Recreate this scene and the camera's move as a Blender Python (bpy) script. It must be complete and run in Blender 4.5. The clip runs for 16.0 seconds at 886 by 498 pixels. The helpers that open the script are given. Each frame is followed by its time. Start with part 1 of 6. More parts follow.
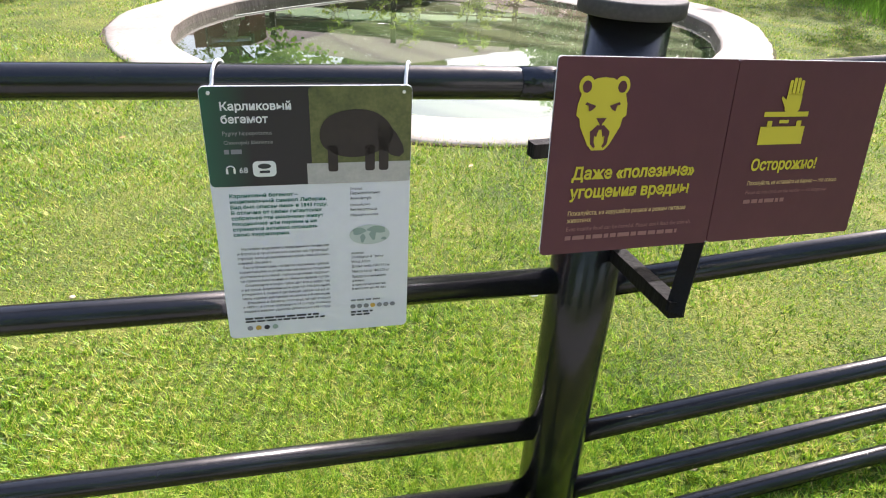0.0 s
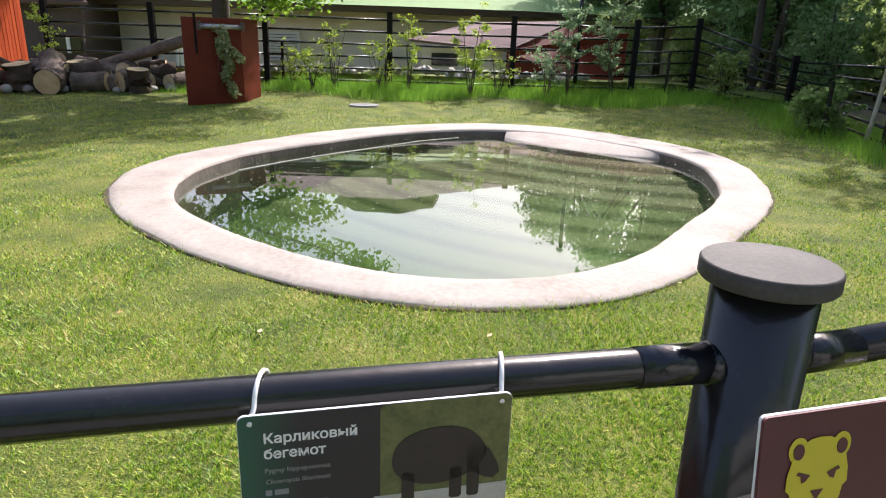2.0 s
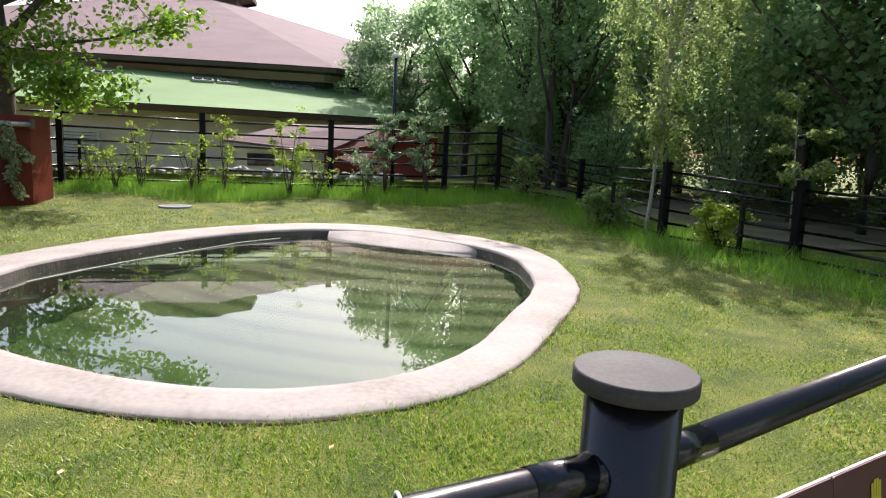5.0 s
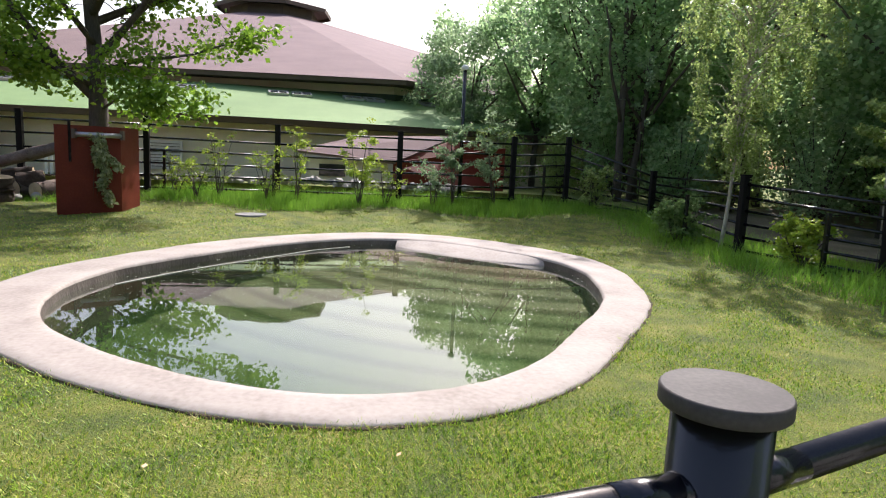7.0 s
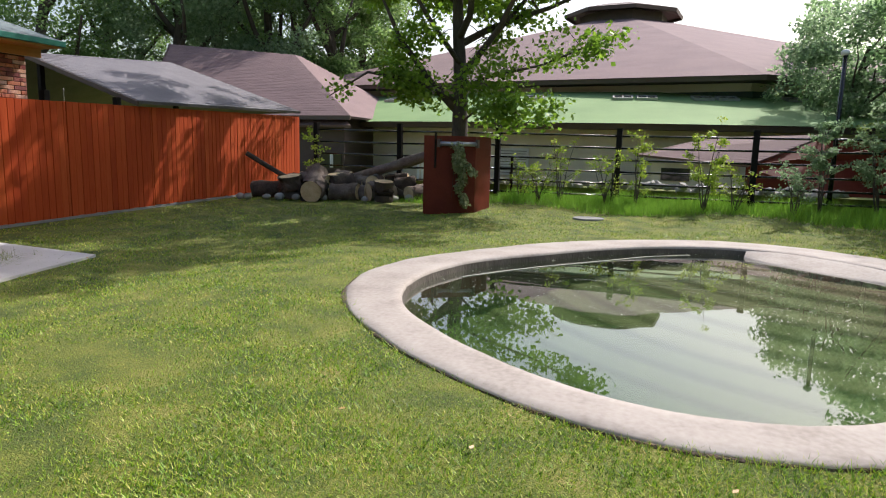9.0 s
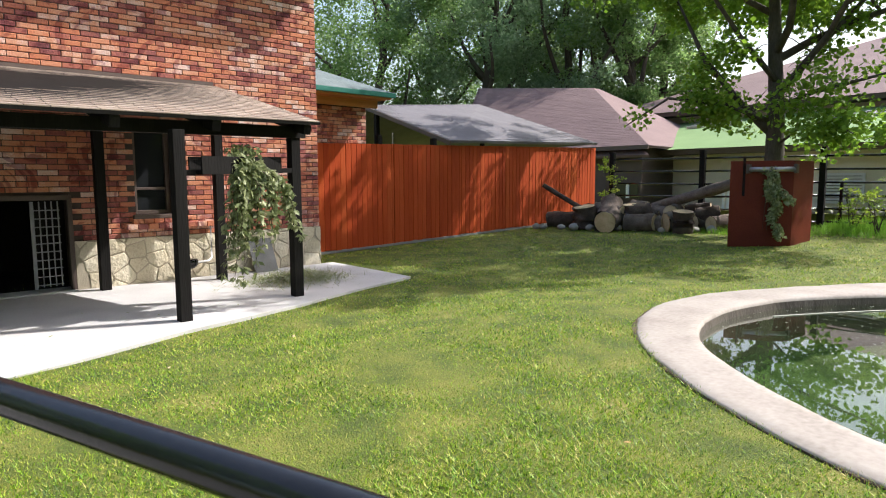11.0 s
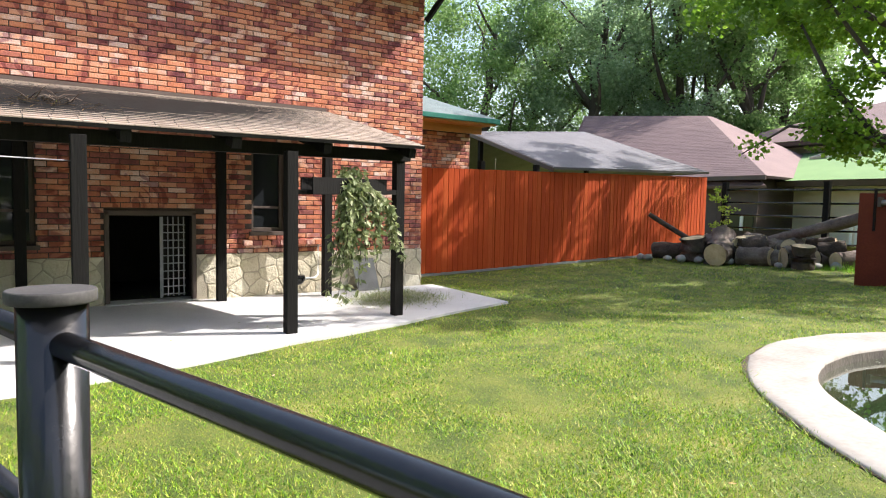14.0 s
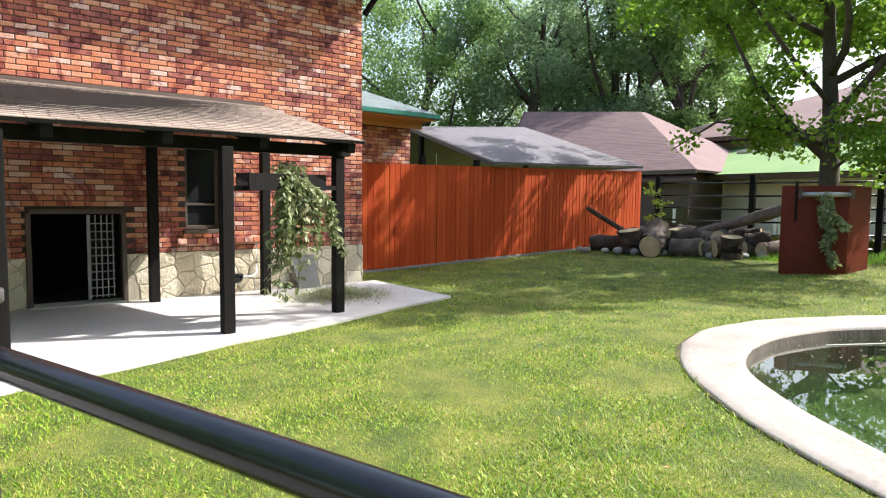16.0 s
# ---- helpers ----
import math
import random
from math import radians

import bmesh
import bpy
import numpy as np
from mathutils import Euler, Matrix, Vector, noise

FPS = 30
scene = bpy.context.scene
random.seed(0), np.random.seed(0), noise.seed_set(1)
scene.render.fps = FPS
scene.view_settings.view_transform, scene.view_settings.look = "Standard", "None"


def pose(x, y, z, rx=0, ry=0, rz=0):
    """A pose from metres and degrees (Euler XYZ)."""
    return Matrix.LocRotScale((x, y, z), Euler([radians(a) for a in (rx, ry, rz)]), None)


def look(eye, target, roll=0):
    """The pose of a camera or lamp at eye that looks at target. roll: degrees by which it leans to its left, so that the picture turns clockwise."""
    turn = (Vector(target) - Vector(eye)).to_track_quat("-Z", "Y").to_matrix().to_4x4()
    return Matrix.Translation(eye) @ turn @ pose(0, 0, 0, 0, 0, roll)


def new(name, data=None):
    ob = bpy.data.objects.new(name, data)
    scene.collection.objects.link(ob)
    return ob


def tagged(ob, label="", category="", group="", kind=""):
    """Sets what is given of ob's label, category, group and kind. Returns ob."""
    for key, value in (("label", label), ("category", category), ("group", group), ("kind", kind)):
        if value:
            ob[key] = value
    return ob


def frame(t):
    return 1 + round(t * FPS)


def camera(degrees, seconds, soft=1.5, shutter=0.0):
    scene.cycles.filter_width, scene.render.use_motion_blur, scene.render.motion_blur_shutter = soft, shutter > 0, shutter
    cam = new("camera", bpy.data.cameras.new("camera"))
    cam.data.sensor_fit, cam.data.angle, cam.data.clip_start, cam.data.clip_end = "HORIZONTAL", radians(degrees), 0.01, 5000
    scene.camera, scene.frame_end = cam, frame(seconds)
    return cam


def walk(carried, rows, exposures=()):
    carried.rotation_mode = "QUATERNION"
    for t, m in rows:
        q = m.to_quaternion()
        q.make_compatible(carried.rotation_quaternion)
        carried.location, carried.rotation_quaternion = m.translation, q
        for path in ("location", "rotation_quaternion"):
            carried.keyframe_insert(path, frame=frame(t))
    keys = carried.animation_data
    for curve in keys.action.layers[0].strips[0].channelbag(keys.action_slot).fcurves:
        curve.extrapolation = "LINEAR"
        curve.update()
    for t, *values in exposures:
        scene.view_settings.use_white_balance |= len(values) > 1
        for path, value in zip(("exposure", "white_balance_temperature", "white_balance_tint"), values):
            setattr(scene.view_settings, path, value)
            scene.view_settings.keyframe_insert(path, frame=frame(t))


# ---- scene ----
cam = camera(68.6, 16.0, 1.1)
PATH = [
    (0, (0.391, -0.141, 1.371), (0.355, 1.604, 0.394), 3.1),
    (0.5, (0.374, -0.062, 1.384), (0.309, 1.704, 0.446), 4.1),
    (1, (0.35, 0.077, 1.422), (0.278, 1.888, 0.576), 2.1),
    (1.5, (0.314, 0.132, 1.451), (0.255, 1.99, 0.713), 2.8),
    (2, (0.249, 0.139, 1.485), (0.215, 2.041, 0.869), 1.8),
    (2.5, (0.219, 0.184, 1.483), (0.382, 2.109, 0.965), 2.4),
    (3, (0.188, 0.187, 1.497), (0.542, 2.106, 1.059), 3.1),
    (3.5, (0.178, 0.187, 1.501), (0.605, 2.1, 1.104), 3.1),
    (4, (0.186, 0.186, 1.505), (0.684, 2.093, 1.161), 2.6),
    (6.5, (0.156, 0.158, 1.52), (0.64, 2.076, 1.229), 3.0),
    (7, (0.152, 0.17, 1.515), (0.455, 2.126, 1.228), 2.7),
    (7.5, (0.16, 0.198, 1.502), (0.245, 2.174, 1.206), 2.5),
    (8, (0.151, 0.22, 1.499), (0.02, 2.194, 1.205), 2.2),
    (8.5, (0.172, 0.259, 1.48), (-0.212, 2.197, 1.171), 1.8),
    (9, (0.162, 0.31, 1.46), (-0.532, 2.161, 1.156), 1.4),
    (9.5, (0.162, 0.312, 1.444), (-0.782, 2.047, 1.129), 0.7),
    (10, (0.178, 0.314, 1.436), (-0.968, 1.927, 1.145), 0.4),
    (12.5, (0.189, 0.323, 1.41), (-1.433, 1.485, 1.269), -0.1),
    (13, (0.2, 0.32, 1.4), (-1.433, 1.467, 1.264), 0.4),
    (13.5, (0.2, 0.314, 1.395), (-1.438, 1.454, 1.263), 0.6),
    (14, (0.209, 0.313, 1.391), (-1.428, 1.455, 1.254), 1.1),
    (14.5, (0.205, 0.318, 1.395), (-1.426, 1.466, 1.253), 1.1),
    (15, (0.207, 0.311, 1.386), (-1.413, 1.476, 1.249), 1.2),
    (15.5, (0.201, 0.318, 1.386), (-1.395, 1.516, 1.245), 1.0),
    (16, (0.209, 0.34, 1.385), (-1.32, 1.62, 1.237), 0.6),
]
EXPOSURES = [(0, 1.37, 6380, 20), (1, 1.20, 6430, 20), (1.5, 1.06, 6430, 20), (2, 0.97, 6430, 20), (3, 0.84, 6430, 20), (4, 0.84, 6430, 20), (7, 0.80, 6430, 20), (8.5, 0.54, 6430, 18), (9.5, 0.52, 6430, 15), (10.2, 0.62, 6430, 14), (12.5, 1.20, 6400, 13), (16, 1.22, 6400, 13)]
walk(cam, [(t, look(e, a, r)) for t, e, a, r in PATH], EXPOSURES)

# ---- light ----
world = bpy.data.worlds.new("sky")
scene.world = world
world.use_nodes = True
wn = world.node_tree
sky = wn.nodes.new("ShaderNodeTexSky")
sky.sky_type, sky.sun_disc = "NISHITA", False
SUN_EL, SUN_AZ = radians(46), radians(25)      # azimuth from +y towards +x
sky.sun_elevation, sky.sun_rotation = SUN_EL, SUN_AZ
sky.air_density, sky.dust_density, sky.ozone_density = 1.3, 4.0, 1.6
wn.nodes["Background"].inputs[1].default_value = 0.15
wn.links.new(sky.outputs[0], wn.nodes["Background"].inputs[0])
sun = new("sun", bpy.data.lights.new("sun", "SUN"))
sun.data.energy, sun.data.angle, sun.data.color = 3.9, radians(0.55), (1.0, 0.975, 0.93)
sun_from = Vector((math.sin(SUN_AZ) * math.cos(SUN_EL), math.cos(SUN_AZ) * math.cos(SUN_EL), math.sin(SUN_EL)))
sun.matrix_world = look(sun_from * 50, (0, 0, 0))
scene.view_settings.exposure = 0.5


# ---- materials ----
def material(name, colours, scale=6.0, fine=60.0, rough=0.8, metal=0.0, bump=0.3, bump_scale=None, spread=0.0,
             island=False, translucent=0.0, stretch=(1, 1, 1), contrast=1.0, coat=0.0, stain=None):
    """Colours mixed by a coarse and a fine noise, with bump and a spread of value from piece to piece."""
    m = bpy.data.materials.new(name)
    m.use_nodes = True
    nt = m.node_tree
    n, l = nt.nodes, nt.links
    shader = n["Principled BSDF"]
    shader.inputs["Roughness"].default_value = rough
    shader.inputs["Metallic"].default_value = metal
    shader.inputs["Coat Weight"].default_value = coat
    where = n.new("ShaderNodeTexCoord")
    stretcher = n.new("ShaderNodeMapping")
    stretcher.inputs["Scale"].default_value = stretch
    l.new(where.outputs["Object"], stretcher.inputs["Vector"])
    coarse, small = n.new("ShaderNodeTexNoise"), n.new("ShaderNodeTexNoise")
    for node, s, d in ((coarse, scale, 4.0), (small, fine, 6.0)):
        node.inputs["Scale"].default_value, node.inputs["Detail"].default_value = s, d
        l.new(stretcher.outputs[0], node.inputs["Vector"])
    both = n.new("ShaderNodeMath")
    both.operation = "MULTIPLY_ADD"
    both.inputs[1].default_value = 0.4
    l.new(small.outputs[0], both.inputs[0])
    part_ = n.new("ShaderNodeMath")
    part_.operation = "MULTIPLY"
    part_.inputs[1].default_value = 0.6
    l.new(coarse.outputs[0], part_.inputs[0])
    l.new(part_.outputs[0], both.inputs[2])
    value = both
    if spread:
        vary = n.new("ShaderNodeNewGeometry") if island else n.new("ShaderNodeObjectInfo")
        shift = n.new("ShaderNodeMath")
        shift.operation = "MULTIPLY_ADD"
        shift.inputs[1].default_value = spread
        l.new(vary.outputs["Random Per Island" if island else "Random"], shift.inputs[0])
        less = n.new("ShaderNodeMath")
        less.operation = "SUBTRACT"
        less.inputs[1].default_value = spread / 2
        l.new(value.outputs[0], less.inputs[0])
        l.new(less.outputs[0], shift.inputs[2])
        value = shift
    ramp = n.new("ShaderNodeValToRGB")
    els = ramp.color_ramp.elements
    lo, hi = 0.5 - 0.22 / contrast, 0.5 + 0.22 / contrast
    if spread:
        lo, hi = lo - spread * 0.35, hi + spread * 0.35
    while len(els) < len(colours):
        els.new(0.5)
    for i, c in enumerate(colours):
        els[i].position = lo + (hi - lo) * i / max(1, len(colours) - 1)
        els[i].color = (*c, 1)
    l.new(value.outputs[0], ramp.inputs[0])
    l.new(ramp.outputs[0], shader.inputs["Base Color"])
    if stain:
        # old dark curls and blots that run over the pieces
        geo, blot, edge, dye = n.new("ShaderNodeNewGeometry"), n.new("ShaderNodeTexNoise"), n.new("ShaderNodeMapRange"), n.new("ShaderNodeMixRGB")
        blot.inputs["Scale"].default_value, blot.inputs["Detail"].default_value, blot.inputs["Distortion"].default_value = 1.5, 3.0, 3.5
        l.new(geo.outputs["Position"], blot.inputs["Vector"])
        edge.inputs["From Min"].default_value, edge.inputs["From Max"].default_value = 0.54, 0.60
        l.new(blot.outputs[0], edge.inputs["Value"])
        dye.blend_type = "MULTIPLY"
        dye.inputs[2].default_value = (*stain, 1)
        l.new(edge.outputs[0], dye.inputs[0])
        l.new(ramp.outputs[0], dye.inputs[1])
        l.new(dye.outputs[0], shader.inputs["Base Color"])
    if bump:
        b = n.new("ShaderNodeBump")
        b.inputs["Strength"].default_value, b.inputs["Distance"].default_value = bump, 0.02
        src = small
        if bump_scale:
            src = n.new("ShaderNodeTexNoise")
            src.inputs["Scale"].default_value, src.inputs["Detail"].default_value = bump_scale, 5.0
            l.new(stretcher.outputs[0], src.inputs["Vector"])
        l.new(src.outputs[0], b.inputs["Height"])
        l.new(b.outputs[0], shader.inputs["Normal"])
    if translucent:
        back, mix = n.new("ShaderNodeBsdfTranslucent"), n.new("ShaderNodeMixShader")
        l.new(ramp.outputs[0], back.inputs[0])
        mix.inputs[0].default_value = translucent
        l.new(shader.outputs[0], mix.inputs[1])
        l.new(back.outputs[0], mix.inputs[2])
        l.new(mix.outputs[0], n["Material Output"].inputs[0])
    return m


def plain(name, colour, rough=0.6, metal=0.0):
    m = bpy.data.materials.new(name)
    m.use_nodes = True
    s = m.node_tree.nodes["Principled BSDF"]
    s.inputs["Base Color"].default_value = (*colour, 1)
    s.inputs["Roughness"].default_value, s.inputs["Metallic"].default_value = rough, metal
    return m


M = {}
M["lawn"] = material("lawn_soil", [(0.028, 0.042, 0.006), (0.07, 0.10, 0.010), (0.15, 0.165, 0.022), (0.30, 0.245, 0.08)], 2.2, 45, 0.95, bump=0.9, bump_scale=90)
M["blade"] = material("grass_blade", [(0.032, 0.078, 0.006), (0.12, 0.265, 0.011), (0.245, 0.44, 0.018), (0.40, 0.505, 0.038), (0.60, 0.49, 0.16)], 2.6, 24, 0.5, bump=0, spread=0.82, island=True, translucent=0.36, contrast=1.4)
M["tall_blade"] = material("tall_grass_blade", [(0.11, 0.24, 0.02), (0.20, 0.40, 0.04), (0.32, 0.52, 0.07)], 1, 8, 0.5, bump=0, spread=0.5, island=True, translucent=0.5)
M["rim"] = material("pool_concrete", [(0.25, 0.215, 0.182), (0.34, 0.30, 0.26), (0.40, 0.36, 0.316)], 1.6, 24, 0.85, bump=0.04, bump_scale=25, contrast=1.3)
M["basin"] = material("pool_floor_algae", [(0.07, 0.082, 0.032), (0.125, 0.135, 0.055), (0.19, 0.18, 0.09)], 1.2, 30, 0.9, bump=0.4)
M["silt"] = material("brown_silt", [(0.09, 0.07, 0.04), (0.17, 0.125, 0.075), (0.25, 0.19, 0.125)], 2.5, 40, 0.9, bump=0.4)
# wet, and darker still: the inner wall's shade is put into this colour
M["wet_shaded_wall"] = material("wet_shaded_concrete", [(0.045, 0.036, 0.028), (0.085, 0.068, 0.053), (0.14, 0.115, 0.09)], 3, 30, 0.5, bump=0.4, stretch=(1, 1, 0.4))
M["soil"] = material("dark_soil", [(0.03, 0.02, 0.012), (0.075, 0.05, 0.03), (0.16, 0.115, 0.07)], 6, 60, 0.95, bump=1.0, bump_scale=60)
M["speck"] = plain("floating_dust", (0.42, 0.42, 0.34), 0.8)
M["slab"] = material("slab_concrete", [(0.40, 0.39, 0.38), (0.48, 0.47, 0.455), (0.55, 0.535, 0.52)], 1.2, 50, 0.85, bump=0.25)
M["brick"] = material("fired_brick", [(0.19, 0.07, 0.07), (0.36, 0.125, 0.095), (0.53, 0.195, 0.10), (0.58, 0.29, 0.18), (0.66, 0.51, 0.45)], 4.5, 45, 0.75, bump=0.5, spread=0.85, stain=(0.60, 0.48, 0.56))
M["brick_far"] = material("fired_brick_joined", [(0.19, 0.07, 0.07), (0.36, 0.125, 0.095), (0.53, 0.195, 0.10), (0.58, 0.29, 0.18), (0.66, 0.51, 0.45)], 4.5, 45, 0.75, bump=0.5, spread=0.85, stain=(0.60, 0.48, 0.56), island=True)
M["mortar"] = material("mortar", [(0.045, 0.03, 0.026), (0.09, 0.065, 0.055)], 3, 60, 0.95, bump=0.4)
M["stone"] = material("plinth_stone", [(0.42, 0.36, 0.25), (0.58, 0.51, 0.37), (0.70, 0.64, 0.50)], 3, 40, 0.85, bump=1.0, bump_scale=22, spread=0.45)
M["pebble"] = material("pale_boulder", [(0.22, 0.21, 0.18), (0.33, 0.31, 0.28), (0.46, 0.44, 0.40)], 4, 40, 0.8, bump=0.4, spread=0.5)
M["black"] = material("black_gloss_paint", [(0.005, 0.0055, 0.006), (0.009, 0.009, 0.010), (0.016, 0.016, 0.017)], 5, 90, 0.2, bump=0.04, bump_scale=40)
M["black_deep"] = material("deep_black_gloss", [(0.004, 0.005, 0.008), (0.007, 0.008, 0.012)], 5, 90, 0.12, bump=0.15, bump_scale=60)
M["black_wood"] = material("black_stained_wood", [(0.006, 0.005, 0.0045), (0.010, 0.009, 0.008), (0.017, 0.015, 0.013)], 4, 60, 0.75, bump=0.3, stretch=(1, 1, 0.1))
M["cap"] = material("dusty_cap", [(0.042, 0.039, 0.038), (0.065, 0.061, 0.058), (0.105, 0.098, 0.09)], 9, 140, 0.62, bump=0.015)
M["red_wood"] = material("red_stained_boards", [(0.29, 0.036, 0.009), (0.42, 0.062, 0.013), (0.51, 0.10, 0.024)], 2, 30, 0.8, bump=0.25, spread=0.30, stretch=(1, 1, 0.12))
M["corten"] = material("rust_red_paint", [(0.095, 0.017, 0.010), (0.135, 0.024, 0.012), (0.18, 0.036, 0.018)], 2, 40, 0.55, bump=0.2)
M["shingle"] = material("brown_shingle", [(0.22, 0.165, 0.13), (0.34, 0.265, 0.21), (0.46, 0.37, 0.30)], 3, 120, 0.9, bump=0.5, spread=0.35, island=True)
M["shingle_grey"] = material("grey_shingle", [(0.095, 0.09, 0.098), (0.145, 0.137, 0.145), (0.205, 0.195, 0.20)], 2, 90, 0.9, bump=0.5, spread=0.35, island=True)
M["shingle_green"] = material("grey_green_shingle", [(0.08, 0.11, 0.11), (0.14, 0.18, 0.18), (0.21, 0.25, 0.25)], 2, 90, 0.9, bump=0.5, spread=0.4, island=True)
M["roof_mauve"] = material("mauve_shingle", [(0.125, 0.08, 0.078), (0.165, 0.108, 0.104), (0.205, 0.136, 0.13)], 0.6, 30, 0.9, bump=0.4, spread=0.25, island=True, stretch=(1, 1, 4))
M["roof_green"] = material("green_roof_felt", [(0.12, 0.215, 0.07), (0.155, 0.26, 0.09), (0.19, 0.30, 0.115)], 0.5, 20, 0.85, bump=0.2)
M["green_dark"] = material("dark_green_flashing", [(0.012, 0.035, 0.018), (0.02, 0.055, 0.03)], 2, 40, 0.6, bump=0.1)
M["green_trim"] = material("green_metal_trim", [(0.02, 0.14, 0.10), (0.04, 0.20, 0.15)], 4, 40, 0.4, bump=0.1)
M["fascia"] = material("varnished_fascia_board", [(0.36, 0.14, 0.03), (0.48, 0.20, 0.05), (0.55, 0.26, 0.08)], 2, 40, 0.5, bump=0.2, stretch=(4, 0.3, 4))
M["cream"] = material("cream_render", [(0.68, 0.60, 0.45), (0.75, 0.68, 0.54), (0.80, 0.74, 0.60)], 0.5, 20, 0.9, bump=0.2)
M["dark_brown"] = material("dark_brown_paint", [(0.07, 0.048, 0.038), (0.11, 0.075, 0.058)], 3, 40, 0.6, bump=0.2)
M["white"] = material("white_paint", [(0.70, 0.70, 0.69), (0.80, 0.80, 0.79)], 4, 60, 0.6, bump=0.1)
M["gate_paint"] = material("dull_grey_paint", [(0.22, 0.22, 0.23), (0.34, 0.34, 0.35)], 6, 60, 0.6, bump=0.1)
M["bark"] = material("dark_bark", [(0.035, 0.026, 0.02), (0.075, 0.06, 0.045), (0.12, 0.10, 0.08)], 5, 40, 0.95, bump=1.0, bump_scale=20, stretch=(1, 1, 0.25))
M["birch_bark"] = material("pale_birch_bark", [(0.16, 0.13, 0.09), (0.42, 0.38, 0.30), (0.55, 0.51, 0.43)], 8, 50, 0.8, bump=0.4)
M["log_bark"] = material("weathered_log_bark", [(0.04, 0.029, 0.022), (0.11, 0.08, 0.062), (0.25, 0.20, 0.16)], 5, 35, 0.95, bump=1.0, bump_scale=30, spread=0.4, contrast=1.5)
M["log_end"] = material("sawn_log_end", [(0.36, 0.26, 0.14), (0.56, 0.43, 0.25), (0.68, 0.55, 0.36)], 6, 50, 0.9, bump=0.3)
M["maple"] = material("maple_leaf", [(0.10, 0.20, 0.02), (0.18, 0.32, 0.03), (0.29, 0.44, 0.05)], 0.5, 8, 0.5, bump=0, spread=0.6, island=True, translucent=0.62)
M["dark_leaf"] = material("dark_tree_leaf", [(0.16, 0.29, 0.12), (0.29, 0.45, 0.20), (0.48, 0.61, 0.34)], 0.4, 8, 0.5, bump=0, spread=0.6, island=True, translucent=0.72)
M["willow"] = material("silvery_leaf", [(0.14, 0.23, 0.11), (0.23, 0.34, 0.17), (0.36, 0.47, 0.28)], 0.4, 8, 0.5, bump=0, spread=0.6, island=True, translucent=0.72)
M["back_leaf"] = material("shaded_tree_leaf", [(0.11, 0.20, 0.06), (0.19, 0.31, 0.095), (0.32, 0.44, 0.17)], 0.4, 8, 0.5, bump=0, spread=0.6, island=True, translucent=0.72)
M["birch"] = material("birch_leaf", [(0.20, 0.29, 0.08), (0.32, 0.42, 0.13), (0.47, 0.55, 0.23)], 1, 8, 0.45, bump=0, spread=0.6, island=True, translucent=0.72)
M["lime"] = material("lime_green_leaf", [(0.20, 0.31, 0.03), (0.32, 0.44, 0.045), (0.46, 0.54, 0.09)], 2, 8, 0.5, bump=0, spread=0.6, island=True, translucent=0.5)
M["dry_leaf"] = material("cut_branch_leaf", [(0.12, 0.16, 0.06), (0.25, 0.29, 0.12), (0.46, 0.47, 0.28)], 3, 10, 0.6, bump=0, spread=0.7, island=True, translucent=0.35)
# near-black: the dimness inside the house is put into the wall colour
M["shaded_room"] = material("shaded_interior", [(0.025, 0.022, 0.02), (0.045, 0.04, 0.036)], 2, 20, 0.9, bump=0.2)
M["steel"] = material("galvanised_steel", [(0.35, 0.35, 0.36), (0.5, 0.5, 0.51)], 6, 80, 0.4, metal=0.8, bump=0.1)
M["board_white"] = material("printed_board_white", [(0.66, 0.66, 0.72), (0.72, 0.72, 0.77)], 3, 60, 0.45, bump=0.02)
M["maroon"] = material("maroon_sign_board", [(0.085, 0.018, 0.026), (0.10, 0.022, 0.03), (0.115, 0.027, 0.035)], 2, 30, 0.5, bump=0.03)
M["yellow"] = plain("sign_yellow_print", (0.62, 0.50, 0.03), 0.5)
M["ink"] = plain("ink_black", (0.03, 0.03, 0.035), 0.6)
M["ink_grey"] = plain("ink_grey", (0.22, 0.22, 0.24), 0.6)
M["ink_green"] = plain("ink_green", (0.02, 0.17, 0.12), 0.6)
M["ink_white"] = plain("ink_white", (0.75, 0.75, 0.75), 0.6)
M["tie"] = plain("white_plastic_tie", (0.80, 0.80, 0.80), 0.4)
M["path"] = material("path_paving", [(0.16, 0.155, 0.15), (0.24, 0.235, 0.23)], 3, 50, 0.9, bump=0.3)
M["manhole"] = material("concrete_lid", [(0.17, 0.17, 0.16), (0.27, 0.27, 0.26)], 5, 50, 0.9, bump=0.3)

for dull in ("cap", "black_wood", "red_wood", "corten", "brick", "brick_far"):
    M[dull].node_tree.nodes["Principled BSDF"].inputs["Specular IOR Level"].default_value = 0.15


def glass_pane(name, tint):
    m = bpy.data.materials.new(name)
    m.use_nodes = True
    s = m.node_tree.nodes["Principled BSDF"]
    s.inputs["Base Color"].default_value = (*tint, 1)
    s.inputs["Roughness"].default_value = 0.04
    s.inputs["IOR"].default_value = 1.5
    return m


M["pane"] = glass_pane("dark_window_glass", (0.02, 0.022, 0.024))


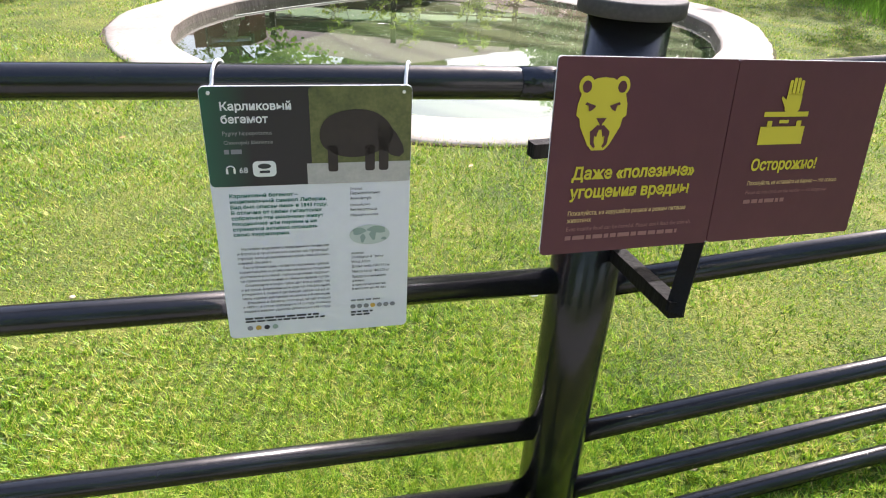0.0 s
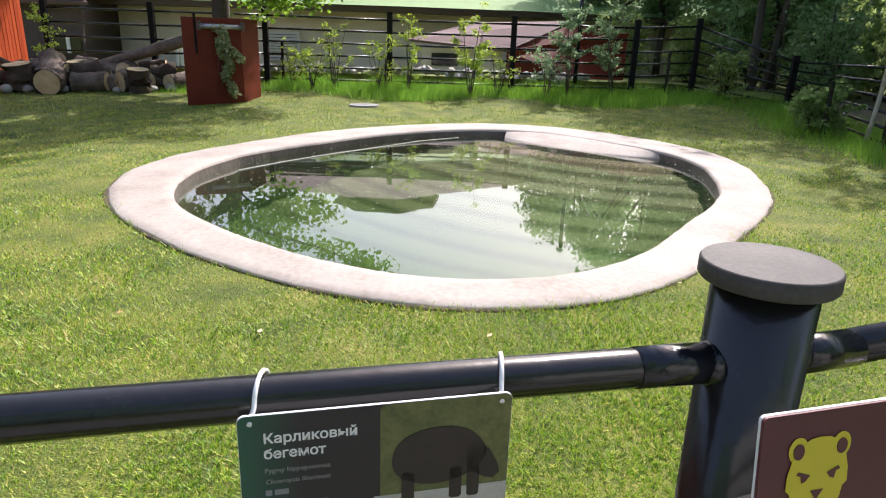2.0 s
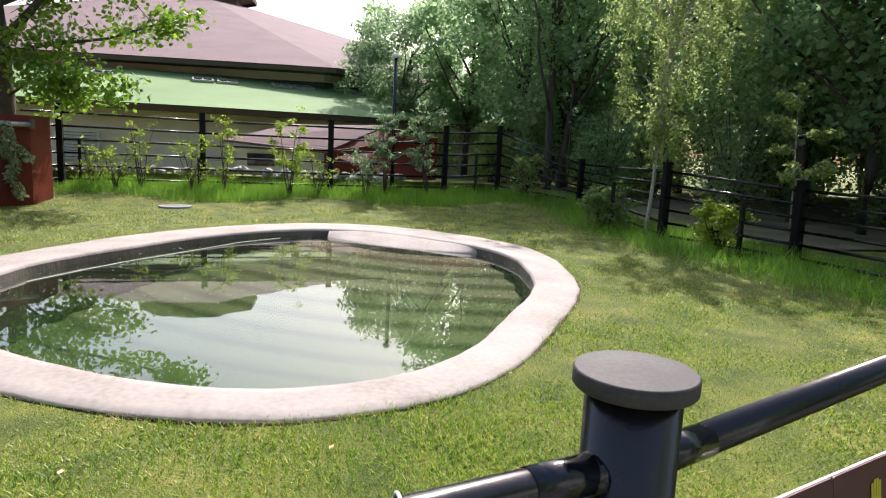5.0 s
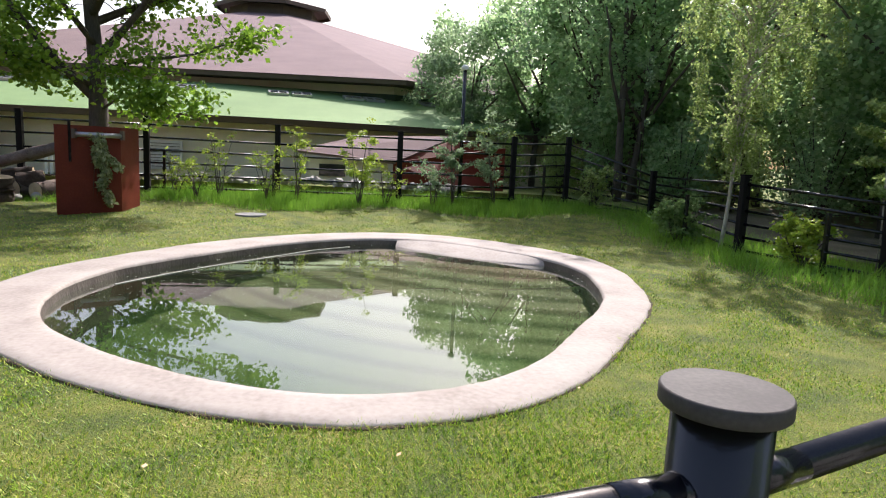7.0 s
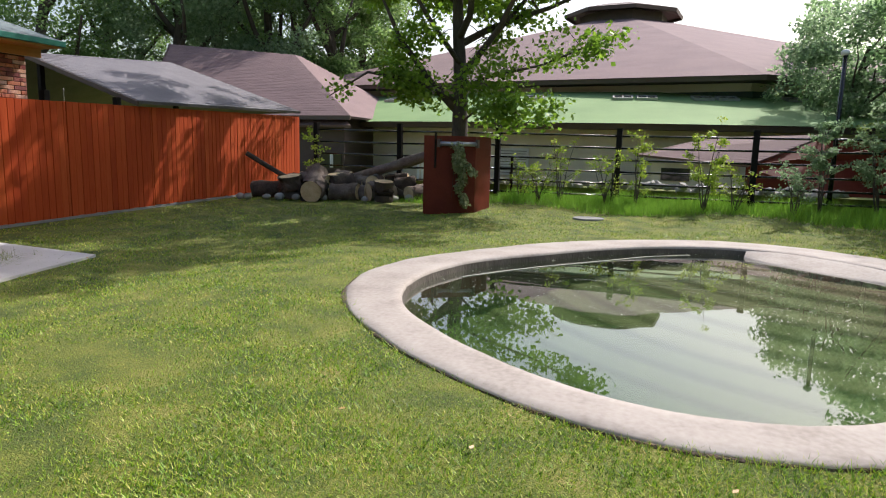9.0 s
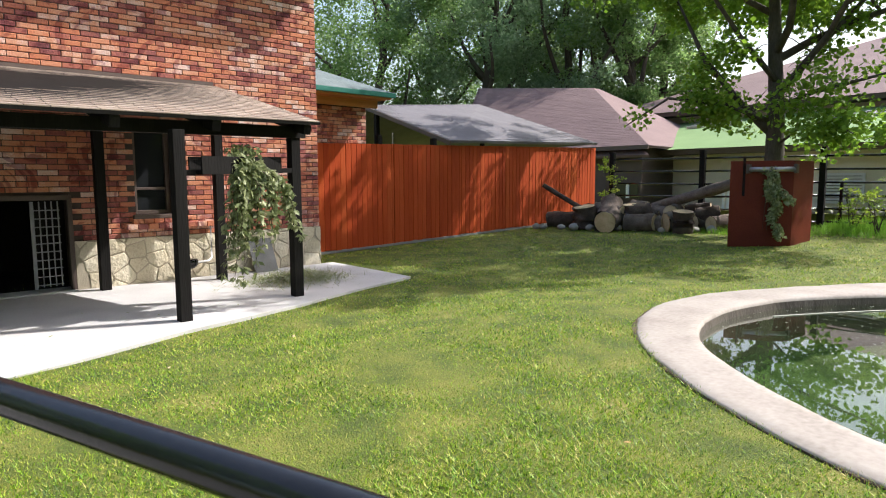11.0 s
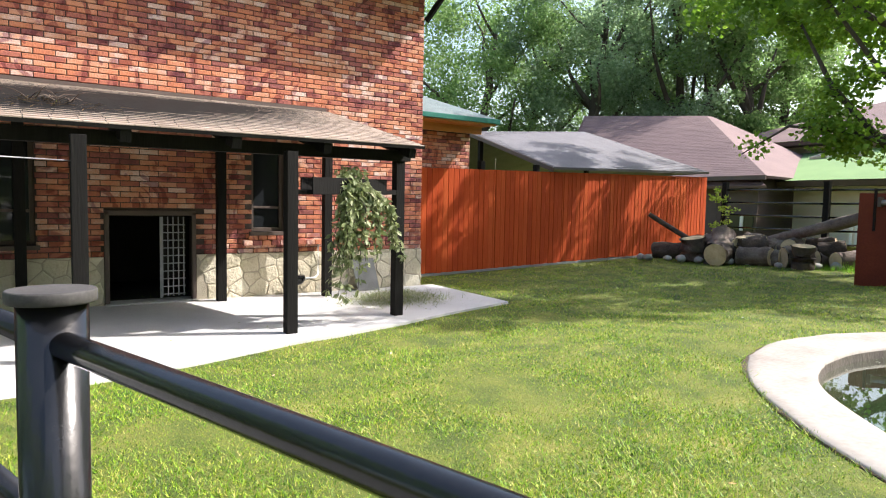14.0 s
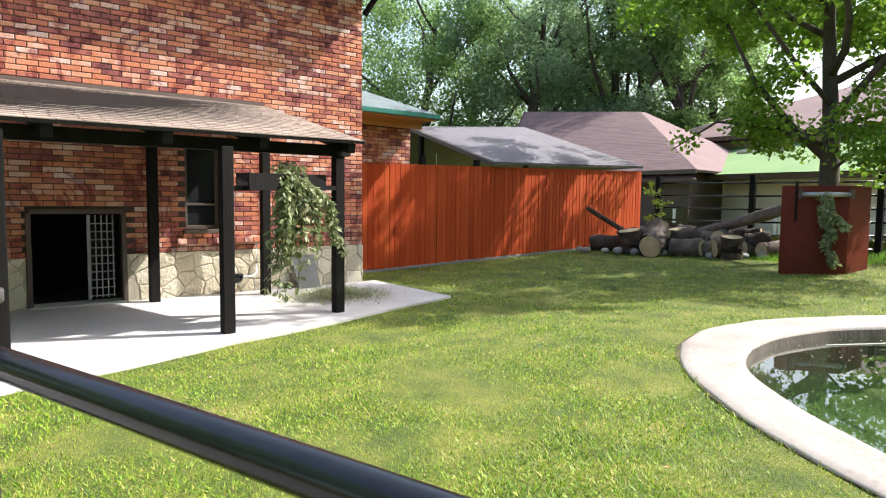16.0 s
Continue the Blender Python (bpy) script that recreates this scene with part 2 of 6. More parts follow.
def water_material():
    """A clear surface over a green bottom: what is not mirrored goes through, tinted."""
    m = bpy.data.materials.new("pool_water")
    m.use_nodes = True
    n, l = m.node_tree.nodes, m.node_tree.links
    n.remove(n["Principled BSDF"])
    through_, mirror = n.new("ShaderNodeBsdfTransparent"), n.new("ShaderNodeBsdfGlossy")
    mix, fres = n.new("ShaderNodeMixShader"), n.new("ShaderNodeFresnel")
    murk, blend = n.new("ShaderNodeBsdfDiffuse"), n.new("ShaderNodeMixShader")
    through_.inputs[0].default_value = (0.86, 0.93, 0.80, 1)
    murk.inputs[0].default_value = (0.06, 0.115, 0.06, 1)
    blend.inputs[0].default_value = 0.06
    mirror.inputs[0].default_value = (1, 1, 1, 1)
    mirror.inputs[1].default_value = 0.015
    fres.inputs[0].default_value = 1.58
    wave, b, where = n.new("ShaderNodeTexNoise"), n.new("ShaderNodeBump"), n.new("ShaderNodeTexCoord")
    wave.inputs["Scale"].default_value = 2.5
    b.inputs["Strength"].default_value, b.inputs["Distance"].default_value = 0.02, 0.02
    l.new(where.outputs["Object"], wave.inputs["Vector"])
    l.new(wave.outputs[0], b.inputs["Height"])
    for node in (mirror, fres):
        l.new(b.outputs[0], node.inputs["Normal"])
    l.new(through_.outputs[0], blend.inputs[1])
    l.new(murk.outputs[0], blend.inputs[2])
    l.new(fres.outputs[0], mix.inputs[0])
    l.new(blend.outputs[0], mix.inputs[1])
    l.new(mirror.outputs[0], mix.inputs[2])
    l.new(mix.outputs[0], n["Material Output"].inputs[0])
    return m


M["water"] = water_material()


def murk_material():
    """Cloudy green water: a thin veil that dims what lies below it."""
    m = bpy.data.materials.new("cloudy_water")
    m.use_nodes = True
    n, l = m.node_tree.nodes, m.node_tree.links
    n.remove(n["Principled BSDF"])
    clear, cloud, mix = n.new("ShaderNodeBsdfTransparent"), n.new("ShaderNodeBsdfDiffuse"), n.new("ShaderNodeMixShader")
    clear.inputs[0].default_value, cloud.inputs[0].default_value = (0.86, 0.94, 0.82, 1), (0.035, 0.075, 0.026, 1)
    mix.inputs[0].default_value = 0.17
    l.new(clear.outputs[0], mix.inputs[1])
    l.new(cloud.outputs[0], mix.inputs[2])
    l.new(mix.outputs[0], n["Material Output"].inputs[0])
    return m


M["murk"] = murk_material()


# ---- building blocks ----
def thing(name, place=(0, 0, 0), label="", category="", group="", kind="", turn=0.0):
    ob = new(name)
    ob.matrix_world = pose(*place, 0, 0, turn)
    return tagged(ob, label, category, group, kind)


def hang(ob, parent):
    """Makes ob a part of parent, its mesh being given in world places."""
    ob.parent = parent
    if parent.type == "EMPTY":
        ob.matrix_parent_inverse = parent.matrix_basis.inverted()
    return ob


def finish(name, bm, mat):
    me = bpy.data.meshes.new(name)
    bmesh.ops.recalc_face_normals(bm, faces=bm.faces)
    bm.to_mesh(me)
    bm.free()
    me.materials.append(mat)
    return me


def part(name, bm, mat, parent=None, label="", smooth=False):
    ob = new(name, finish(name, bm, mat))
    if smooth:
        for p in ob.data.polygons:
            p.use_smooth = True
    if parent:
        hang(ob, parent)
    if label:
        ob["label"] = label
    return ob


def box(bm, lo, hi, bevel=0.0):
    vs = [bm.verts.new((x, y, z)) for x in (lo[0], hi[0]) for y in (lo[1], hi[1]) for z in (lo[2], hi[2])]
    fs = [bm.faces.new([vs[i] for i in f]) for f in ((0, 1, 3, 2), (4, 6, 7, 5), (0, 4, 5, 1), (2, 3, 7, 6), (0, 2, 6, 4), (1, 5, 7, 3))]
    if bevel:
        es = list({e for f in fs for e in f.edges})
        bmesh.ops.bevel(bm, geom=es, offset=bevel, segments=2, affect="EDGES", profile=0.6)
    return bm


def boxed(lo, hi, bevel=0.0):
    return box(bmesh.new(), lo, hi, bevel)


def frame_of(a, b):
    z = (Vector(b) - Vector(a)).normalized()
    x = z.cross(Vector((0, 0, 1)))
    x = x.normalized() if x.length > 1e-4 else Vector((1, 0, 0))
    return x, z.cross(x).normalized() * -1


def tube(bm, path, radii, sides=10, caps=True):
    """A round tube along points, with a radius at each."""
    rings = []
    n = len(path)
    for i, p in enumerate(path):
        x, y = frame_of(path[max(0, i - 1)], path[min(n - 1, i + 1)])
        rings.append([bm.verts.new(Vector(p) + (x * math.cos(a) + y * math.sin(a)) * radii[i]) for a in (2 * math.pi * k / sides for k in range(sides))])
    for r, s in zip(rings, rings[1:]):
        for k in range(sides):
            f = bm.faces.new((r[k], r[(k + 1) % sides], s[(k + 1) % sides], s[k]))
            f.smooth = True
    if caps:
        bm.faces.new(rings[0][::-1]), bm.faces.new(rings[-1])
    return bm


def bar(bm, a, b, w, h):
    """A square bar from a to b, w wide and h high."""
    x, y = frame_of(a, b)
    vs = [bm.verts.new(Vector(p) + x * (sx * w / 2) + y * (sy * h / 2)) for p in (a, b) for sx, sy in ((-1, -1), (1, -1), (1, 1), (-1, 1))]
    for f in ((0, 1, 2, 3), (7, 6, 5, 4), (0, 4, 5, 1), (1, 5, 6, 2), (2, 6, 7, 3), (3, 7, 4, 0)):
        bm.faces.new([vs[i] for i in f])
    return bm


def prism(bm, outline, z0, z1):
    """A solid over a flat outline."""
    lo, hi = ([bm.verts.new((x, y, z)) for x, y in outline] for z in (z0, z1))
    bm.faces.new(lo[::-1]), bm.faces.new(hi)
    for i in range(len(lo)):
        j = (i + 1) % len(lo)
        bm.faces.new((lo[i], lo[j], hi[j], hi[i]))
    return bm


def sheet(bm, corners, thick):
    """A flat plate over corners in space, thickened downwards."""
    cs = [Vector(c) for c in corners]
    nrm = (cs[1] - cs[0]).cross(cs[2] - cs[0]).normalized()
    if nrm.z < 0:
        nrm = -nrm
    top = [bm.verts.new(c) for c in cs]
    low = [bm.verts.new(c - nrm * thick) for c in cs]
    bm.faces.new(top), bm.faces.new(low[::-1])
    for i in range(len(cs)):
        j = (i + 1) % len(cs)
        bm.faces.new((top[i], low[i], low[j], top[j]))
    return bm


def fast_mesh(name, verts, corners_each, mat):
    """A mesh of separate small faces, each of corners_each vertices in a row."""
    verts = np.asarray(verts, dtype=np.float32).reshape(-1, 3)
    n = len(verts)
    me = bpy.data.meshes.new(name)
    me.vertices.add(n)
    me.vertices.foreach_set("co", verts.ravel())
    me.loops.add(n)
    me.loops.foreach_set("vertex_index", np.arange(n, dtype=np.int32))
    me.polygons.add(n // corners_each)
    me.polygons.foreach_set("loop_start", np.arange(0, n, corners_each, dtype=np.int32))
    me.polygons.foreach_set("loop_total", np.full(n // corners_each, corners_each, dtype=np.int32))
    me.update(calc_edges=True)
    me.materials.append(mat)
    return me


def leaves(name, clumps, count, size, mat, parent, seed, droop=0.0, long=1.0):
    """Small pointed leaves scattered through clumps (x, y, z, radius)."""
    rng = np.random.default_rng(seed)
    c = np.array(clumps, dtype=float)
    w = c[:, 3] ** 2
    pick = rng.choice(len(c), count, p=w / w.sum())
    d = rng.normal(size=(count, 3))
    d /= np.linalg.norm(d, axis=1)[:, None]
    rad = c[pick, 3] * rng.random(count) ** 0.45
    pos = c[pick, :3] + d * rad[:, None] * (1, 1, 0.8)
    u = rng.normal(size=(count, 3))
    u[:, 2] = u[:, 2] * 0.6 - droop
    u /= np.linalg.norm(u, axis=1)[:, None]
    v = np.cross(u, rng.normal(size=(count, 3)))
    v /= np.linalg.norm(v, axis=1)[:, None]
    s = size * (0.6 + 0.8 * rng.random(count))[:, None]
    quad = np.stack([pos, pos + u * s * 0.5 * long + v * s * 0.42, pos + u * s * long, pos + u * s * 0.5 * long - v * s * 0.42], axis=1)
    ob = new(name, fast_mesh(name, quad, 4, mat))
    return hang(ob, parent)


# ---- the ground ----
def smooth(a, b, x):
    u = np.clip((np.asarray(x, dtype=float) - a) / (b - a), 0, 1)
    return u * u * (3 - 2 * u)


def ground_z(x, y):
    """The lawn is level round the pool, falls a little towards the house and climbs to the far fence."""
    x, y = np.asarray(x, dtype=float), np.asarray(y, dtype=float)
    left = -0.16 + np.minimum(0.032 * np.maximum(0, y - 8.4), 0.42)
    mid = np.minimum(0.012 * np.maximum(0, y - 11.8) ** 2, 0.36)
    k = 1 - smooth(-6.3, -3.9, x)
    out = smooth(24, 40, np.hypot(x, y))
    return (left * k + mid * (1 - k)) * (1 - out)


POOL = (0.3, 8.0)
OUTER = (3.839, 0.117, -0.029, -0.332, 0.347, -0.09, 0.041, 0.093, 0.024, 0.027, -0.033, -0.032, 0.01, -0.029, 0.007)
INNER = (3.124, 0.148, -0.344, -0.308, 0.31, -0.034, 0.037, 0.108, 0.013, 0.036, -0.02, -0.033, 0.008, -0.029, 0.021)
STEP_CENTRE, RAMP_EDGE, TREAD = (3.6, 12.25), 2.85, 0.46


def pool_radius(a, c):
    r = c[0] + 0 * np.asarray(a, dtype=float)
    for k in range(1, 8):
        r = r + c[2 * k - 1] * np.cos(k * a) + c[2 * k] * np.sin(k * a)
    return r


def in_pool(x, y, grow=0.0, c=OUTER):
    dx, dy = np.asarray(x) - POOL[0], np.asarray(y) - POOL[1]
    return np.hypot(dx, dy) < pool_radius(np.arctan2(dy, dx), c) + grow


SLAB_Z = -0.13
SLAB = ((-10.0, 7.2), (-7.6, 7.05), (-7.15, 5.5), (-6.81, 4.55), (-6.42, 2.98), (-5.95, 1.75), (-5.72, 0.95), (-5.4, 0.3), (-5.0, -5), (-10.0, -5))


def in_outline(x, y, outline):
    x, y = np.asarray(x, dtype=float), np.asarray(y, dtype=float)
    inside = np.zeros(x.shape, dtype=bool)
    for (x0, y0), (x1, y1) in zip(outline, outline[1:] + outline[:1]):
        if y0 != y1:
            inside ^= ((y0 > y) != (y1 > y)) & (x < (x1 - x0) * (y - y0) / (y1 - y0) + x0)
    return inside


def steps(lo, hi, fine, reach):
    mid = np.arange(lo, hi + fine / 2, fine)
    far = fine * 1.35 ** np.arange(1, 40)
    far = np.cumsum(far)
    far = far[far < reach]
    return np.concatenate([(lo - far)[::-1], mid, hi + far])


def build_ground():
    xs, ys = steps(-13, 12, 0.2, 900), steps(-3, 21, 0.2, 900)
    X, Y = np.meshgrid(xs, ys, indexing="ij")
    Z = ground_z(X, Y)
    lump = np.array([noise.noise((x * 1.3, y * 1.3, 0.0)) for x, y in zip(X.ravel(), Y.ravel())]).reshape(X.shape)
    Z = Z + 0.012 * lump - 0.004
    nx, ny = X.shape
    verts = np.stack([X, Y, Z], axis=2).reshape(-1, 3)
    i, j = np.meshgrid(np.arange(nx - 1), np.arange(ny - 1), indexing="ij")
    a = (i * ny + j).ravel()
    faces = np.stack([a, a + ny, a + ny + 1, a + 1], axis=1)
    hole = in_pool(X, Y, -0.25).ravel()
    faces = faces[~hole[faces].all(axis=1)]
    me = bpy.data.meshes.new("ground")
    me.from_pydata(verts.tolist(), [], faces.tolist())
    me.materials.append(M["lawn"])
    for p in me.polygons:
        p.use_smooth = True
    tagged(new("ground", me), "sunlit lawn of short green and straw-coloured grass", "lawn", kind="structure")


build_ground()


# ---- the pool ----
def build_pool():
    pool = thing("pool", (*POOL, 0), "kidney-round pool with a pale concrete rim, murky green water", "pool", kind="structure")
    n = 180
    ang = np.linspace(0, 2 * np.pi, n, endpoint=False)
    ro, ri = pool_radius(ang, OUTER), pool_radius(ang, INNER)
    bm = bmesh.new()
    rings = []
    for k in range(n):
        w = ro[k] - ri[k]
        wob = 0.030 * noise.noise((ang[k] * 6, 1, 0)) + 0.016 * noise.noise((ang[k] * 23, 4, 0))
        o, i = ro[k] + wob, ri[k] + 0.6 * wob
        lump = 0.006 * noise.noise((ang[k] * 9, 7, 0))
        prof = ((o + 0.012, -0.15), (o, 0.004 + lump), (o - 0.02, 0.020 + lump), (o - 0.10, 0.030 + lump), (o - 0.35 * w, 0.036 + lump), (i + 0.2 * w, 0.042), (i + 0.02, 0.046), (i, 0.03), (i - 0.006, 0.008), (i - 0.03, -0.12), (i - 0.04, -1.2))
        rings.append([bm.verts.new((POOL[0] + r * math.cos(ang[k]), POOL[1] + r * math.sin(ang[k]), z)) for r, z in prof])
    wall = bmesh.new()
    inner = [[wall.verts.new(v.co) for v in ring[-3:]] for ring in rings]
    for k in range(n):
        a, b = rings[k], rings[(k + 1) % n]
        for q in range(len(a) - 3):
            bm.faces.new((a[q], b[q], b[q + 1], a[q + 1])).smooth = True
        a, b = inner[k], inner[(k + 1) % n]
        for q in range(2):
            wall.faces.new((a[q], b[q], b[q + 1], a[q + 1])).smooth = True
    part("rim", bm, M["rim"], pool, "pale weathered concrete rim")
    part("inner_wall", wall, M["wet_shaded_wall"], pool, "wet concrete wall above the water, its shade put into the colour")
    # bare soil where the turf has drawn back from the rim
    bm = bmesh.new()
    edge = []
    for k in range(n):
        w = 0.05 * max(0.0, noise.noise((ang[k] * 3.1, 2, 5)) - 0.05) + 0.012 * noise.noise((ang[k] * 17, 3, 1))
        edge.append([bm.verts.new((POOL[0] + r * math.cos(ang[k]), POOL[1] + r * math.sin(ang[k]), z)) for r, z in ((ro[k] - 0.06, 0.006), (ro[k] + 0.01 + 0.5 * w, 0.007 + 0.004 * noise.noise((ang[k] * 40, 0, 0))), (ro[k] + 0.012 + w, 0.002), (ro[k] + 0.03 + w, -0.03))])
    for k in range(n):
        a, b = edge[k], edge[(k + 1) % n]
        for q in range(3):
            bm.faces.new((a[q], b[q], b[q + 1], a[q + 1])).smooth = True
    part("soil_edge", bm, M["soil"], pool, "thin strip of bare brown soil along the rim")
    # pale line along the far wall, drawn on the water for a submerged ledge
    line = [(-2.32, 7.62), (-1.95, 8.25), (-1.62, 8.75), (-0.95, 9.6), (-0.35, 10.4), (0.25, 10.9)]
    bm = bmesh.new()
    for (xa, ya), (xb, yb) in zip(line, line[1:]):
        bar(bm, (xa, ya, -0.060), (xb, yb, -0.060), 0.022, 0.006)
    part("pale_line", bm, M["speck"], pool, "thin pale line on the water along the far wall")
    # treads that go down in rings round the ramp
    xs, ys = np.arange(-2.9, 3.9, 0.04), np.arange(3.6, 11.7, 0.04)
    X, Y = np.meshgrid(xs, ys, indexing="ij")
    step = (np.hypot(X - STEP_CENTRE[0], Y - STEP_CENTRE[1]) - RAMP_EDGE) / TREAD + 0.06 * np.sin(2.1 * X + 1.3 * Y)
    whole = np.floor(step)
    frac = step - whole
    Z = -0.125 - 0.062 * (whole + 0.12 * frac + 0.88 * smooth(0.84, 0.99, frac))
    Z = np.where(step < 0, -0.16, np.maximum(Z, -0.78))
    nx, ny = X.shape
    i, j = np.meshgrid(np.arange(nx - 1), np.arange(ny - 1), indexing="ij")
    a = (i * ny + j).ravel()
    faces = np.stack([a, a + ny, a + ny + 1, a + 1], axis=1)
    keep = in_pool(X, Y, 0.12, INNER).ravel()
    faces = faces[keep[faces].all(axis=1)]
    me = bpy.data.meshes.new("basin")
    me.from_pydata(np.stack([X, Y, Z], axis=2).reshape(-1, 3).tolist(), [], faces.tolist())
    me.materials.append(M["basin"])
    me.materials.append(M["silt"])
    silted = (step + 0.25 * np.sin(5 * X + 2 * np.sin(4 * Y)) < 1.35).ravel()[faces[:, 0]]
    for p, brown in zip(me.polygons, silted):
        p.material_index = int(brown)
    for p in me.polygons:
        p.use_smooth = True
    hang(tagged(new("basin", me), "submerged steps with green algae"), pool)
    # ramp of pale concrete between the rim and the top step
    bm = bmesh.new()
    rows = []
    for k in range(41):
        g = radians(205 + 70 * k / 40)
        c = Vector((STEP_CENTRE[0] + RAMP_EDGE * math.cos(g), STEP_CENTRE[1] + RAMP_EDGE * math.sin(g)))
        th = math.atan2(c.y - POOL[1], c.x - POOL[0])
        r = float(pool_radius(th, INNER))
        e = Vector((POOL[0] + (r + 0.05) * math.cos(th), POOL[1] + (r + 0.05) * math.sin(th)))
        if math.hypot(c.x - POOL[0], c.y - POOL[1]) > r:
            continue
        rows.append([bm.verts.new((*e.lerp(c, v), 0.040 - 0.115 * v ** 1.2 + 0.012 * noise.noise((k / 8, v * 3, 2)))) for v in (0, 0.2, 0.4, 0.6, 0.8, 1.0)] + [bm.verts.new((c.x + 0.02 * math.cos(g), c.y + 0.02 * math.sin(g), -0.3))])
    for a, b in zip(rows, rows[1:]):
        for q in range(6):
            bm.faces.new((a[q], b[q], b[q + 1], a[q + 1])).smooth = True
    part("ramp", bm, M["rim"], pool, "pale concrete ramp that dips into the water")
    # water
    bm = bmesh.new()
    ring = [bm.verts.new((POOL[0] + (r + 0.01) * math.cos(t_), POOL[1] + (r + 0.01) * math.sin(t_), -0.065)) for t_, r in zip(ang, ri)]
    bm.faces.new(ring)
    pool_surface(bm, pool)


def pool_surface(bm, pool):
    me = bpy.data.meshes.new("water")
    bm.normal_update()
    if bm.faces[:][0].normal.z < 0:
        bmesh.ops.reverse_faces(bm, faces=bm.faces)
    bm.to_mesh(me)
    bm.free()
    me.materials.append(M["water"])
    ob = hang(new("water", me), pool)
    ob.visible_shadow = False
    ob["label"] = "still green water that mirrors trees and sky"
    ang = np.linspace(0, 2 * np.pi, 90, endpoint=False)
    for z in (-0.36, -0.52, -0.68):
        bm = bmesh.new()
        bm.faces.new([bm.verts.new((POOL[0] + r * math.cos(t_), POOL[1] + r * math.sin(t_), z)) for t_, r in zip(ang, pool_radius(ang, INNER) + 0.01)])
        layer = part("cloudy_layer", bm, M["murk"], pool, "cloudy green water below the surface")
        layer.visible_shadow = False



build_pool()


# ---- the brick house ----
WX = -10.0            # plane of the front wall
WALL_Y0, WALL_Y1, WALL_TOP = -6.0, 6.92, 5.42
DOOR = (1.62, 2.86, -0.125, 1.21)
WIN = (3.72, 4.27, 0.90, 2.24)
WIN_LEFT = (-0.7, 0.80, 0.74, 2.22)
OPENINGS = (DOOR, WIN, WIN_LEFT)


def wall_with_openings(bm, x0, x1, y0, y1, z0, z1, openings):
    """A wall across x0..x1 with openings (y0, y1, z0, z1) cut through."""
    ysx = sorted({y0, y1, *(o[0] for o in openings), *(o[1] for o in openings)})
    zsx = sorted({z0, z1, *(o[2] for o in openings), *(o[3] for o in openings)})
    for ya, yb in zip(ysx, ysx[1:]):
        for za, zb in zip(zsx, zsx[1:]):
            cy, cz = (ya + yb) / 2, (za + zb) / 2
            if not any(o[0] < cy < o[1] and o[2] < cz < o[3] for o in openings):
                box(bm, (x0, ya, za), (x1, yb, zb))
    bmesh.ops.remove_doubles(bm, verts=bm.verts, dist=1e-5)
    return bm


house = thing("brick_house", (WX - 3, 1, 0), "red brick house with a rough stone plinth and shingled canopy roof", "house", kind="structure")
part("wall", wall_with_openings(bmesh.new(), WX - 0.4, WX - 0.012, WALL_Y0, WALL_Y1 - 0.012, -0.3, WALL_TOP, OPENINGS), M["mortar"], house, "dark mortar bed")
part("end_wall", boxed((WX - 7, WALL_Y1 - 0.4, -0.3), (WX - 0.4, WALL_Y1 - 0.012, WALL_TOP)), M["brick_far"], house)
part("rear_wall", boxed((WX - 7.3, WALL_Y0, -0.3), (WX - 7, WALL_Y1 - 0.012, WALL_TOP)), M["shaded_room"], house)
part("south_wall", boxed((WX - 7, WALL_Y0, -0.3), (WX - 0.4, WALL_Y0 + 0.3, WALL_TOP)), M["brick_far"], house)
part("inner_partition", boxed((WX - 3.2, WALL_Y0 + 0.3, -0.2), (WX - 3.0, WALL_Y1 - 0.4, 3.0)), M["shaded_room"], house)
part("inner_floor", boxed((WX - 7, WALL_Y0 + 0.3, -0.22), (WX - 0.4, WALL_Y1 - 0.4, -0.145)), M["shaded_room"], house)
tagged(part("ceiling", boxed((WX - 7, WALL_Y0 + 0.3, 2.9), (WX - 0.4, WALL_Y1 - 0.4, 3.0)), M["shaded_room"], house))
# roof with a wide eave
bm = bmesh.new()
sheet(bm, ((WX + 0.70, WALL_Y0 - 0.8, 5.28), (WX + 0.70, WALL_Y1 + 0.30, 5.28), (WX - 4, WALL_Y1 + 0.30, 7.3), (WX - 4, WALL_Y0 - 0.8, 7.3)), 0.12)
sheet(bm, ((WX - 8.5, WALL_Y0 - 0.8, 5.35), (WX - 8.5, WALL_Y1 + 0.4, 5.35), (WX - 4, WALL_Y1 + 0.30, 7.3), (WX - 4, WALL_Y0 - 0.8, 7.3)), 0.12)
part("roof", bm, M["shingle_green"], house)
part("soffit", boxed((WX + 0.008, WALL_Y0 - 0.8, 5.15), (WX + 0.68, WALL_Y1 + 0.28, 5.21)), M["white"], house, "white boarded eave")
for by in (WALL_Y1 - 0.15,):
    part("eave_brace", bar(bmesh.new(), (WX + 0.02, by + 0.18, 4.73), (WX + 0.30, by + 0.36, 5.15), 0.08, 0.08), M["black_wood"], house)

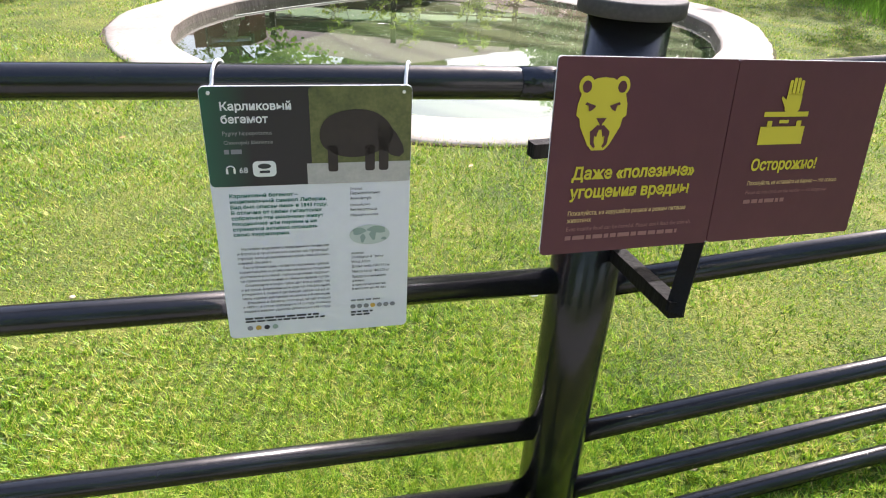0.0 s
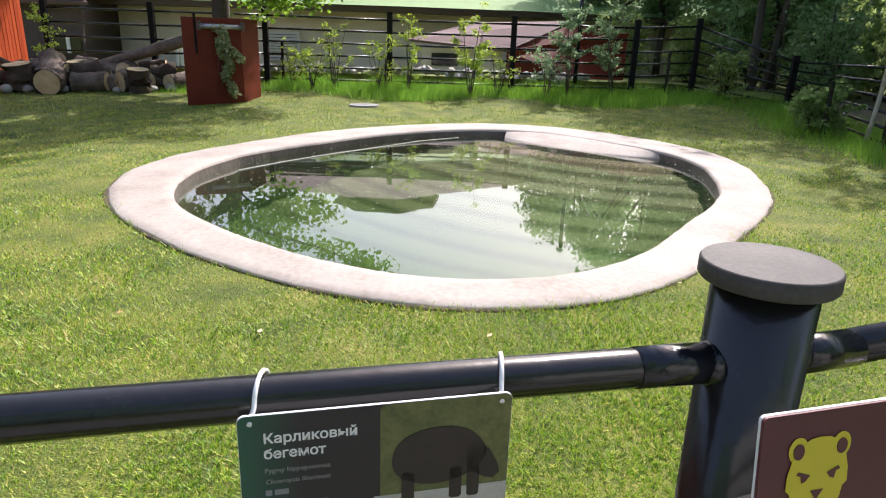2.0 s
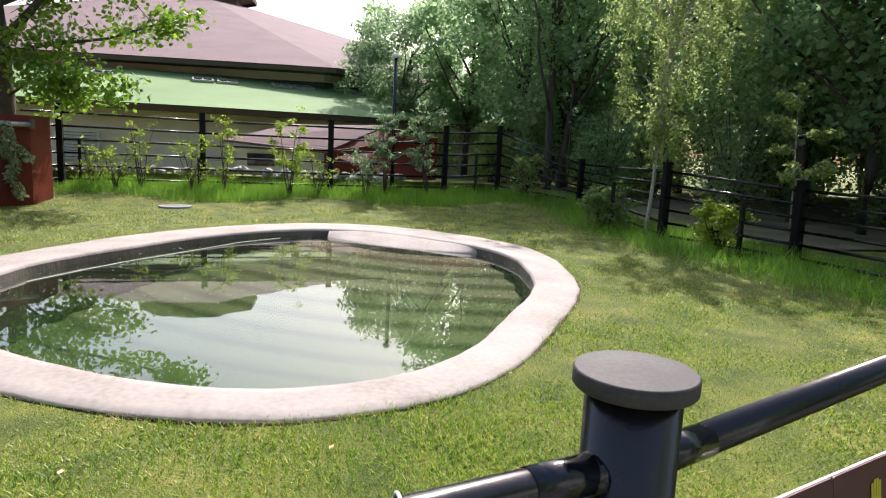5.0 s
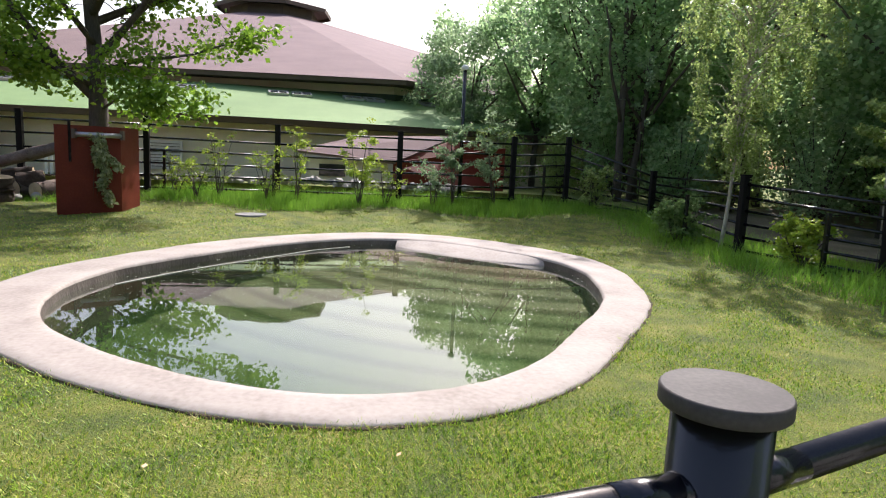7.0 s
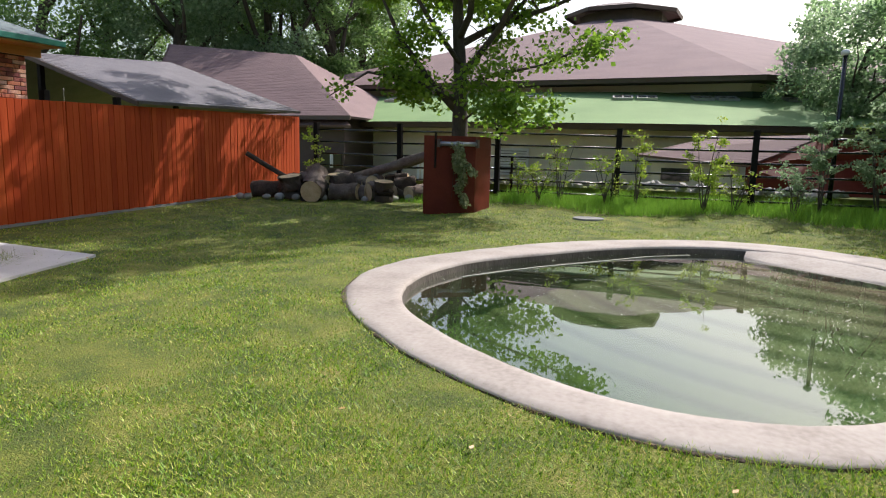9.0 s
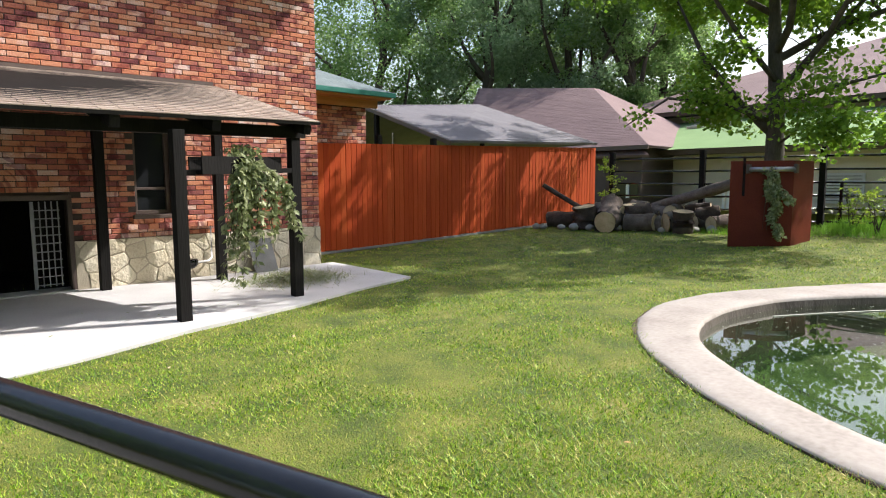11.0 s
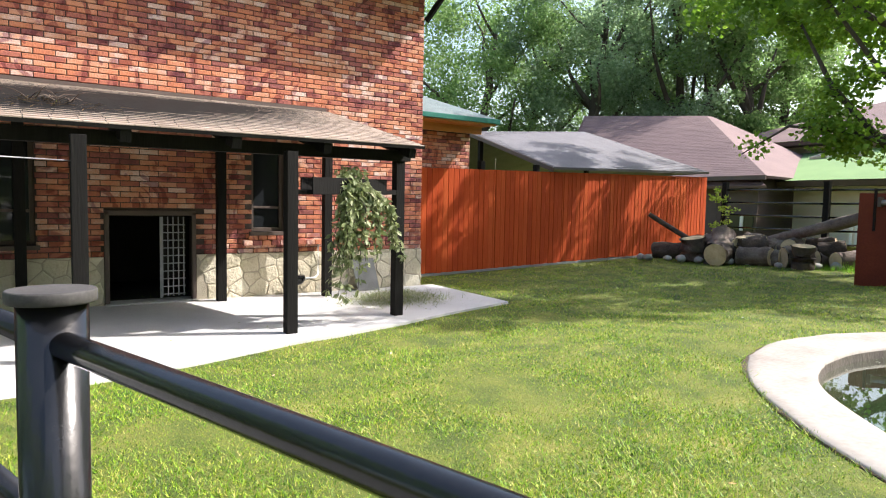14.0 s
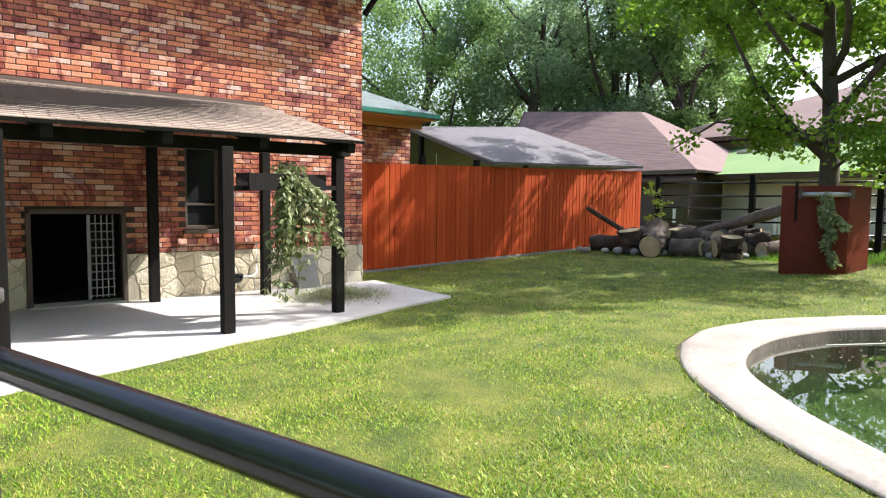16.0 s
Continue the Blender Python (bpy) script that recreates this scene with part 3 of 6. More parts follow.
# door frame, open grille and dark opening
door = tagged(new("door_1"), "low open doorway with a barred steel gate folded back", "door", kind="structure")
y0, y1, z0, z1 = DOOR
for lo, hi in (((WX - 0.05, y0, z0), (WX + 0.03, y0 + 0.06, z1)), ((WX - 0.05, y1 - 0.06, z0), (WX + 0.03, y1, z1)), ((WX - 0.05, y0, z1 - 0.06), (WX + 0.03, y1, z1 + 0.01))):
    part("door_frame", boxed(lo, hi, 0.006), M["dark_brown"], door)
part("threshold", boxed((WX - 0.3, y0, -0.2), (WX + 0.12, y1, -0.110), 0.01), M["slab"], door)
gate = part("gate", bar(bmesh.new(), (WX - 0.06, y1 - 0.48, z0 + 0.05), (WX - 0.06, y1 - 0.48, z1 - 0.08), 0.035, 0.035), M["gate_paint"], door, "dull grey barred gate")
for k in range(5):
    yy = y1 - 0.46 + 0.075 * k
    part("bar", bar(bmesh.new(), (WX - 0.06, yy, z0 + 0.07), (WX - 0.06, yy, z1 - 0.08), 0.014, 0.014), M["gate_paint"], gate)
for k in range(10):
    zz = z0 + 0.10 + 0.115 * k
    part("crossbar", bar(bmesh.new(), (WX - 0.06, y1 - 0.48, zz), (WX - 0.06, y1 - 0.14, zz), 0.014, 0.014), M["gate_paint"], gate)


def window(name, o, label):
    w = tagged(new(name), label, "window", kind="structure")
    ya, yb, za, zb = o
    part("pane", boxed((WX - 0.16, ya + 0.05, za + 0.05), (WX - 0.15, yb - 0.05, zb - 0.05)), M["pane"], w)
    for lo, hi in (((ya, za), (ya + 0.06, zb)), ((yb - 0.06, za), (yb, zb)), ((ya + 0.06, za), (yb - 0.06, za + 0.06)), ((ya + 0.06, zb - 0.06), (yb - 0.06, zb)), ((ya + 0.06, (za + zb) / 2 - 0.3), (yb - 0.06, (za + zb) / 2 - 0.26))):
        part("window_frame", boxed((WX - 0.18, *lo), (WX - 0.10, *hi), 0.006), M["dark_brown"], w)
    part("window_sill", boxed((WX - 0.1, ya - 0.05, za - 0.06), (WX + 0.07, yb + 0.05, za), 0.008), M["dark_brown"], w)
    return w


win = window("window_1", WIN, "narrow dark window over a sloping brick sill")
# stepped brick sill below the window
for k in range(9):
    ya = 3.56 + 0.15 * k
    part("sill_brick", boxed((WX - 0.01, ya, 0.685), (WX + 0.11, ya + 0.138, 0.765), 0.006), M["brick"], win)
for k in range(5):
    ya = 3.66 + 0.15 * k
    part("sill_brick", boxed((WX - 0.01, ya, 0.772), (WX + 0.065, ya + 0.138, 0.838), 0.006), M["brick"], win)
window("window_2", WIN_LEFT, "wide dark window in a brown frame")

# rear block with the green-edged hip roof
block = thing("brick_annex", (-13, 8.3, 0), "low brick annex with a green-edged shingle hip roof", "house", kind="structure")
part("wall", boxed((-16, WALL_Y1 - 0.3, -0.3), (-11.52, 9.16, 3.05)), M["mortar"], block)
bm = bmesh.new()
e = ((-10.75, WALL_Y1 - 0.02, 3.24), (-10.75, 9.33, 3.24), (-16.5, 9.33, 3.24), (-16.5, WALL_Y1 - 0.02, 3.24))
top = ((-13.2, WALL_Y1 - 0.02, 4.27), (-13.6, 8.0, 4.27))
for f in ((e[0], e[1], top[1], top[0]), (e[1], e[2], top[1]), (e[2], e[3], top[0], top[1])):
    sheet(bm, f, 0.05)
part("roof", bm, M["shingle_green"], block)
part("gutter", boxed((-10.78, WALL_Y1 + 0.0, 3.13), (-10.70, 9.37, 3.23), 0.01), M["green_trim"], block, "green metal roof edge")
part("gutter", boxed((-16.5, 9.30, 3.13), (-10.78, 9.38, 3.23), 0.01), M["green_trim"], block)
part("fascia", boxed((-11.24, WALL_Y1 + 0.0, 2.94), (-11.18, 9.24, 3.13), 0.008), M["fascia"], block, "orange-brown wooden fascia")
part("soffit", boxed((-11.5, WALL_Y1, 3.10), (-10.76, 9.29, 3.13)), M["fascia"], block)

# concrete slab
slab = part("concrete_slab", prism(bmesh.new(), SLAB, -0.32, SLAB_Z), M["slab"])
tagged(slab, "pale grey concrete apron before the house", "pavement", kind="structure")


# ---- canopy before the house ----
def shingle_rows(bm, a, b, c, d, course, tab, thick, seed):
    """Courses of shingle tabs from the eave a-b up to the ridge d-c."""
    rnd = random.Random(seed)
    a, b, c, d = map(Vector, (a, b, c, d))
    nrm = (b - a).cross(d - a).normalized()
    if nrm.z < 0:
        nrm = -nrm
    rows = max(1, int(((d - a).length + (c - b).length) / 2 / course))
    for r in range(rows):
        u0, u1 = r / rows, min(1.0, (r + 1.25) / rows)
        l0, r0, l1, r1 = a.lerp(d, u0), b.lerp(c, u0), a.lerp(d, u1), b.lerp(c, u1)
        count = max(1, int((r0 - l0).length / tab))
        off = rnd.random() * 0.5
        edges = [0.0] + [min(1, max(0, (k + off + rnd.uniform(-0.08, 0.08)) / count)) for k in range(count)] + [1.0]
        for s0, s1 in zip(edges, edges[1:]):
            if s1 - s0 < 0.002:
                continue
            lift = nrm * (thick * (1 + 0.5 * rnd.random()))
            p = [l0.lerp(r0, s0 + 0.0005) + lift, l0.lerp(r0, s1 - 0.0005) + lift, l1.lerp(r1, s1), l1.lerp(r1, s0)]
            vs = [bm.verts.new(q) for q in p] + [bm.verts.new(p[0] - lift), bm.verts.new(p[1] - lift)]
            bm.faces.new(vs[:4])
            bm.faces.new((vs[4], vs[5], vs[1], vs[0]))
    return bm


def build_canopy():
    can = thing("canopy", (-8.4, 2, SLAB_Z), "black timber lean-to canopy with brown shingles along the house", "canopy", kind="structure")
    eave_a, eave_b = (-6.10, -4.6, 1.99), (-6.98, 5.015, 2.145)
    wall_a, wall_b = (WX + 0.03, -4.6, 2.87), (WX + 0.03, 4.99, 2.905)
    part("deck", sheet(bmesh.new(), (eave_a, eave_b, wall_b, wall_a), 0.04), M["black_wood"], can)
    sh = part("shingles", shingle_rows(bmesh.new(), eave_a, eave_b, wall_b, wall_a, 0.145, 0.22, 0.009, 3), M["shingle"], can, "weathered brown shingles")
    sh["kind"] = "stuff"
    part("flashing", bar(bmesh.new(), (WX + 0.035, -4.6, 2.895), (WX + 0.035, 4.97, 2.93), 0.03, 0.05), M["dark_brown"], can)
    part("beam", bar(bmesh.new(), (-6.45, -4.6, 1.90), (-7.37, 4.99, 2.03), 0.12, 0.14), M["black_wood"], can)
    part("rear_beam", bar(bmesh.new(), (-9.49, -4.6, 2.56), (-9.49, 4.9, 2.59), 0.12, 0.14), M["black_wood"], can)
    for y in (-3.7, -1.7, -0.1, 1.4, 2.5, 3.6, 4.85):
        u = (y + 4.6) / 9.6
        x = -6.10 - 0.88 * u
        z = 1.99 + 0.155 * u
        part("rafter", bar(bmesh.new(), (x - 0.06, y, z - 0.10), (WX + 0.03, y, 2.80), 0.10, 0.12), M["black_wood"], can)
    for x, y in ((-6.905, 3.14), (-7.38, 4.85), (-6.58, 0.98), (-6.45, -1.3), (-9.49, 4.78), (-9.72, 3.16), (-9.72, 0.62), (-9.5, -1.6)):
        top_z = 1.96 if x > -8 else 2.52
        part("post", boxed((x - 0.065, y - 0.065, SLAB_Z - 0.005), (x + 0.065, y + 0.065, top_z), 0.006), M["black_wood"], can)


build_canopy()

# ---- red board fence ----
def red_line(y):
    return -11.44 + 0.13 * (y - 7.9) / 9.9


def build_red_fence():
    f = thing("board_fence", (-11, 12, 0.1), "tall red-stained vertical board fence with a gate", "fence", kind="structure")
    y, k, rnd = 7.0, 0, random.Random(4)
    gaps = (9.87, 12.03)
    while y < 17.85:
        w = 0.14
        step = w
        for gp in gaps:
            if y < gp <= y + w:
                step = gp - y + 0.001
                w = step - 0.014
        x = red_line(y) + rnd.uniform(-0.004, 0.004)
        zt = 2.17 + 0.018 * (y - 8) + rnd.uniform(-0.004, 0.004)
        zb = float(ground_z(x, y)) + 0.05 + rnd.uniform(0, 0.02)
        bm = bmesh.new()
        prism(bm, ((x - 0.02, y), (x + 0.009, y), (x + 0.014, y + 0.008), (x + 0.014, y + w - 0.011), (x + 0.009, y + w - 0.003), (x - 0.02, y + w - 0.003)), zb, zt)
        part("board", bm, M["red_wood"], f)
        y += step
    for gp in gaps:
        part("post", boxed((red_line(gp) - 0.06, gp - 0.03, -0.2), (red_line(gp) - 0.025, gp + 0.03, 2.15), 0.004), M["black_wood"], f)
    for z in (0.15, 0.95, 1.8):
        part("rail", bar(bmesh.new(), (-11.50, 7.3, z), (-11.37, 17.8, z + 0.2), 0.05, 0.08), M["dark_brown"], f)
    part("kerb", bar(bmesh.new(), (-11.47, 7.0, -0.17), (-11.34, 17.8, 0.16), 0.12, 0.05), M["manhole"], f)
    part("hinge_chain", tube(bmesh.new(), [(-11.46, 9.88, 2.20 + 0.02 * i) for i in range(14)], [0.012, 0.006] * 7, 6), M["steel"], f)


build_red_fence()


# ---- roofs behind the fence ----
def build_shed():
    s = thing("shed", (-13.5, 14, 0), "open shed with a low grey shingle hip roof", "shed", kind="structure")
    p1, p2 = (-11.25, 11.55, 2.34), (-11.2, 17.84, 2.49)
    b, c = (-15.6, 12.18, 3.60), (-15.2, 16.76, 3.92)
    back1, back2 = (-19.5, 11.4, 2.3), (-19.5, 18.8, 2.4)
    bm = bmesh.new()
    sheet(bm, (p1, p2, c, b), 0.06)
    sheet(bm, (p2, back2, c), 0.06)
    sheet(bm, (b, c, back2, back1), 0.06)
    part("roof", bm, M["shingle_grey"], s)
    sh = part("shingles", shingle_rows(bmesh.new(), p1, p2, c, b, 0.16, 0.3, 0.01, 5), M["shingle_grey"], s, "grey shingles")
    sh["kind"] = "stuff"
    part("verge_board", bar(bmesh.new(), (p1[0], p1[1] - 0.03, p1[2] - 0.06), (b[0], b[1] - 0.03, b[2] - 0.06), 0.04, 0.10), M["dark_brown"], s)
    for x, y, z in ((-11.62, 11.3, 2.4), (-11.62, 9.6, 2.4), (-11.62, 17.4, 2.3), (-15, 12.2, 3.3), (-15, 16.7, 3.5)):
        part("post", boxed((x - 0.06, y - 0.06, -0.3), (x + 0.06, y + 0.06, z), 0.005), M["black_wood"], s)


build_shed()


def build_barn():
    b = thing("barn", (-17, 26, 0), "barn with a large mauve-brown shingle roof", "barn", kind="structure")
    e_l, e_r = (-22.77, 23.0, 2.61), (-12.3, 23.0, 2.64)
    r_l, r_r = (-26.6, 29.0, 6.70), (-18.74, 29.0, 5.93)
    k_l, k_r = (-24.2, 33.5, 2.7), (-13.0, 33.5, 2.6)
    bm = bmesh.new()
    low = Vector((0, 0, -0.35))
    sheet(bm, [Vector(q) + low for q in (e_l, e_r, r_r, r_l)], 0.1)
    sheet(bm, (e_r, k_r, (-18.74, 29.5, 5.93), r_r), 0.1)
    sheet(bm, (k_l, k_r, (-18.74, 29.5, 5.93), (-26.6, 29.5, 6.70)), 0.1)
    part("roof", bm, M["roof_mauve"], b)
    sh = part("shingles", shingle_rows(bmesh.new(), e_l, e_r, r_r, r_l, 0.2, 0.5, 0.004, 8), M["roof_mauve"], b)
    sh["kind"] = "stuff"
    part("wall", boxed((-22, 23.6, -0.4), (-12.9, 30, 2.65)), M["dark_brown"], b)
    part("fascia", bar(bmesh.new(), (e_l[0], e_l[1] - 0.03, e_l[2] - 0.06), (e_r[0], e_r[1] - 0.03, e_r[2] - 0.06), 0.05, 0.16), M["dark_brown"], b)
    part("verge_board", bar(bmesh.new(), (e_l[0] - 0.03, e_l[1], e_l[2] - 0.06), (r_l[0] - 0.03, r_l[1], r_l[2] - 0.06), 0.05, 0.2), M["dark_brown"], b)


build_barn()


# ---- the round animal house beyond the fence ----
def build_pavilion():
    cx, cy, big = -6.2, 59.8, 1.15
    p = thing("round_animal_house", (cx, cy, 0), "round cream animal house with green lower roof and brown roof", "building", kind="structure")

    def ring(r, z, n, turn):
        r, z = r * big, 1.5 + (z - 1.5) * big
        return [(cx + r * math.cos(turn + 2 * math.pi * k / n), cy + r * math.sin(turn + 2 * math.pi * k / n), z) for k in range(n)]

    def skin(rings):
        bm = bmesh.new()
        vs = [[bm.verts.new(q) for q in rr] for rr in rings]
        for a, b in zip(vs, vs[1:]):
            for k in range(len(a)):
                q = rings[0][k]
                if len(a) > 8 and math.atan2(q[0], q[1]) < -0.70:
                    continue
                bm.faces.new((a[k], a[(k + 1) % len(a)], b[(k + 1) % len(b)], b[k]))
        return bm

    t8 = radians(-73.5)
    part("wall", skin([ring(29.9, -0.8, 48, 0), ring(29.9, 2.4, 48, 0)]), M["cream"], p, "cream rendered lower wall")
    part("soffit", skin([ring(29.5, 2.22, 48, 0), ring(31.0, 2.20, 48, 0), ring(31.05, 2.36, 48, 0)]), M["dark_brown"], p)
    part("lower_roof", skin([ring(31.1, 2.38, 48, 0), ring(25.0, 3.85, 48, 0)]), M["roof_green"], p, "bright green felt roof")
    part("drum", skin([ring(26.0, 3.3, 8, t8), ring(26.0, 4.35, 8, t8)]), M["cream"], p)
    part("band", skin([ring(26.12, 3.2, 8, t8), ring(26.12, 3.82, 8, t8)]), M["green_dark"], p, "dark green band")
    part("eave", skin([ring(25.5, 4.14, 8, t8), ring(27.3, 4.10, 8, t8), ring(27.35, 4.26, 8, t8)]), M["dark_brown"], p)
    part("roof", skin([ring(27.4, 4.28, 8, t8), ring(3.6, 10.7, 8, t8)]), M["roof_mauve"], p, "brown-mauve shingle roof")
    cup = part("cupola", skin([ring(3.2, 10.5, 8, t8), ring(3.2, 11.4, 8, t8)]), M["dark_brown"], p, "dark roof lantern")
    part("cupola_roof", skin([ring(4.3, 11.3, 8, t8), ring(4.35, 11.55, 8, t8), ring(2.2, 12.1, 8, t8), ring(0.05, 12.2, 8, t8)]), M["dark_brown"], cup)
    for az in (-25.0, -22.8, -15.2, -13.0, -5.8, -3.9, 0.4, 2.2, 7.0):
        a = radians(az)
        d = Vector((math.sin(a), math.cos(a), 0))
        # on the upper part of the green roof
        eye = Vector((0.2, 0.3, 0))
        lo, hi = 10.0, 50.0
        for _ in range(40):
            mid = (lo + hi) / 2
            q = eye + d * mid
            if math.hypot(q.x - cx, q.y - cy) > 26.6 * big:
                lo = mid
            else:
                hi = mid
        q = eye + d * lo
        out = Vector((q.x - cx, q.y - cy, 0)).normalized()
        side = Vector((-out.y, out.x, 0))
        c = Vector((q.x, q.y, 1.5 + 1.97 * big))
        sl = (out * 6.1 - Vector((0, 0, 1.47))).normalized()
        up = side.cross(sl).normalized()
        if up.z < 0:
            up = -up
        w = thing("skylight", tuple(c), "grey metal-framed skylight on the green roof", "skylight", "roof skylights")
        bm = bmesh.new()
        for s0, s1, t0, t1 in ((-0.42, -0.34, -0.35, 0.35), (0.34, 0.42, -0.35, 0.35), (-0.34, 0.34, -0.35, -0.27), (-0.34, 0.34, 0.27, 0.35), (-0.03, 0.03, -0.27, 0.27)):
            sheet(bm, [c + side * s + sl * t + up * 0.10 for s, t in ((s0, t0), (s1, t0), (s1, t1), (s0, t1))], 0.10)
        part("skylight_frame", bm, M["steel"], w)
        part("skylight_pane", sheet(bmesh.new(), [c + side * s + sl * t + up * 0.07 for s, t in ((-0.34, -0.27), (0.34, -0.27), (0.34, 0.27), (-0.34, 0.27))], 0.03), M["pane"], w)
    return p


build_pavilion()


# ---- near fence with round posts ----
POST_R, POST_L = Vector((0.630, 0.889)), Vector((-1.170, 0.402))


near_fence = thing("pipe_fence", (0.6, 0.9, 0), "black steel pipe fence with round capped posts", "fence")


def near_post(place, label, lift=0.0, k=1.0):
    x, y = place
    pipe = part("post", tube(bmesh.new(), [(x, y, -0.2), (x, y, 1.225 + lift)], [0.0625 * k, 0.0625 * k], 40), M["black"], near_fence, label)
    bm = bmesh.new()
    tube(bm, [(x, y, z + lift) for z in (1.218, 1.221, 1.239, 1.242)], [0.0775 * k, 0.080 * k, 0.080 * k, 0.0775 * k], 48)
    part("cap", bm, M["cap"], pipe, "dusty flat steel cap")
    return pipe


def top_rail_z(u):
    """Height of the top rail's axis, u from the far post to the near one: the pipe is slightly bowed."""
    return 1.126 - 0.015 * u + 0.028 * u * (1 - u)


def rail(name, a, b, z, zb, r, bow=False):
    pts = [(*a.lerp(b, u), top_rail_z(u) if bow else z + (zb - z) * u) for u in ([k / 10 for k in range(11)] if bow else (0, 1))]
    return part(name, tube(bmesh.new(), pts, [r] * len(pts), 24), M["black"], near_fence)


near_post(POST_R, "round black steel fence post with a flat dusty cap")
near_post(POST_L, "round black steel fence post with a flat dusty cap", -0.019, 0.94)
d1 = (POST_R - POST_L).normalized()
d2 = Vector((0.9466, 0.3224))
NEXT_R, NEXT_L = POST_R + d2 * 2.14, POST_L - d1 * 1.75
near_post(NEXT_R, "round black steel fence post with a flat dusty cap")
near_post(NEXT_L, "round black steel fence post with a flat dusty cap", -0.03)
for z, zr, r in ((1.111, 1.103, 0.0245), (0.752, 0.73, 0.0245), (0.385, 0.35, 0.0235), (0.20, 0.172, 0.0235), (0.02, 0.0, 0.0235)):
    rail("rail", POST_L, POST_R, z + 0.012, z, r, bow=z > 1)
    rail("rail", POST_R, NEXT_R, zr, zr + 0.08, r)
    rail("rail", NEXT_L, POST_L, z + 0.022, z + 0.012, r)

# darker, glossier collars where the top rails meet the post
for a, b, zc in ((POST_R, POST_L, 1.111 - 0.003), (POST_R, NEXT_R, 1.108)):
    way = (b - a).normalized()
    zz = 0.04 / (POST_R - POST_L).length if b is POST_L else 0.0
    p, q = a + way * 0.055, a + way * 0.165
    part("rail_collar", tube(bmesh.new(), [(p.x, p.y, 1.111 + zz * 0.055 - (1.111 - zc if zz == 0 else 0)), (q.x, q.y, 1.111 + zz * 0.165 - (1.111 - zc if zz == 0 else 0))], [0.0262, 0.0255], 24), M["black_deep"], near_fence, "glossy darker collar on the rail")
    part("weld", tube(bmesh.new(), [(a.x + way.x * d_, a.y + way.y * d_, zc + 0.003) for d_ in (0.052, 0.062, 0.074)], [0.029, 0.0285, 0.026], 20), M["black_deep"], near_fence)

# ---- far fence and side fence ----
FAR = [(-10.0, 16.8, 2.14), (-7.36, 16.8, 2.12), (-4.58, 16.85, 2.10), (-1.51, 16.8, 2.06), (1.51, 16.8, 2.06), (4.5, 16.9, 2.06), (6.24, 17.65, 2.16), (7.9, 15.81, 1.36), (7.0, 10.56, 1.42), (7.78, 8.24, 1.26), (8.25, 4.6, 1.24), (8.2, 1.0, 1.2), (8.0, -2.5, 1.2)]


far_fence = thing("paddock_fence", (0, 16.8, 0.4), "tall black steel fence with thin rails round the paddock", "fence")


def far_post(x, y, top):
    z = float(ground_z(x, y)) - 0.1
    shaft = part("post", boxed((x - 0.066, y - 0.066, z), (x + 0.066, y + 0.066, top - 0.03), 0.008), M["black_wood"], far_fence)
    part("cap", boxed((x - 0.074, y - 0.074, top - 0.03), (x + 0.074, y + 0.074, top), 0.006), M["black_wood"], shaft)


for x, y, top in FAR:
    far_post(x, y, top)
for (xa, ya, ta), (xb, yb, tb) in zip(FAR, FAR[1:]):
    za, zb = float(ground_z(xa, ya)), float(ground_z(xb, yb))
    n = 6
    for k in range(n):
        u = (k + 0.45) / (n - 0.1)
        a = (xa, ya, za + (ta - 0.06 - za) * u)
        b = (xb, yb, zb + (tb - 0.06 - zb) * u)
        part("rail", tube(bmesh.new(), [a, b], [0.025, 0.025], 8), M["black"], far_fence)


def stub(x, y, top, turn):
    z = float(ground_z(x, y))
    t = thing("low_fence_stake", (x, y, z), "short black stake of a low wire fence", "stake", "low wire stakes")
    part("stake", boxed((x - 0.03, y - 0.03, z - 0.05), (x + 0.03, y + 0.03, top), 0.004), M["black"], t)
    dx, dy = math.cos(turn), math.sin(turn)
    part("foot_bar", bar(bmesh.new(), (x - dx * 0.05, y - dy * 0.05, z + 0.03), (x + dx * 0.8, y + dy * 0.8, z + 0.03), 0.04, 0.04), M["black"], t)
    part("top_wire", bar(bmesh.new(), (x, y, top - 0.03), (x + dx * 0.85, y + dy * 0.85, top - 0.03), 0.012, 0.012), M["black"], t)
    for zz in (0.35, 0.6):
        part("insulator", tube(bmesh.new(), [(x - 0.05, y - 0.03, z + zz), (x + 0.05, y - 0.03, z + zz)], [0.018, 0.018], 8), M["black"], t)


for x, y, top, a in ((-4.15, 16.72, 1.32, 0.2), (5.38, 16.96, 1.34, 0.2), (6.62, 11.76, 0.98, 0.4), (7.18, 8.73, 0.93, 0.4), (6.7, 16.52, 0.97, 0.4), (-1.55, 16.3, 1.0, 0.2)):
    stub(x, y, top, a)


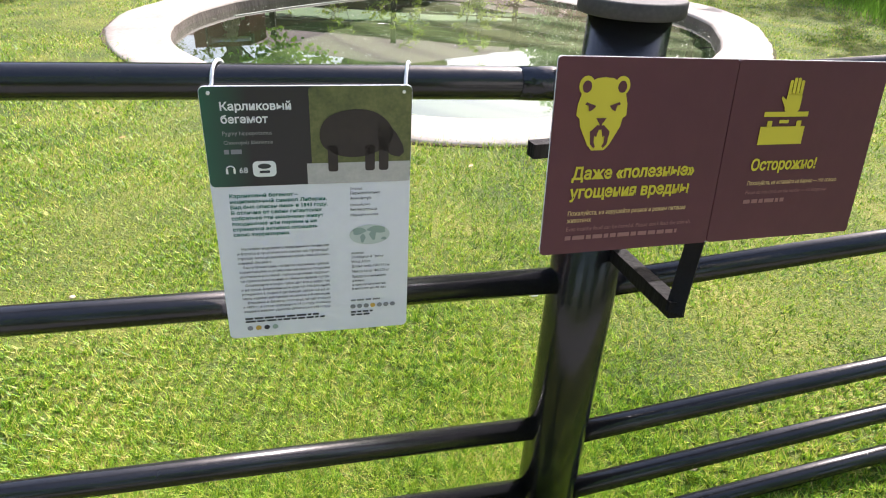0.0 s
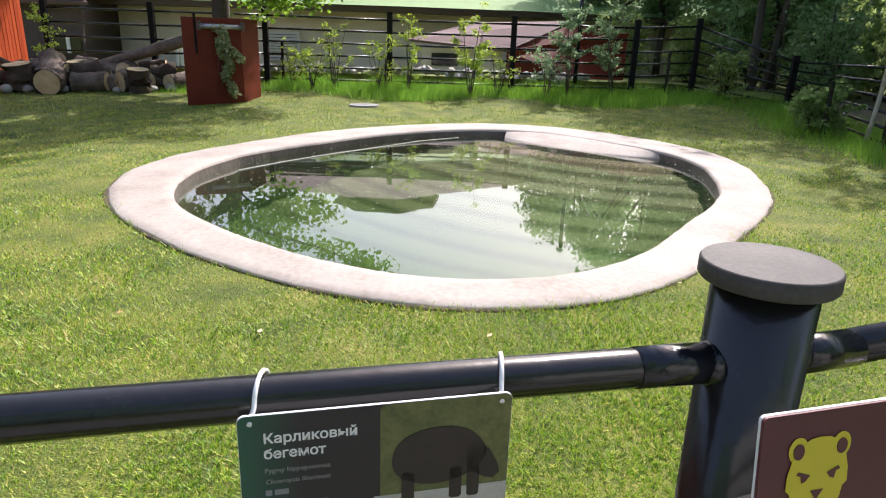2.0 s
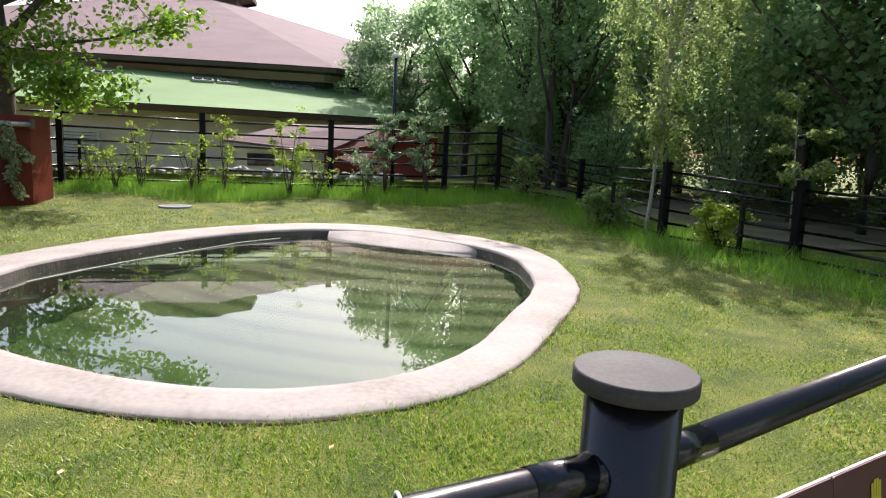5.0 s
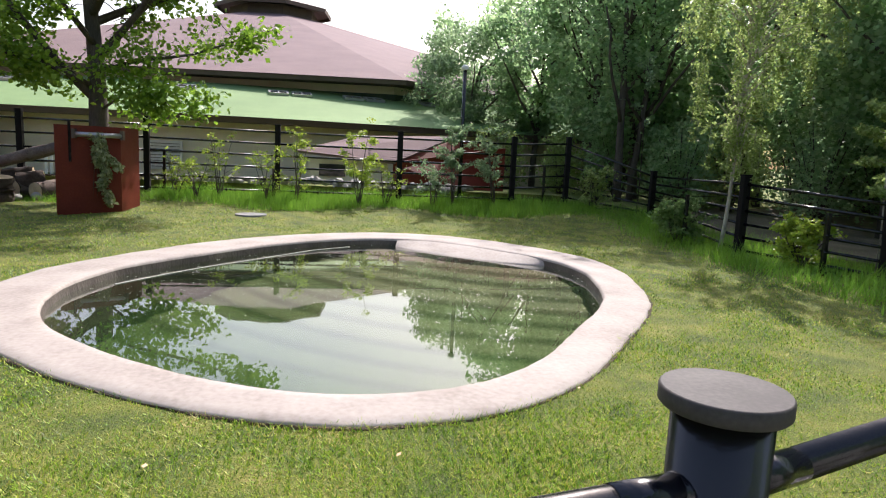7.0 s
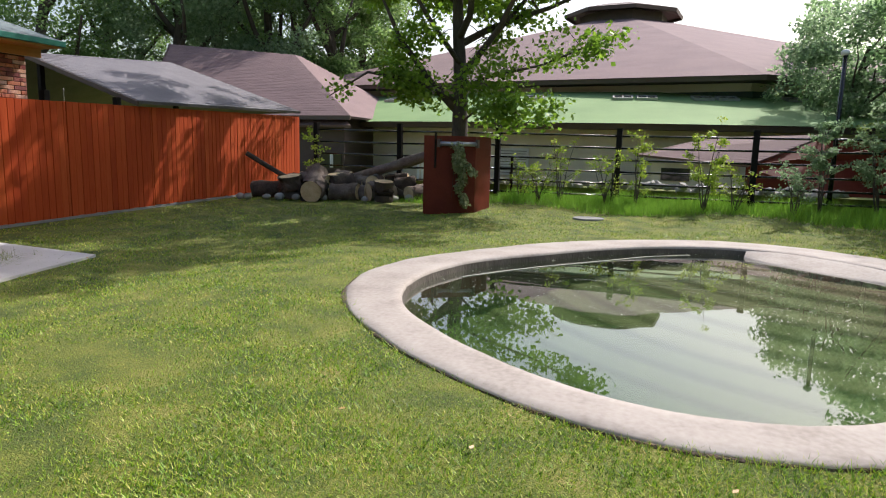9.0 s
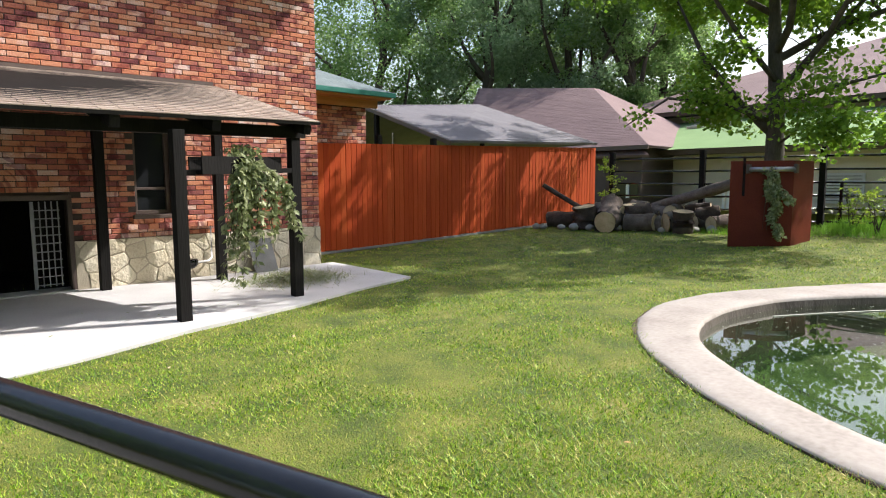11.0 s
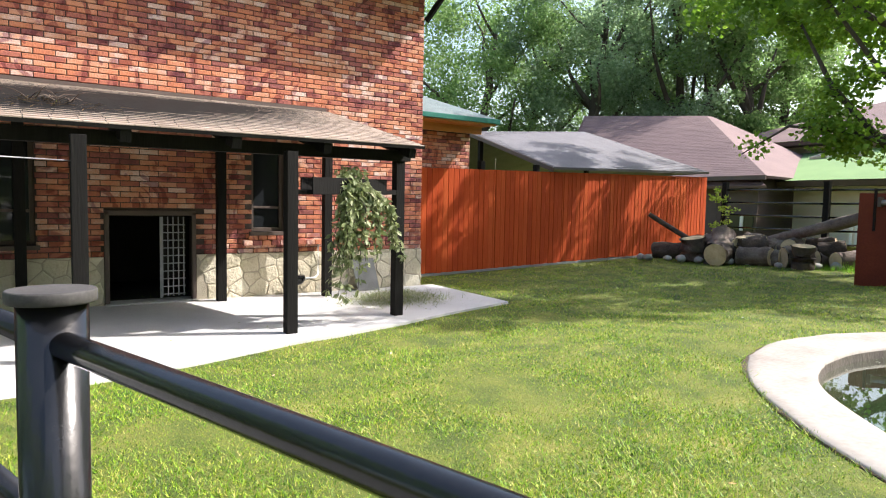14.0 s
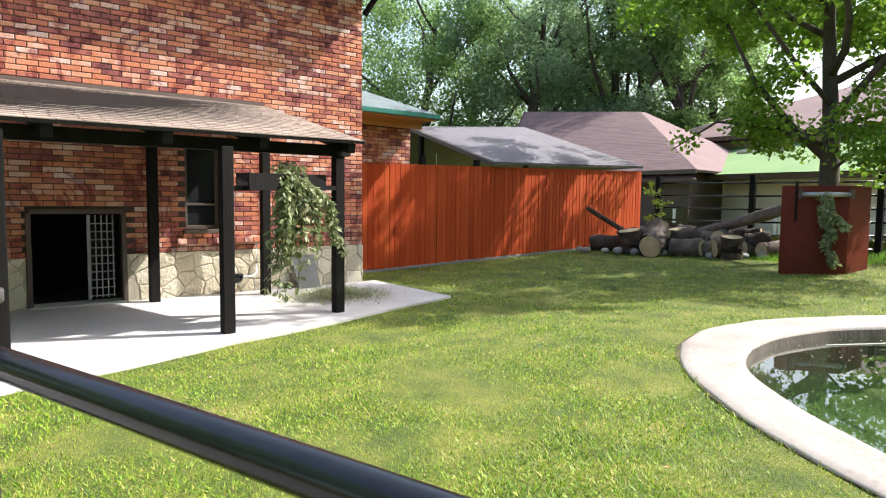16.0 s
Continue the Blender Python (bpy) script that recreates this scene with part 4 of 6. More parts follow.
# ---- rusty feeding screen ----
def build_tank():
    a, b, c = Vector((-5.33, 13.62)), Vector((-4.32, 14.18)), Vector((-4.23, 15.05))
    d = a + (c - b)
    t = thing("feeding_screen", (-4.8, 14.3, 0.04), "rust-red steel box screen with a feed rack on the lawn", "feeder")
    part("body", prism(bmesh.new(), [tuple(q) for q in (a, b, c, d)], -0.05, 1.75), M["corten"], t)
    along = (b - a).normalized()
    nrm = Vector((along.y, -along.x))
    q0, q1 = a.lerp(b, 0.28) + nrm * 0.07, b + along * 0.02 + nrm * 0.07
    rack = part("roller", tube(bmesh.new(), [(*q0, 1.58), (*q1, 1.58)], [0.05, 0.05], 14), M["steel"], t, "grey metal feed roller")
    for q in (q0, q1):
        part("bracket", boxed((q.x - 0.03, q.y - 0.05, 1.50), (q.x + 0.03, q.y + 0.08, 1.68), 0.005), M["dark_brown"], t)
    s = a.lerp(b, 0.22) + nrm * 0.012
    part("slot", bar(bmesh.new(), (*s, 1.05), (*s, 1.84), 0.05, 0.012), M["black"], t)
    h = a.lerp(b, 0.62) + nrm * 0.08
    bundle = thing("hanging_branches", (h.x, h.y, 1.1), "wilting leafy branches hung from the feed rack", "branches")
    cl = [(h.x + 0.05 * math.sin(i) + 0.012 * i, h.y, 1.56 - 0.085 * i, 0.14 - 0.003 * i) for i in range(16)] + [(h.x + 0.07 * i, h.y - 0.02, 1.33 - 0.06 * i, 0.10) for i in range(7)]
    leaves("leaves", cl, 1500, 0.06, M["dry_leaf"], bundle, 31, droop=1.2, long=1.3)
    bm = bmesh.new()
    for k in range(5):
        tube(bm, [(h.x + 0.03 * k, h.y, 1.60), (h.x + 0.05 * k - 0.05, h.y - 0.03, 0.98), (h.x + 0.08 * k - 0.1, h.y, 0.38)], [0.008, 0.006, 0.003], 5)
    part("twig", bm, M["bark"], bundle)["kind"] = "stuff"


build_tank()


# ---- log pile ----
def log(name, a, b, r, label, seed, ends=True):
    rnd = random.Random(seed)
    t = thing(name, tuple((Vector(a) + Vector(b)) / 2), label, "log", "log pile")
    bm = bmesh.new()
    n = 7
    pts = [Vector(a).lerp(Vector(b), i / (n - 1)) + Vector((rnd.uniform(-1, 1), rnd.uniform(-1, 1), rnd.uniform(-1, 1))) * r * 0.06 for i in range(n)]
    tube(bm, pts, [r * rnd.uniform(0.92, 1.08) for _ in range(n)], 18, caps=False)
    for v in bm.verts:
        v.co += Vector((noise.noise(v.co * 9), noise.noise(v.co * 9 + Vector((5, 0, 0))), noise.noise(v.co * 9 + Vector((0, 7, 0))))) * r * 0.22
    part("bark", bm, M["log_bark"], t)
    for p, q in ((pts[0], pts[1]), (pts[-1], pts[-2])):
        bm = bmesh.new()
        inw = (q - p).normalized()
        tube(bm, [p + inw * 0.004, p - inw * 0.004], [r * 0.96, r * 0.94], 18)
        part("sawn_end", bm, M["log_end"], t)
    return t


def build_logs():
    gz = lambda x, y: float(ground_z(x, y))
    short = "cut log section lying in a pile on the grass"
    spec = [(-10.6, 15.5, 0.22, 20, 0.85), (-9.05, 15.1, 0.29, 108, 1.0), (-8.45, 15.7, 0.24, 20, 0.8), (-7.85, 15.9, 0.26, 10, 0.9), (-7.2, 15.9, 0.23, 70, 0.55), (-6.85, 16.2, 0.2, 30, 0.6),
            (-10.2, 15.9, 0.22, 40, 0.7), (-8.0, 16.3, 0.24, 25, 0.7), (-9.2, 16.1, 0.25, 5, 0.8), (-8.35, 15.25, 0.22, 15, 0.75), (-7.55, 15.55, 0.25, 60, 0.7), (-8.15, 15.4, 0.2, 20, 0.6), (-6.6, 15.75, 0.2, 55, 0.6)]
    for i, (x, y, r, ang, ln) in enumerate(spec):
        y += 0.2 + 0.19 * (x + 8.5)
        z = gz(x, y) + r * 0.93
        d = Vector((math.cos(radians(ang)), math.sin(radians(ang)), 0.05)) * ln / 2
        c = Vector((x, y, z))
        log("log", c - d, c + d, r, short, 50 + i)
    for i, (x, y, z, r, ang, ln) in enumerate(((-9.8, 15.7, 0.68, 0.2, 30, 0.6), (-8.8, 15.9, 0.7, 0.2, 10, 0.7), (-7.3, 16.1, 0.72, 0.22, 15, 0.6), (-8.2, 16.0, 0.68, 0.18, 160, 0.6), (-9.3, 15.5, 0.74, 0.16, 170, 0.9), (-8.5, 15.55, 0.72, 0.2, 40, 0.5), (-7.75, 15.75, 0.73, 0.18, 95, 0.5), (-7.0, 15.9, 0.66, 0.2, 25, 0.55))):
        d = Vector((math.cos(radians(ang)), math.sin(radians(ang)), 0.1)) * ln / 2
        c = Vector((x, y + 0.2 + 0.19 * (x + 8.5), z - 0.16))
        log("log", c - d, c + d, r, short, 80 + i)
    for x, y, r, hh, sd in ((-9.78, 15.12, 0.30, 0.62, 95), (-8.75, 15.75, 0.24, 0.66, 96), (-7.25, 15.6, 0.25, 0.52, 97)):
        z = gz(x, y)
        log("log", (x, y, z - 0.02), (x + 0.03, y - 0.05, z + hh), r, "upright cut log with a pale sawn top in the pile", sd)
    log("log", (-8.98, 15.02, 0.27), (-9.42, 15.86, 0.72), 0.29, "thick grey log tilted up on the pile, its sawn end dark", 98)
    log("log", (-8.95, 16.1, 0.62), (-8.45, 16.05, 0.60), 0.2, "cut log section lying on top of the pile", 99)
    log("log", (-8.7, 16.5, 0.57), (-5.75, 15.75, 1.39), 0.13, "long bare trunk leaning over the log pile", 90)
    log("branch", (-10.85, 14.7, 1.23), (-9.85, 15.25, 0.54), 0.065, "short bare branch leaning on the log pile", 91)
    rnd = random.Random(6)
    for i in range(13):
        x = -11.0 + 4.3 * i / 12 + rnd.uniform(-0.08, 0.08)
        y = 14.5 + 1.55 * i / 12 + rnd.uniform(-0.1, 0.1)
        boulder(x, y - 0.05, rnd.uniform(0.07, 0.15), 200 + i)


def boulder(x, y, r, seed, z=None):
    bm = bmesh.new()
    bmesh.ops.create_icosphere(bm, subdivisions=2, radius=r)
    rnd = random.Random(seed)
    s = Vector((rnd.uniform(0.9, 1.4), rnd.uniform(0.9, 1.3), rnd.uniform(0.65, 0.9)))
    for v in bm.verts:
        v.co = Vector((v.co.x * s.x, v.co.y * s.y, v.co.z * s.z)) * (1 + 0.35 * noise.noise(v.co * (4 / r * 0.12) + Vector((seed, 0, 0))))
    z = float(ground_z(x, y)) + r * 0.55 if z is None else z
    bmesh.ops.translate(bm, verts=bm.verts, vec=(x, y, z))
    ob = part("boulder", bm, M["pebble"], smooth=True)
    return tagged(ob, "pale rounded boulder beside the log pile", "stone", "boulders")


build_logs()


# ---- trees ----
def limb_tree(t, base, height, radius, spread, mat, seed, splits=9, levels=3, first=0.35, lean=(0, 0)):
    """Trunk and limbs as one mesh; gives back the tips where leaves grow."""
    rnd = random.Random(seed)
    bm = bmesh.new()
    tips = []

    def grow(p, d, length, r, level):
        pts, rad = [p], [r]
        q = p
        n = 5
        for i in range(n):
            d = (d + Vector((rnd.uniform(-1, 1), rnd.uniform(-1, 1), rnd.uniform(-0.5, 0.7))) * (0.10 if level == 0 else 0.22)).normalized()
            q = q + d * length / n
            pts.append(q)
            rad.append(max(0.004, r * (1 - 0.75 * (i + 1) / n)))
        tube(bm, pts, rad, 10 if level == 0 else (7 if level == 1 else 5))
        if level >= levels:
            tips.append((*q, length))
            tips.append((*pts[3], length))
            return
        for k in range(splits if level == 0 else 5):
            u = first + (1 - first) * (k + rnd.random()) / (splits if level == 0 else 5)
            i = min(n - 1, int(u * n))
            s = pts[i].lerp(pts[i + 1], u * n - i)
            a = rnd.uniform(0, 2 * math.pi)
            out = Vector((math.cos(a), math.sin(a), rnd.uniform(0.1, 0.8)))
            grow(s, (out * spread + d * (1 - spread)).normalized(), length * rnd.uniform(0.42, 0.62), rad[i] * 0.55, level + 1)
        tips.append((*q, length * 0.5))

    grow(Vector(base), Vector((lean[0], lean[1], 1)).normalized(), height, radius, 0)
    part("trunk", bm, mat, t)
    return tips


def maple():
    x, y = -5.44, 16.3
    z = float(ground_z(x, y))
    t = thing("maple_tree", (x, y, z), "spreading maple with a dark trunk and bright green leaves", "tree")
    tips = limb_tree(t, (x, y, z - 0.1), 7.6, 0.26, 0.70, M["bark"], 11, splits=9, levels=2, first=0.42)
    rnd = random.Random(7)
    # the heavy low boughs
    boughs = (((0, 0, 2.2), (-0.7, -0.1, 2.9), (-1.6, -0.3, 4.1), (-2.3, -0.4, 5.6), 0.11), ((0, 0, 2.5), (-1.0, -0.6, 3.0), (-2.2, -0.9, 3.2), (-3.2, -1.1, 2.6), 0.06),
              ((0, 0, 2.9), (0.9, -0.4, 3.1), (2.2, -0.7, 3.3), (3.9, -0.9, 3.9), 0.05), ((0, 0, 3.2), (0.8, 0.2, 4.2), (1.7, 0.3, 5.2), (2.6, 0.4, 6.4), 0.08), ((0, 0, 2.0), (0.6, -0.5, 2.3), (1.4, -0.8, 2.4), (2.0, -0.9, 2.0), 0.035),
              ((0, 0, 3.4), (-0.5, -0.8, 4.3), (-0.9, -1.5, 5.2), (-1.2, -2.2, 5.9), 0.07))
    bm = bmesh.new()
    for *pts, r in boughs:
        pts = [Vector((x + a, y + b, z + c)) for a, b, c in pts]
        tube(bm, pts, [r, r * 0.8, r * 0.55, r * 0.2], 8)
        for k in range(13):
            u = rnd.uniform(0.35, 3.0)
            i = min(2, int(u))
            p = pts[i].lerp(pts[i + 1], u - i)
            q = p + Vector((rnd.uniform(-1, 1), rnd.uniform(-1, 1), rnd.uniform(-0.5, 0.7))) * rnd.uniform(0.4, 1.0)
            tube(bm, [p, p.lerp(q, 0.5) + Vector((0, 0, 0.06)), q], [r * 0.22, r * 0.15, 0.004], 5)
            tips.append((*q, 1))
            tips.append((*p.lerp(q, 0.6), 1))
    part("bough", bm, M["bark"], t)
    cl = [(a, b, c, rnd.uniform(0.3, 0.62)) for a, b, c, _ in tips if c > 1.9 and (c > 5.2 or math.hypot(a - x, b - y) > 0.75)]
    leaves("crown", cl, 14500, 0.115, M["maple"], t, 12)
    cl = []
    # the wide upper crown in clumps, mostly out of view, sized to shade the lawn
    for k in range(190):
        a_, u_ = rnd.uniform(0, 2 * math.pi), rnd.random()
        w_ = 5.2 * math.sqrt(rnd.random()) * math.sqrt(max(0.05, 1 - (2 * abs(u_ - 0.42)) ** 2))
        cl.append((x - 0.8 + 1.12 * w_ * math.cos(a_), y + 1.2 + w_ * math.sin(a_), z + 5.3 + 4.6 * u_ + 0.12 * w_, rnd.uniform(0.4, 0.75)))
    # leaf clumps added high up only to shade the red fence
    for k in range(34):
        cl.append((rnd.uniform(-9.2, -6.4), rnd.uniform(13.6, 21.0), rnd.uniform(7.0, 9.2), rnd.uniform(0.4, 0.7)))
    # leaf clumps added high up to carry the shade further over the lawn
    for k in range(26):
        cl.append((rnd.uniform(-4.8, -2.2), rnd.uniform(12.6, 16.0), rnd.uniform(8.6, 10.2), rnd.uniform(0.35, 0.65)))
    leaves("upper_crown", cl, 34000, 0.15, M["maple"], t, 13)


maple()


def backdrop_tree(name, x, y, h, r, mat, count, leaf, seed, label, low=0.25, bark="bark", trunk=None):
    rnd = random.Random(seed)
    z = float(ground_z(x, y))
    t = thing(name, (x, y, z), label, "tree")
    limb_tree(t, (x, y, z - 0.2), h * 0.85, trunk or 0.03 * h, 0.6, M[bark], seed, splits=8, levels=1, first=0.25)
    cl = []
    for k in range(95):
        u = rnd.random()
        zz = z + h * (low + (1 - low) * u)
        w = r * math.sin(math.pi * min(1, 0.15 + 0.85 * (1 - u) ** 0.8)) ** 0.7 * (0.35 + 0.75 * rnd.random())
        a = rnd.uniform(0, 2 * math.pi)
        cl.append((x + w * math.cos(a), y + w * math.sin(a), zz, r * rnd.uniform(0.13, 0.31)))
    leaves("crown", cl, count, leaf, M[mat], t, seed)
    return t


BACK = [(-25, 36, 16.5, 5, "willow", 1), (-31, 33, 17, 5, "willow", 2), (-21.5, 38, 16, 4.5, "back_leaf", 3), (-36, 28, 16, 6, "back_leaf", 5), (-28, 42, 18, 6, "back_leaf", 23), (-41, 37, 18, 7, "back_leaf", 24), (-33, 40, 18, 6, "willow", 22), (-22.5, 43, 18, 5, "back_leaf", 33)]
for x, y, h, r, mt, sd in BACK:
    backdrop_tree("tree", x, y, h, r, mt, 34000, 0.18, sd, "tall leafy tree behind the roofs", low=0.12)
RIGHT = [(8.9, 23, 9, 3.2, 6), (11, 21.5, 9, 3.2, 7), (13, 19, 10, 3.6, 8), (14, 15, 10, 3.6, 9), (12.5, 11.5, 9.5, 3.2, 10), (14.5, 8, 10, 3.6, 13), (13, 4, 9, 3.5, 14), (18, 20, 7.5, 4.0, 15), (20, 12, 8, 4.5, 16), (12.5, 28, 7.5, 3.6, 17), (17, 27, 8, 4.2, 18), (20, 5, 9, 5, 25), (16, 18, 7, 3.4, 27), (17.5, 14.5, 7, 3.6, 28), (8.1, 27.5, 8.6, 2.4, 30), (9.8, 25.5, 10.5, 3.0, 31), (13, 32, 8, 4, 32), (12.6, 13.6, 10, 3.0, 29)]
for x, y, h, r, sd in RIGHT:
    backdrop_tree("tree", x, y, h, r, "dark_leaf", 8500, 0.17, sd, "dense dark green tree behind the side fence", low=0.24, trunk=0.15)
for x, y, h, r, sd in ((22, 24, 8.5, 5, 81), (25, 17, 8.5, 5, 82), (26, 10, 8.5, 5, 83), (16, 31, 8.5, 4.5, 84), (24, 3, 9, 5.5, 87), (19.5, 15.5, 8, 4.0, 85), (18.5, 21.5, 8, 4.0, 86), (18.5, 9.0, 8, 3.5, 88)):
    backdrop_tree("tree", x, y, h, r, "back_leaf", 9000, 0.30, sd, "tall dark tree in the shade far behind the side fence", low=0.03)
backdrop_tree("lilac_tree", 5.3, 29.5, 6.6, 2.4, "willow", 16000, 0.13, 26, "grey-green tree overhanging the fence corner", low=0.2)


def birch():
    x, y = 6.96, 11.07
    t = thing("birch_tree", (x, y, 0), "young weeping birch with a slender pale trunk", "tree")
    bm = bmesh.new()
    lean = lambda z: x + 0.055 * z + 0.03 * math.sin(1.7 * z)
    tube(bm, [(lean(0.5 * i), y, 0.5 * i - 0.05) for i in range(12)], [0.040 - 0.0032 * i for i in range(12)], 10)
    rnd = random.Random(5)
    cl = []
    for k in range(170):
        u = rnd.random() ** 0.85
        zz = 1.75 + 3.9 * u
        a = rnd.uniform(0, 2 * math.pi)
        w = (0.3 + 1.15 * math.sin(math.pi * min(1, 0.22 + 0.72 * (1 - u)))) * rnd.uniform(0.2, 1.0)
        q = Vector((lean(zz) + 0.18 + w * math.cos(a), y + w * math.sin(a), zz + 0.25 * w))
        hang_ = rnd.uniform(0.3, 0.75)
        tube(bm, [(lean(zz - 0.3), y, zz - 0.3), ((lean(zz) + q.x) / 2, (y + q.y) / 2, zz + 0.2), tuple(q), (q.x + 0.05 * math.cos(a), q.y, q.z - hang_)], [0.009, 0.006, 0.004, 0.002], 5)
        cl += [(q.x + 0.05 * rnd.uniform(-1, 1), q.y + 0.05 * rnd.uniform(-1, 1), q.z - hang_ * j / 4, 0.06 + 0.07 * rnd.random()) for j in range(5)]
    part("trunk", bm, M["birch_bark"], t)
    leaves("crown", cl, 20000, 0.05, M["birch"], t, 41, droop=0.8)


birch()


def sapling(x, y, h, seed, label, leaf="lime", n=700, w=0.5, bare=0.3, size=0.06, name="sapling", bark="bark", stems=1):
    rnd = random.Random(seed)
    z = float(ground_z(x, y))
    t = thing(name, (x, y, z), label, "shrub" if stems > 1 else "tree")
    bm = bmesh.new()
    cl = []
    for s in range(stems):
        tx, ty = rnd.uniform(-1, 1) * w * (0.6 if stems > 1 else 0.15), rnd.uniform(-1, 1) * w * (0.6 if stems > 1 else 0.15)
        hh = h * rnd.uniform(0.75, 1.0)
        pts = [(x + tx * u + 0.03 * math.sin(5 * u + s), y + ty * u, z - 0.05 + hh * u) for u in (0, 0.25, 0.5, 0.75, 1)]
        tube(bm, pts, [0.016, 0.013, 0.010, 0.007, 0.003], 6)
        for k in range(10 if stems == 1 else 5):
            u = bare + (1 - bare) * rnd.random()
            a = rnd.uniform(0, 2 * math.pi)
            p = Vector((x + tx * u, y + ty * u, z + hh * u))
            q = p + Vector((math.cos(a), math.sin(a), rnd.uniform(0.0, 0.7))) * w * rnd.uniform(0.35, 0.9) * (1.15 - u * 0.6)
            tube(bm, [p, p.lerp(q, 0.6) + Vector((0, 0, 0.03)), q], [0.006, 0.004, 0.002], 5)
            cl += [(*p.lerp(q, v), 0.09) for v in (0.5, 0.75, 1.0)]
        cl.append((x + tx, y + ty, z + hh, 0.08))
    part("stem", bm, M[bark], t)
    leaves("foliage", cl, n, size, M[leaf], t, seed)


for x, y, h, n in ((-1.0, 16.3, 1.75, 420), (0.48, 16.0, 2.05, 1000), (-2.8, 16.35, 1.65, 260), (-3.8, 16.4, 1.1, 200), (1.15, 16.2, 1.1, 200), (-1.7, 16.2, 1.3, 260), (-3.3, 16.2, 1.0, 200)):
    sapling(x, y, h, int(100 + 10 * x + n), "thin young shrub with lime-green leaves by the fence", n=int(1.9 * n), w=0.6, stems=5, bare=0.2, size=0.05, name="shrub")
for x, y, h, n in ((2.8, 16.2, 2.2, 1500), (3.95, 16.5, 1.9, 1200), (2.3, 16.0, 1.2, 400)):
    sapling(x, y, h, int(300 + n), "grey-green shrub with bare stems by the fence", leaf="willow", n=int(1.9 * n), w=0.65, stems=5, bare=0.3, size=0.05, name="shrub")
sapling(6.6, 16.5, 1.1, 400, "bushy green shrub by the side fence", leaf="birch", n=1800, w=0.55, stems=9, bare=0.1, size=0.06, name="shrub")
sapling(6.7, 12.17, 0.85, 401, "dark green bush by the side fence", leaf="back_leaf", n=2200, w=0.7, stems=10, bare=0.05, size=0.07, name="shrub")
sapling(7.3, 9.35, 0.85, 402, "yellow-green bush by the side fence", leaf="lime", n=2200, w=0.5, stems=10, bare=0.1, size=0.06, name="shrub")
sapling(7.56, 15.9, 4.1, 403, "slender bare sapling by the side fence", leaf="willow", n=250, w=0.4, bare=0.5)
sapling(7.86, 8.5, 3.5, 404, "slender sapling with feathery leaves by the fence", leaf="birch", n=2800, w=0.9, bare=0.4, bark="birch_bark")
sapling(-9.7, 16.0, 2.0, 405, "small lime-green sapling behind the logs", leaf="lime", n=420, w=0.7, bare=0.35)

def bush(x, y, h, r, seed, leaf, label):
    """A dense shrub: many stems under clumps of leaves."""
    rnd = random.Random(seed)
    z = float(ground_z(x, y))
    t = thing("bush", (x, y, z), label, "shrub", "shrubs behind the side fence")
    bm, cl = bmesh.new(), []
    for k in range(9):
        a, w = rnd.uniform(0, 2 * math.pi), r * rnd.uniform(0.2, 0.8)
        hh = h * rnd.uniform(0.6, 1.0)
        q = (x + w * math.cos(a), y + w * math.sin(a), z + hh)
        tube(bm, [(x + 0.1 * math.cos(a), y + 0.1 * math.sin(a), z - 0.05), (x + 0.5 * w * math.cos(a), y + 0.5 * w * math.sin(a), z + hh * 0.55), q], [0.035, 0.022, 0.006], 6)
        cl += [(x + w * u * math.cos(a + 0.3 * u), y + w * u * math.sin(a + 0.3 * u), z + hh * v, r * rnd.uniform(0.25, 0.42)) for u, v in ((1.0, 1.0), (0.9, 0.75), (1.0, 0.5), (0.8, 0.25))]
    part("stem", bm, M["bark"], t)
    leaves("foliage", cl, 3600, 0.10, M[leaf], t, seed)


for i, (x, y, h, r) in enumerate(((13.6, 5.5, 2.3, 1.3), (14.2, 8.0, 2.6, 1.5), (13.8, 10.3, 2.2, 1.3), (14.6, 12.5, 2.8, 1.6), (10.6, 16.8, 2.4, 1.2), (9.6, 17.6, 2.3, 1.3), (11.2, 19.3, 2.8, 1.6), (9.2, 21.0, 2.6, 1.4), (7.6, 22.2, 2.0, 1.2), (12.2, 9.0, 3.2, 1.8), (12.3, 15.5, 3.2, 1.8), (11.0, 2.0, 2.6, 1.5), (6.2, 25.3, 2.2, 1.3), (12.0, 21, 3.2, 1.8), (16.5, 10.5, 3.0, 2.0), (16.8, 14.0, 3.2, 2.1), (16.5, 7.0, 3.0, 2.0), (15.0, 16.5, 3.0, 1.9), (14.0, 18.5, 3.0, 1.9), (18.5, 12.2, 3.4, 2.2), (21.5, 9.3, 4.2, 3.0), (21.0, 19.5, 4.2, 3.0), (22.0, 14.5, 4.2, 3.0), (20.0, 6.0, 4.2, 2.8))):
    bush(x, y, h, r, 700 + i, "dark_leaf" if i % 4 else "birch", "dense dark green shrub in the shade behind the fence" if i % 4 else "mid-green shrub in the shade behind the fence")
for x, y, h, r, sd in ((9.6, 20.6, 9.5, 3.3, 72), (15.5, 11.5, 9, 4, 74), (7.2, 38.0, 9, 3.4, 76), (11.0, 38.0, 11, 4.5, 77)):
    backdrop_tree("tree", x, y, h, r, "dark_leaf", 7000, 0.18, sd, "dense dark green tree behind the side fence", low=0.15, trunk=0.17)

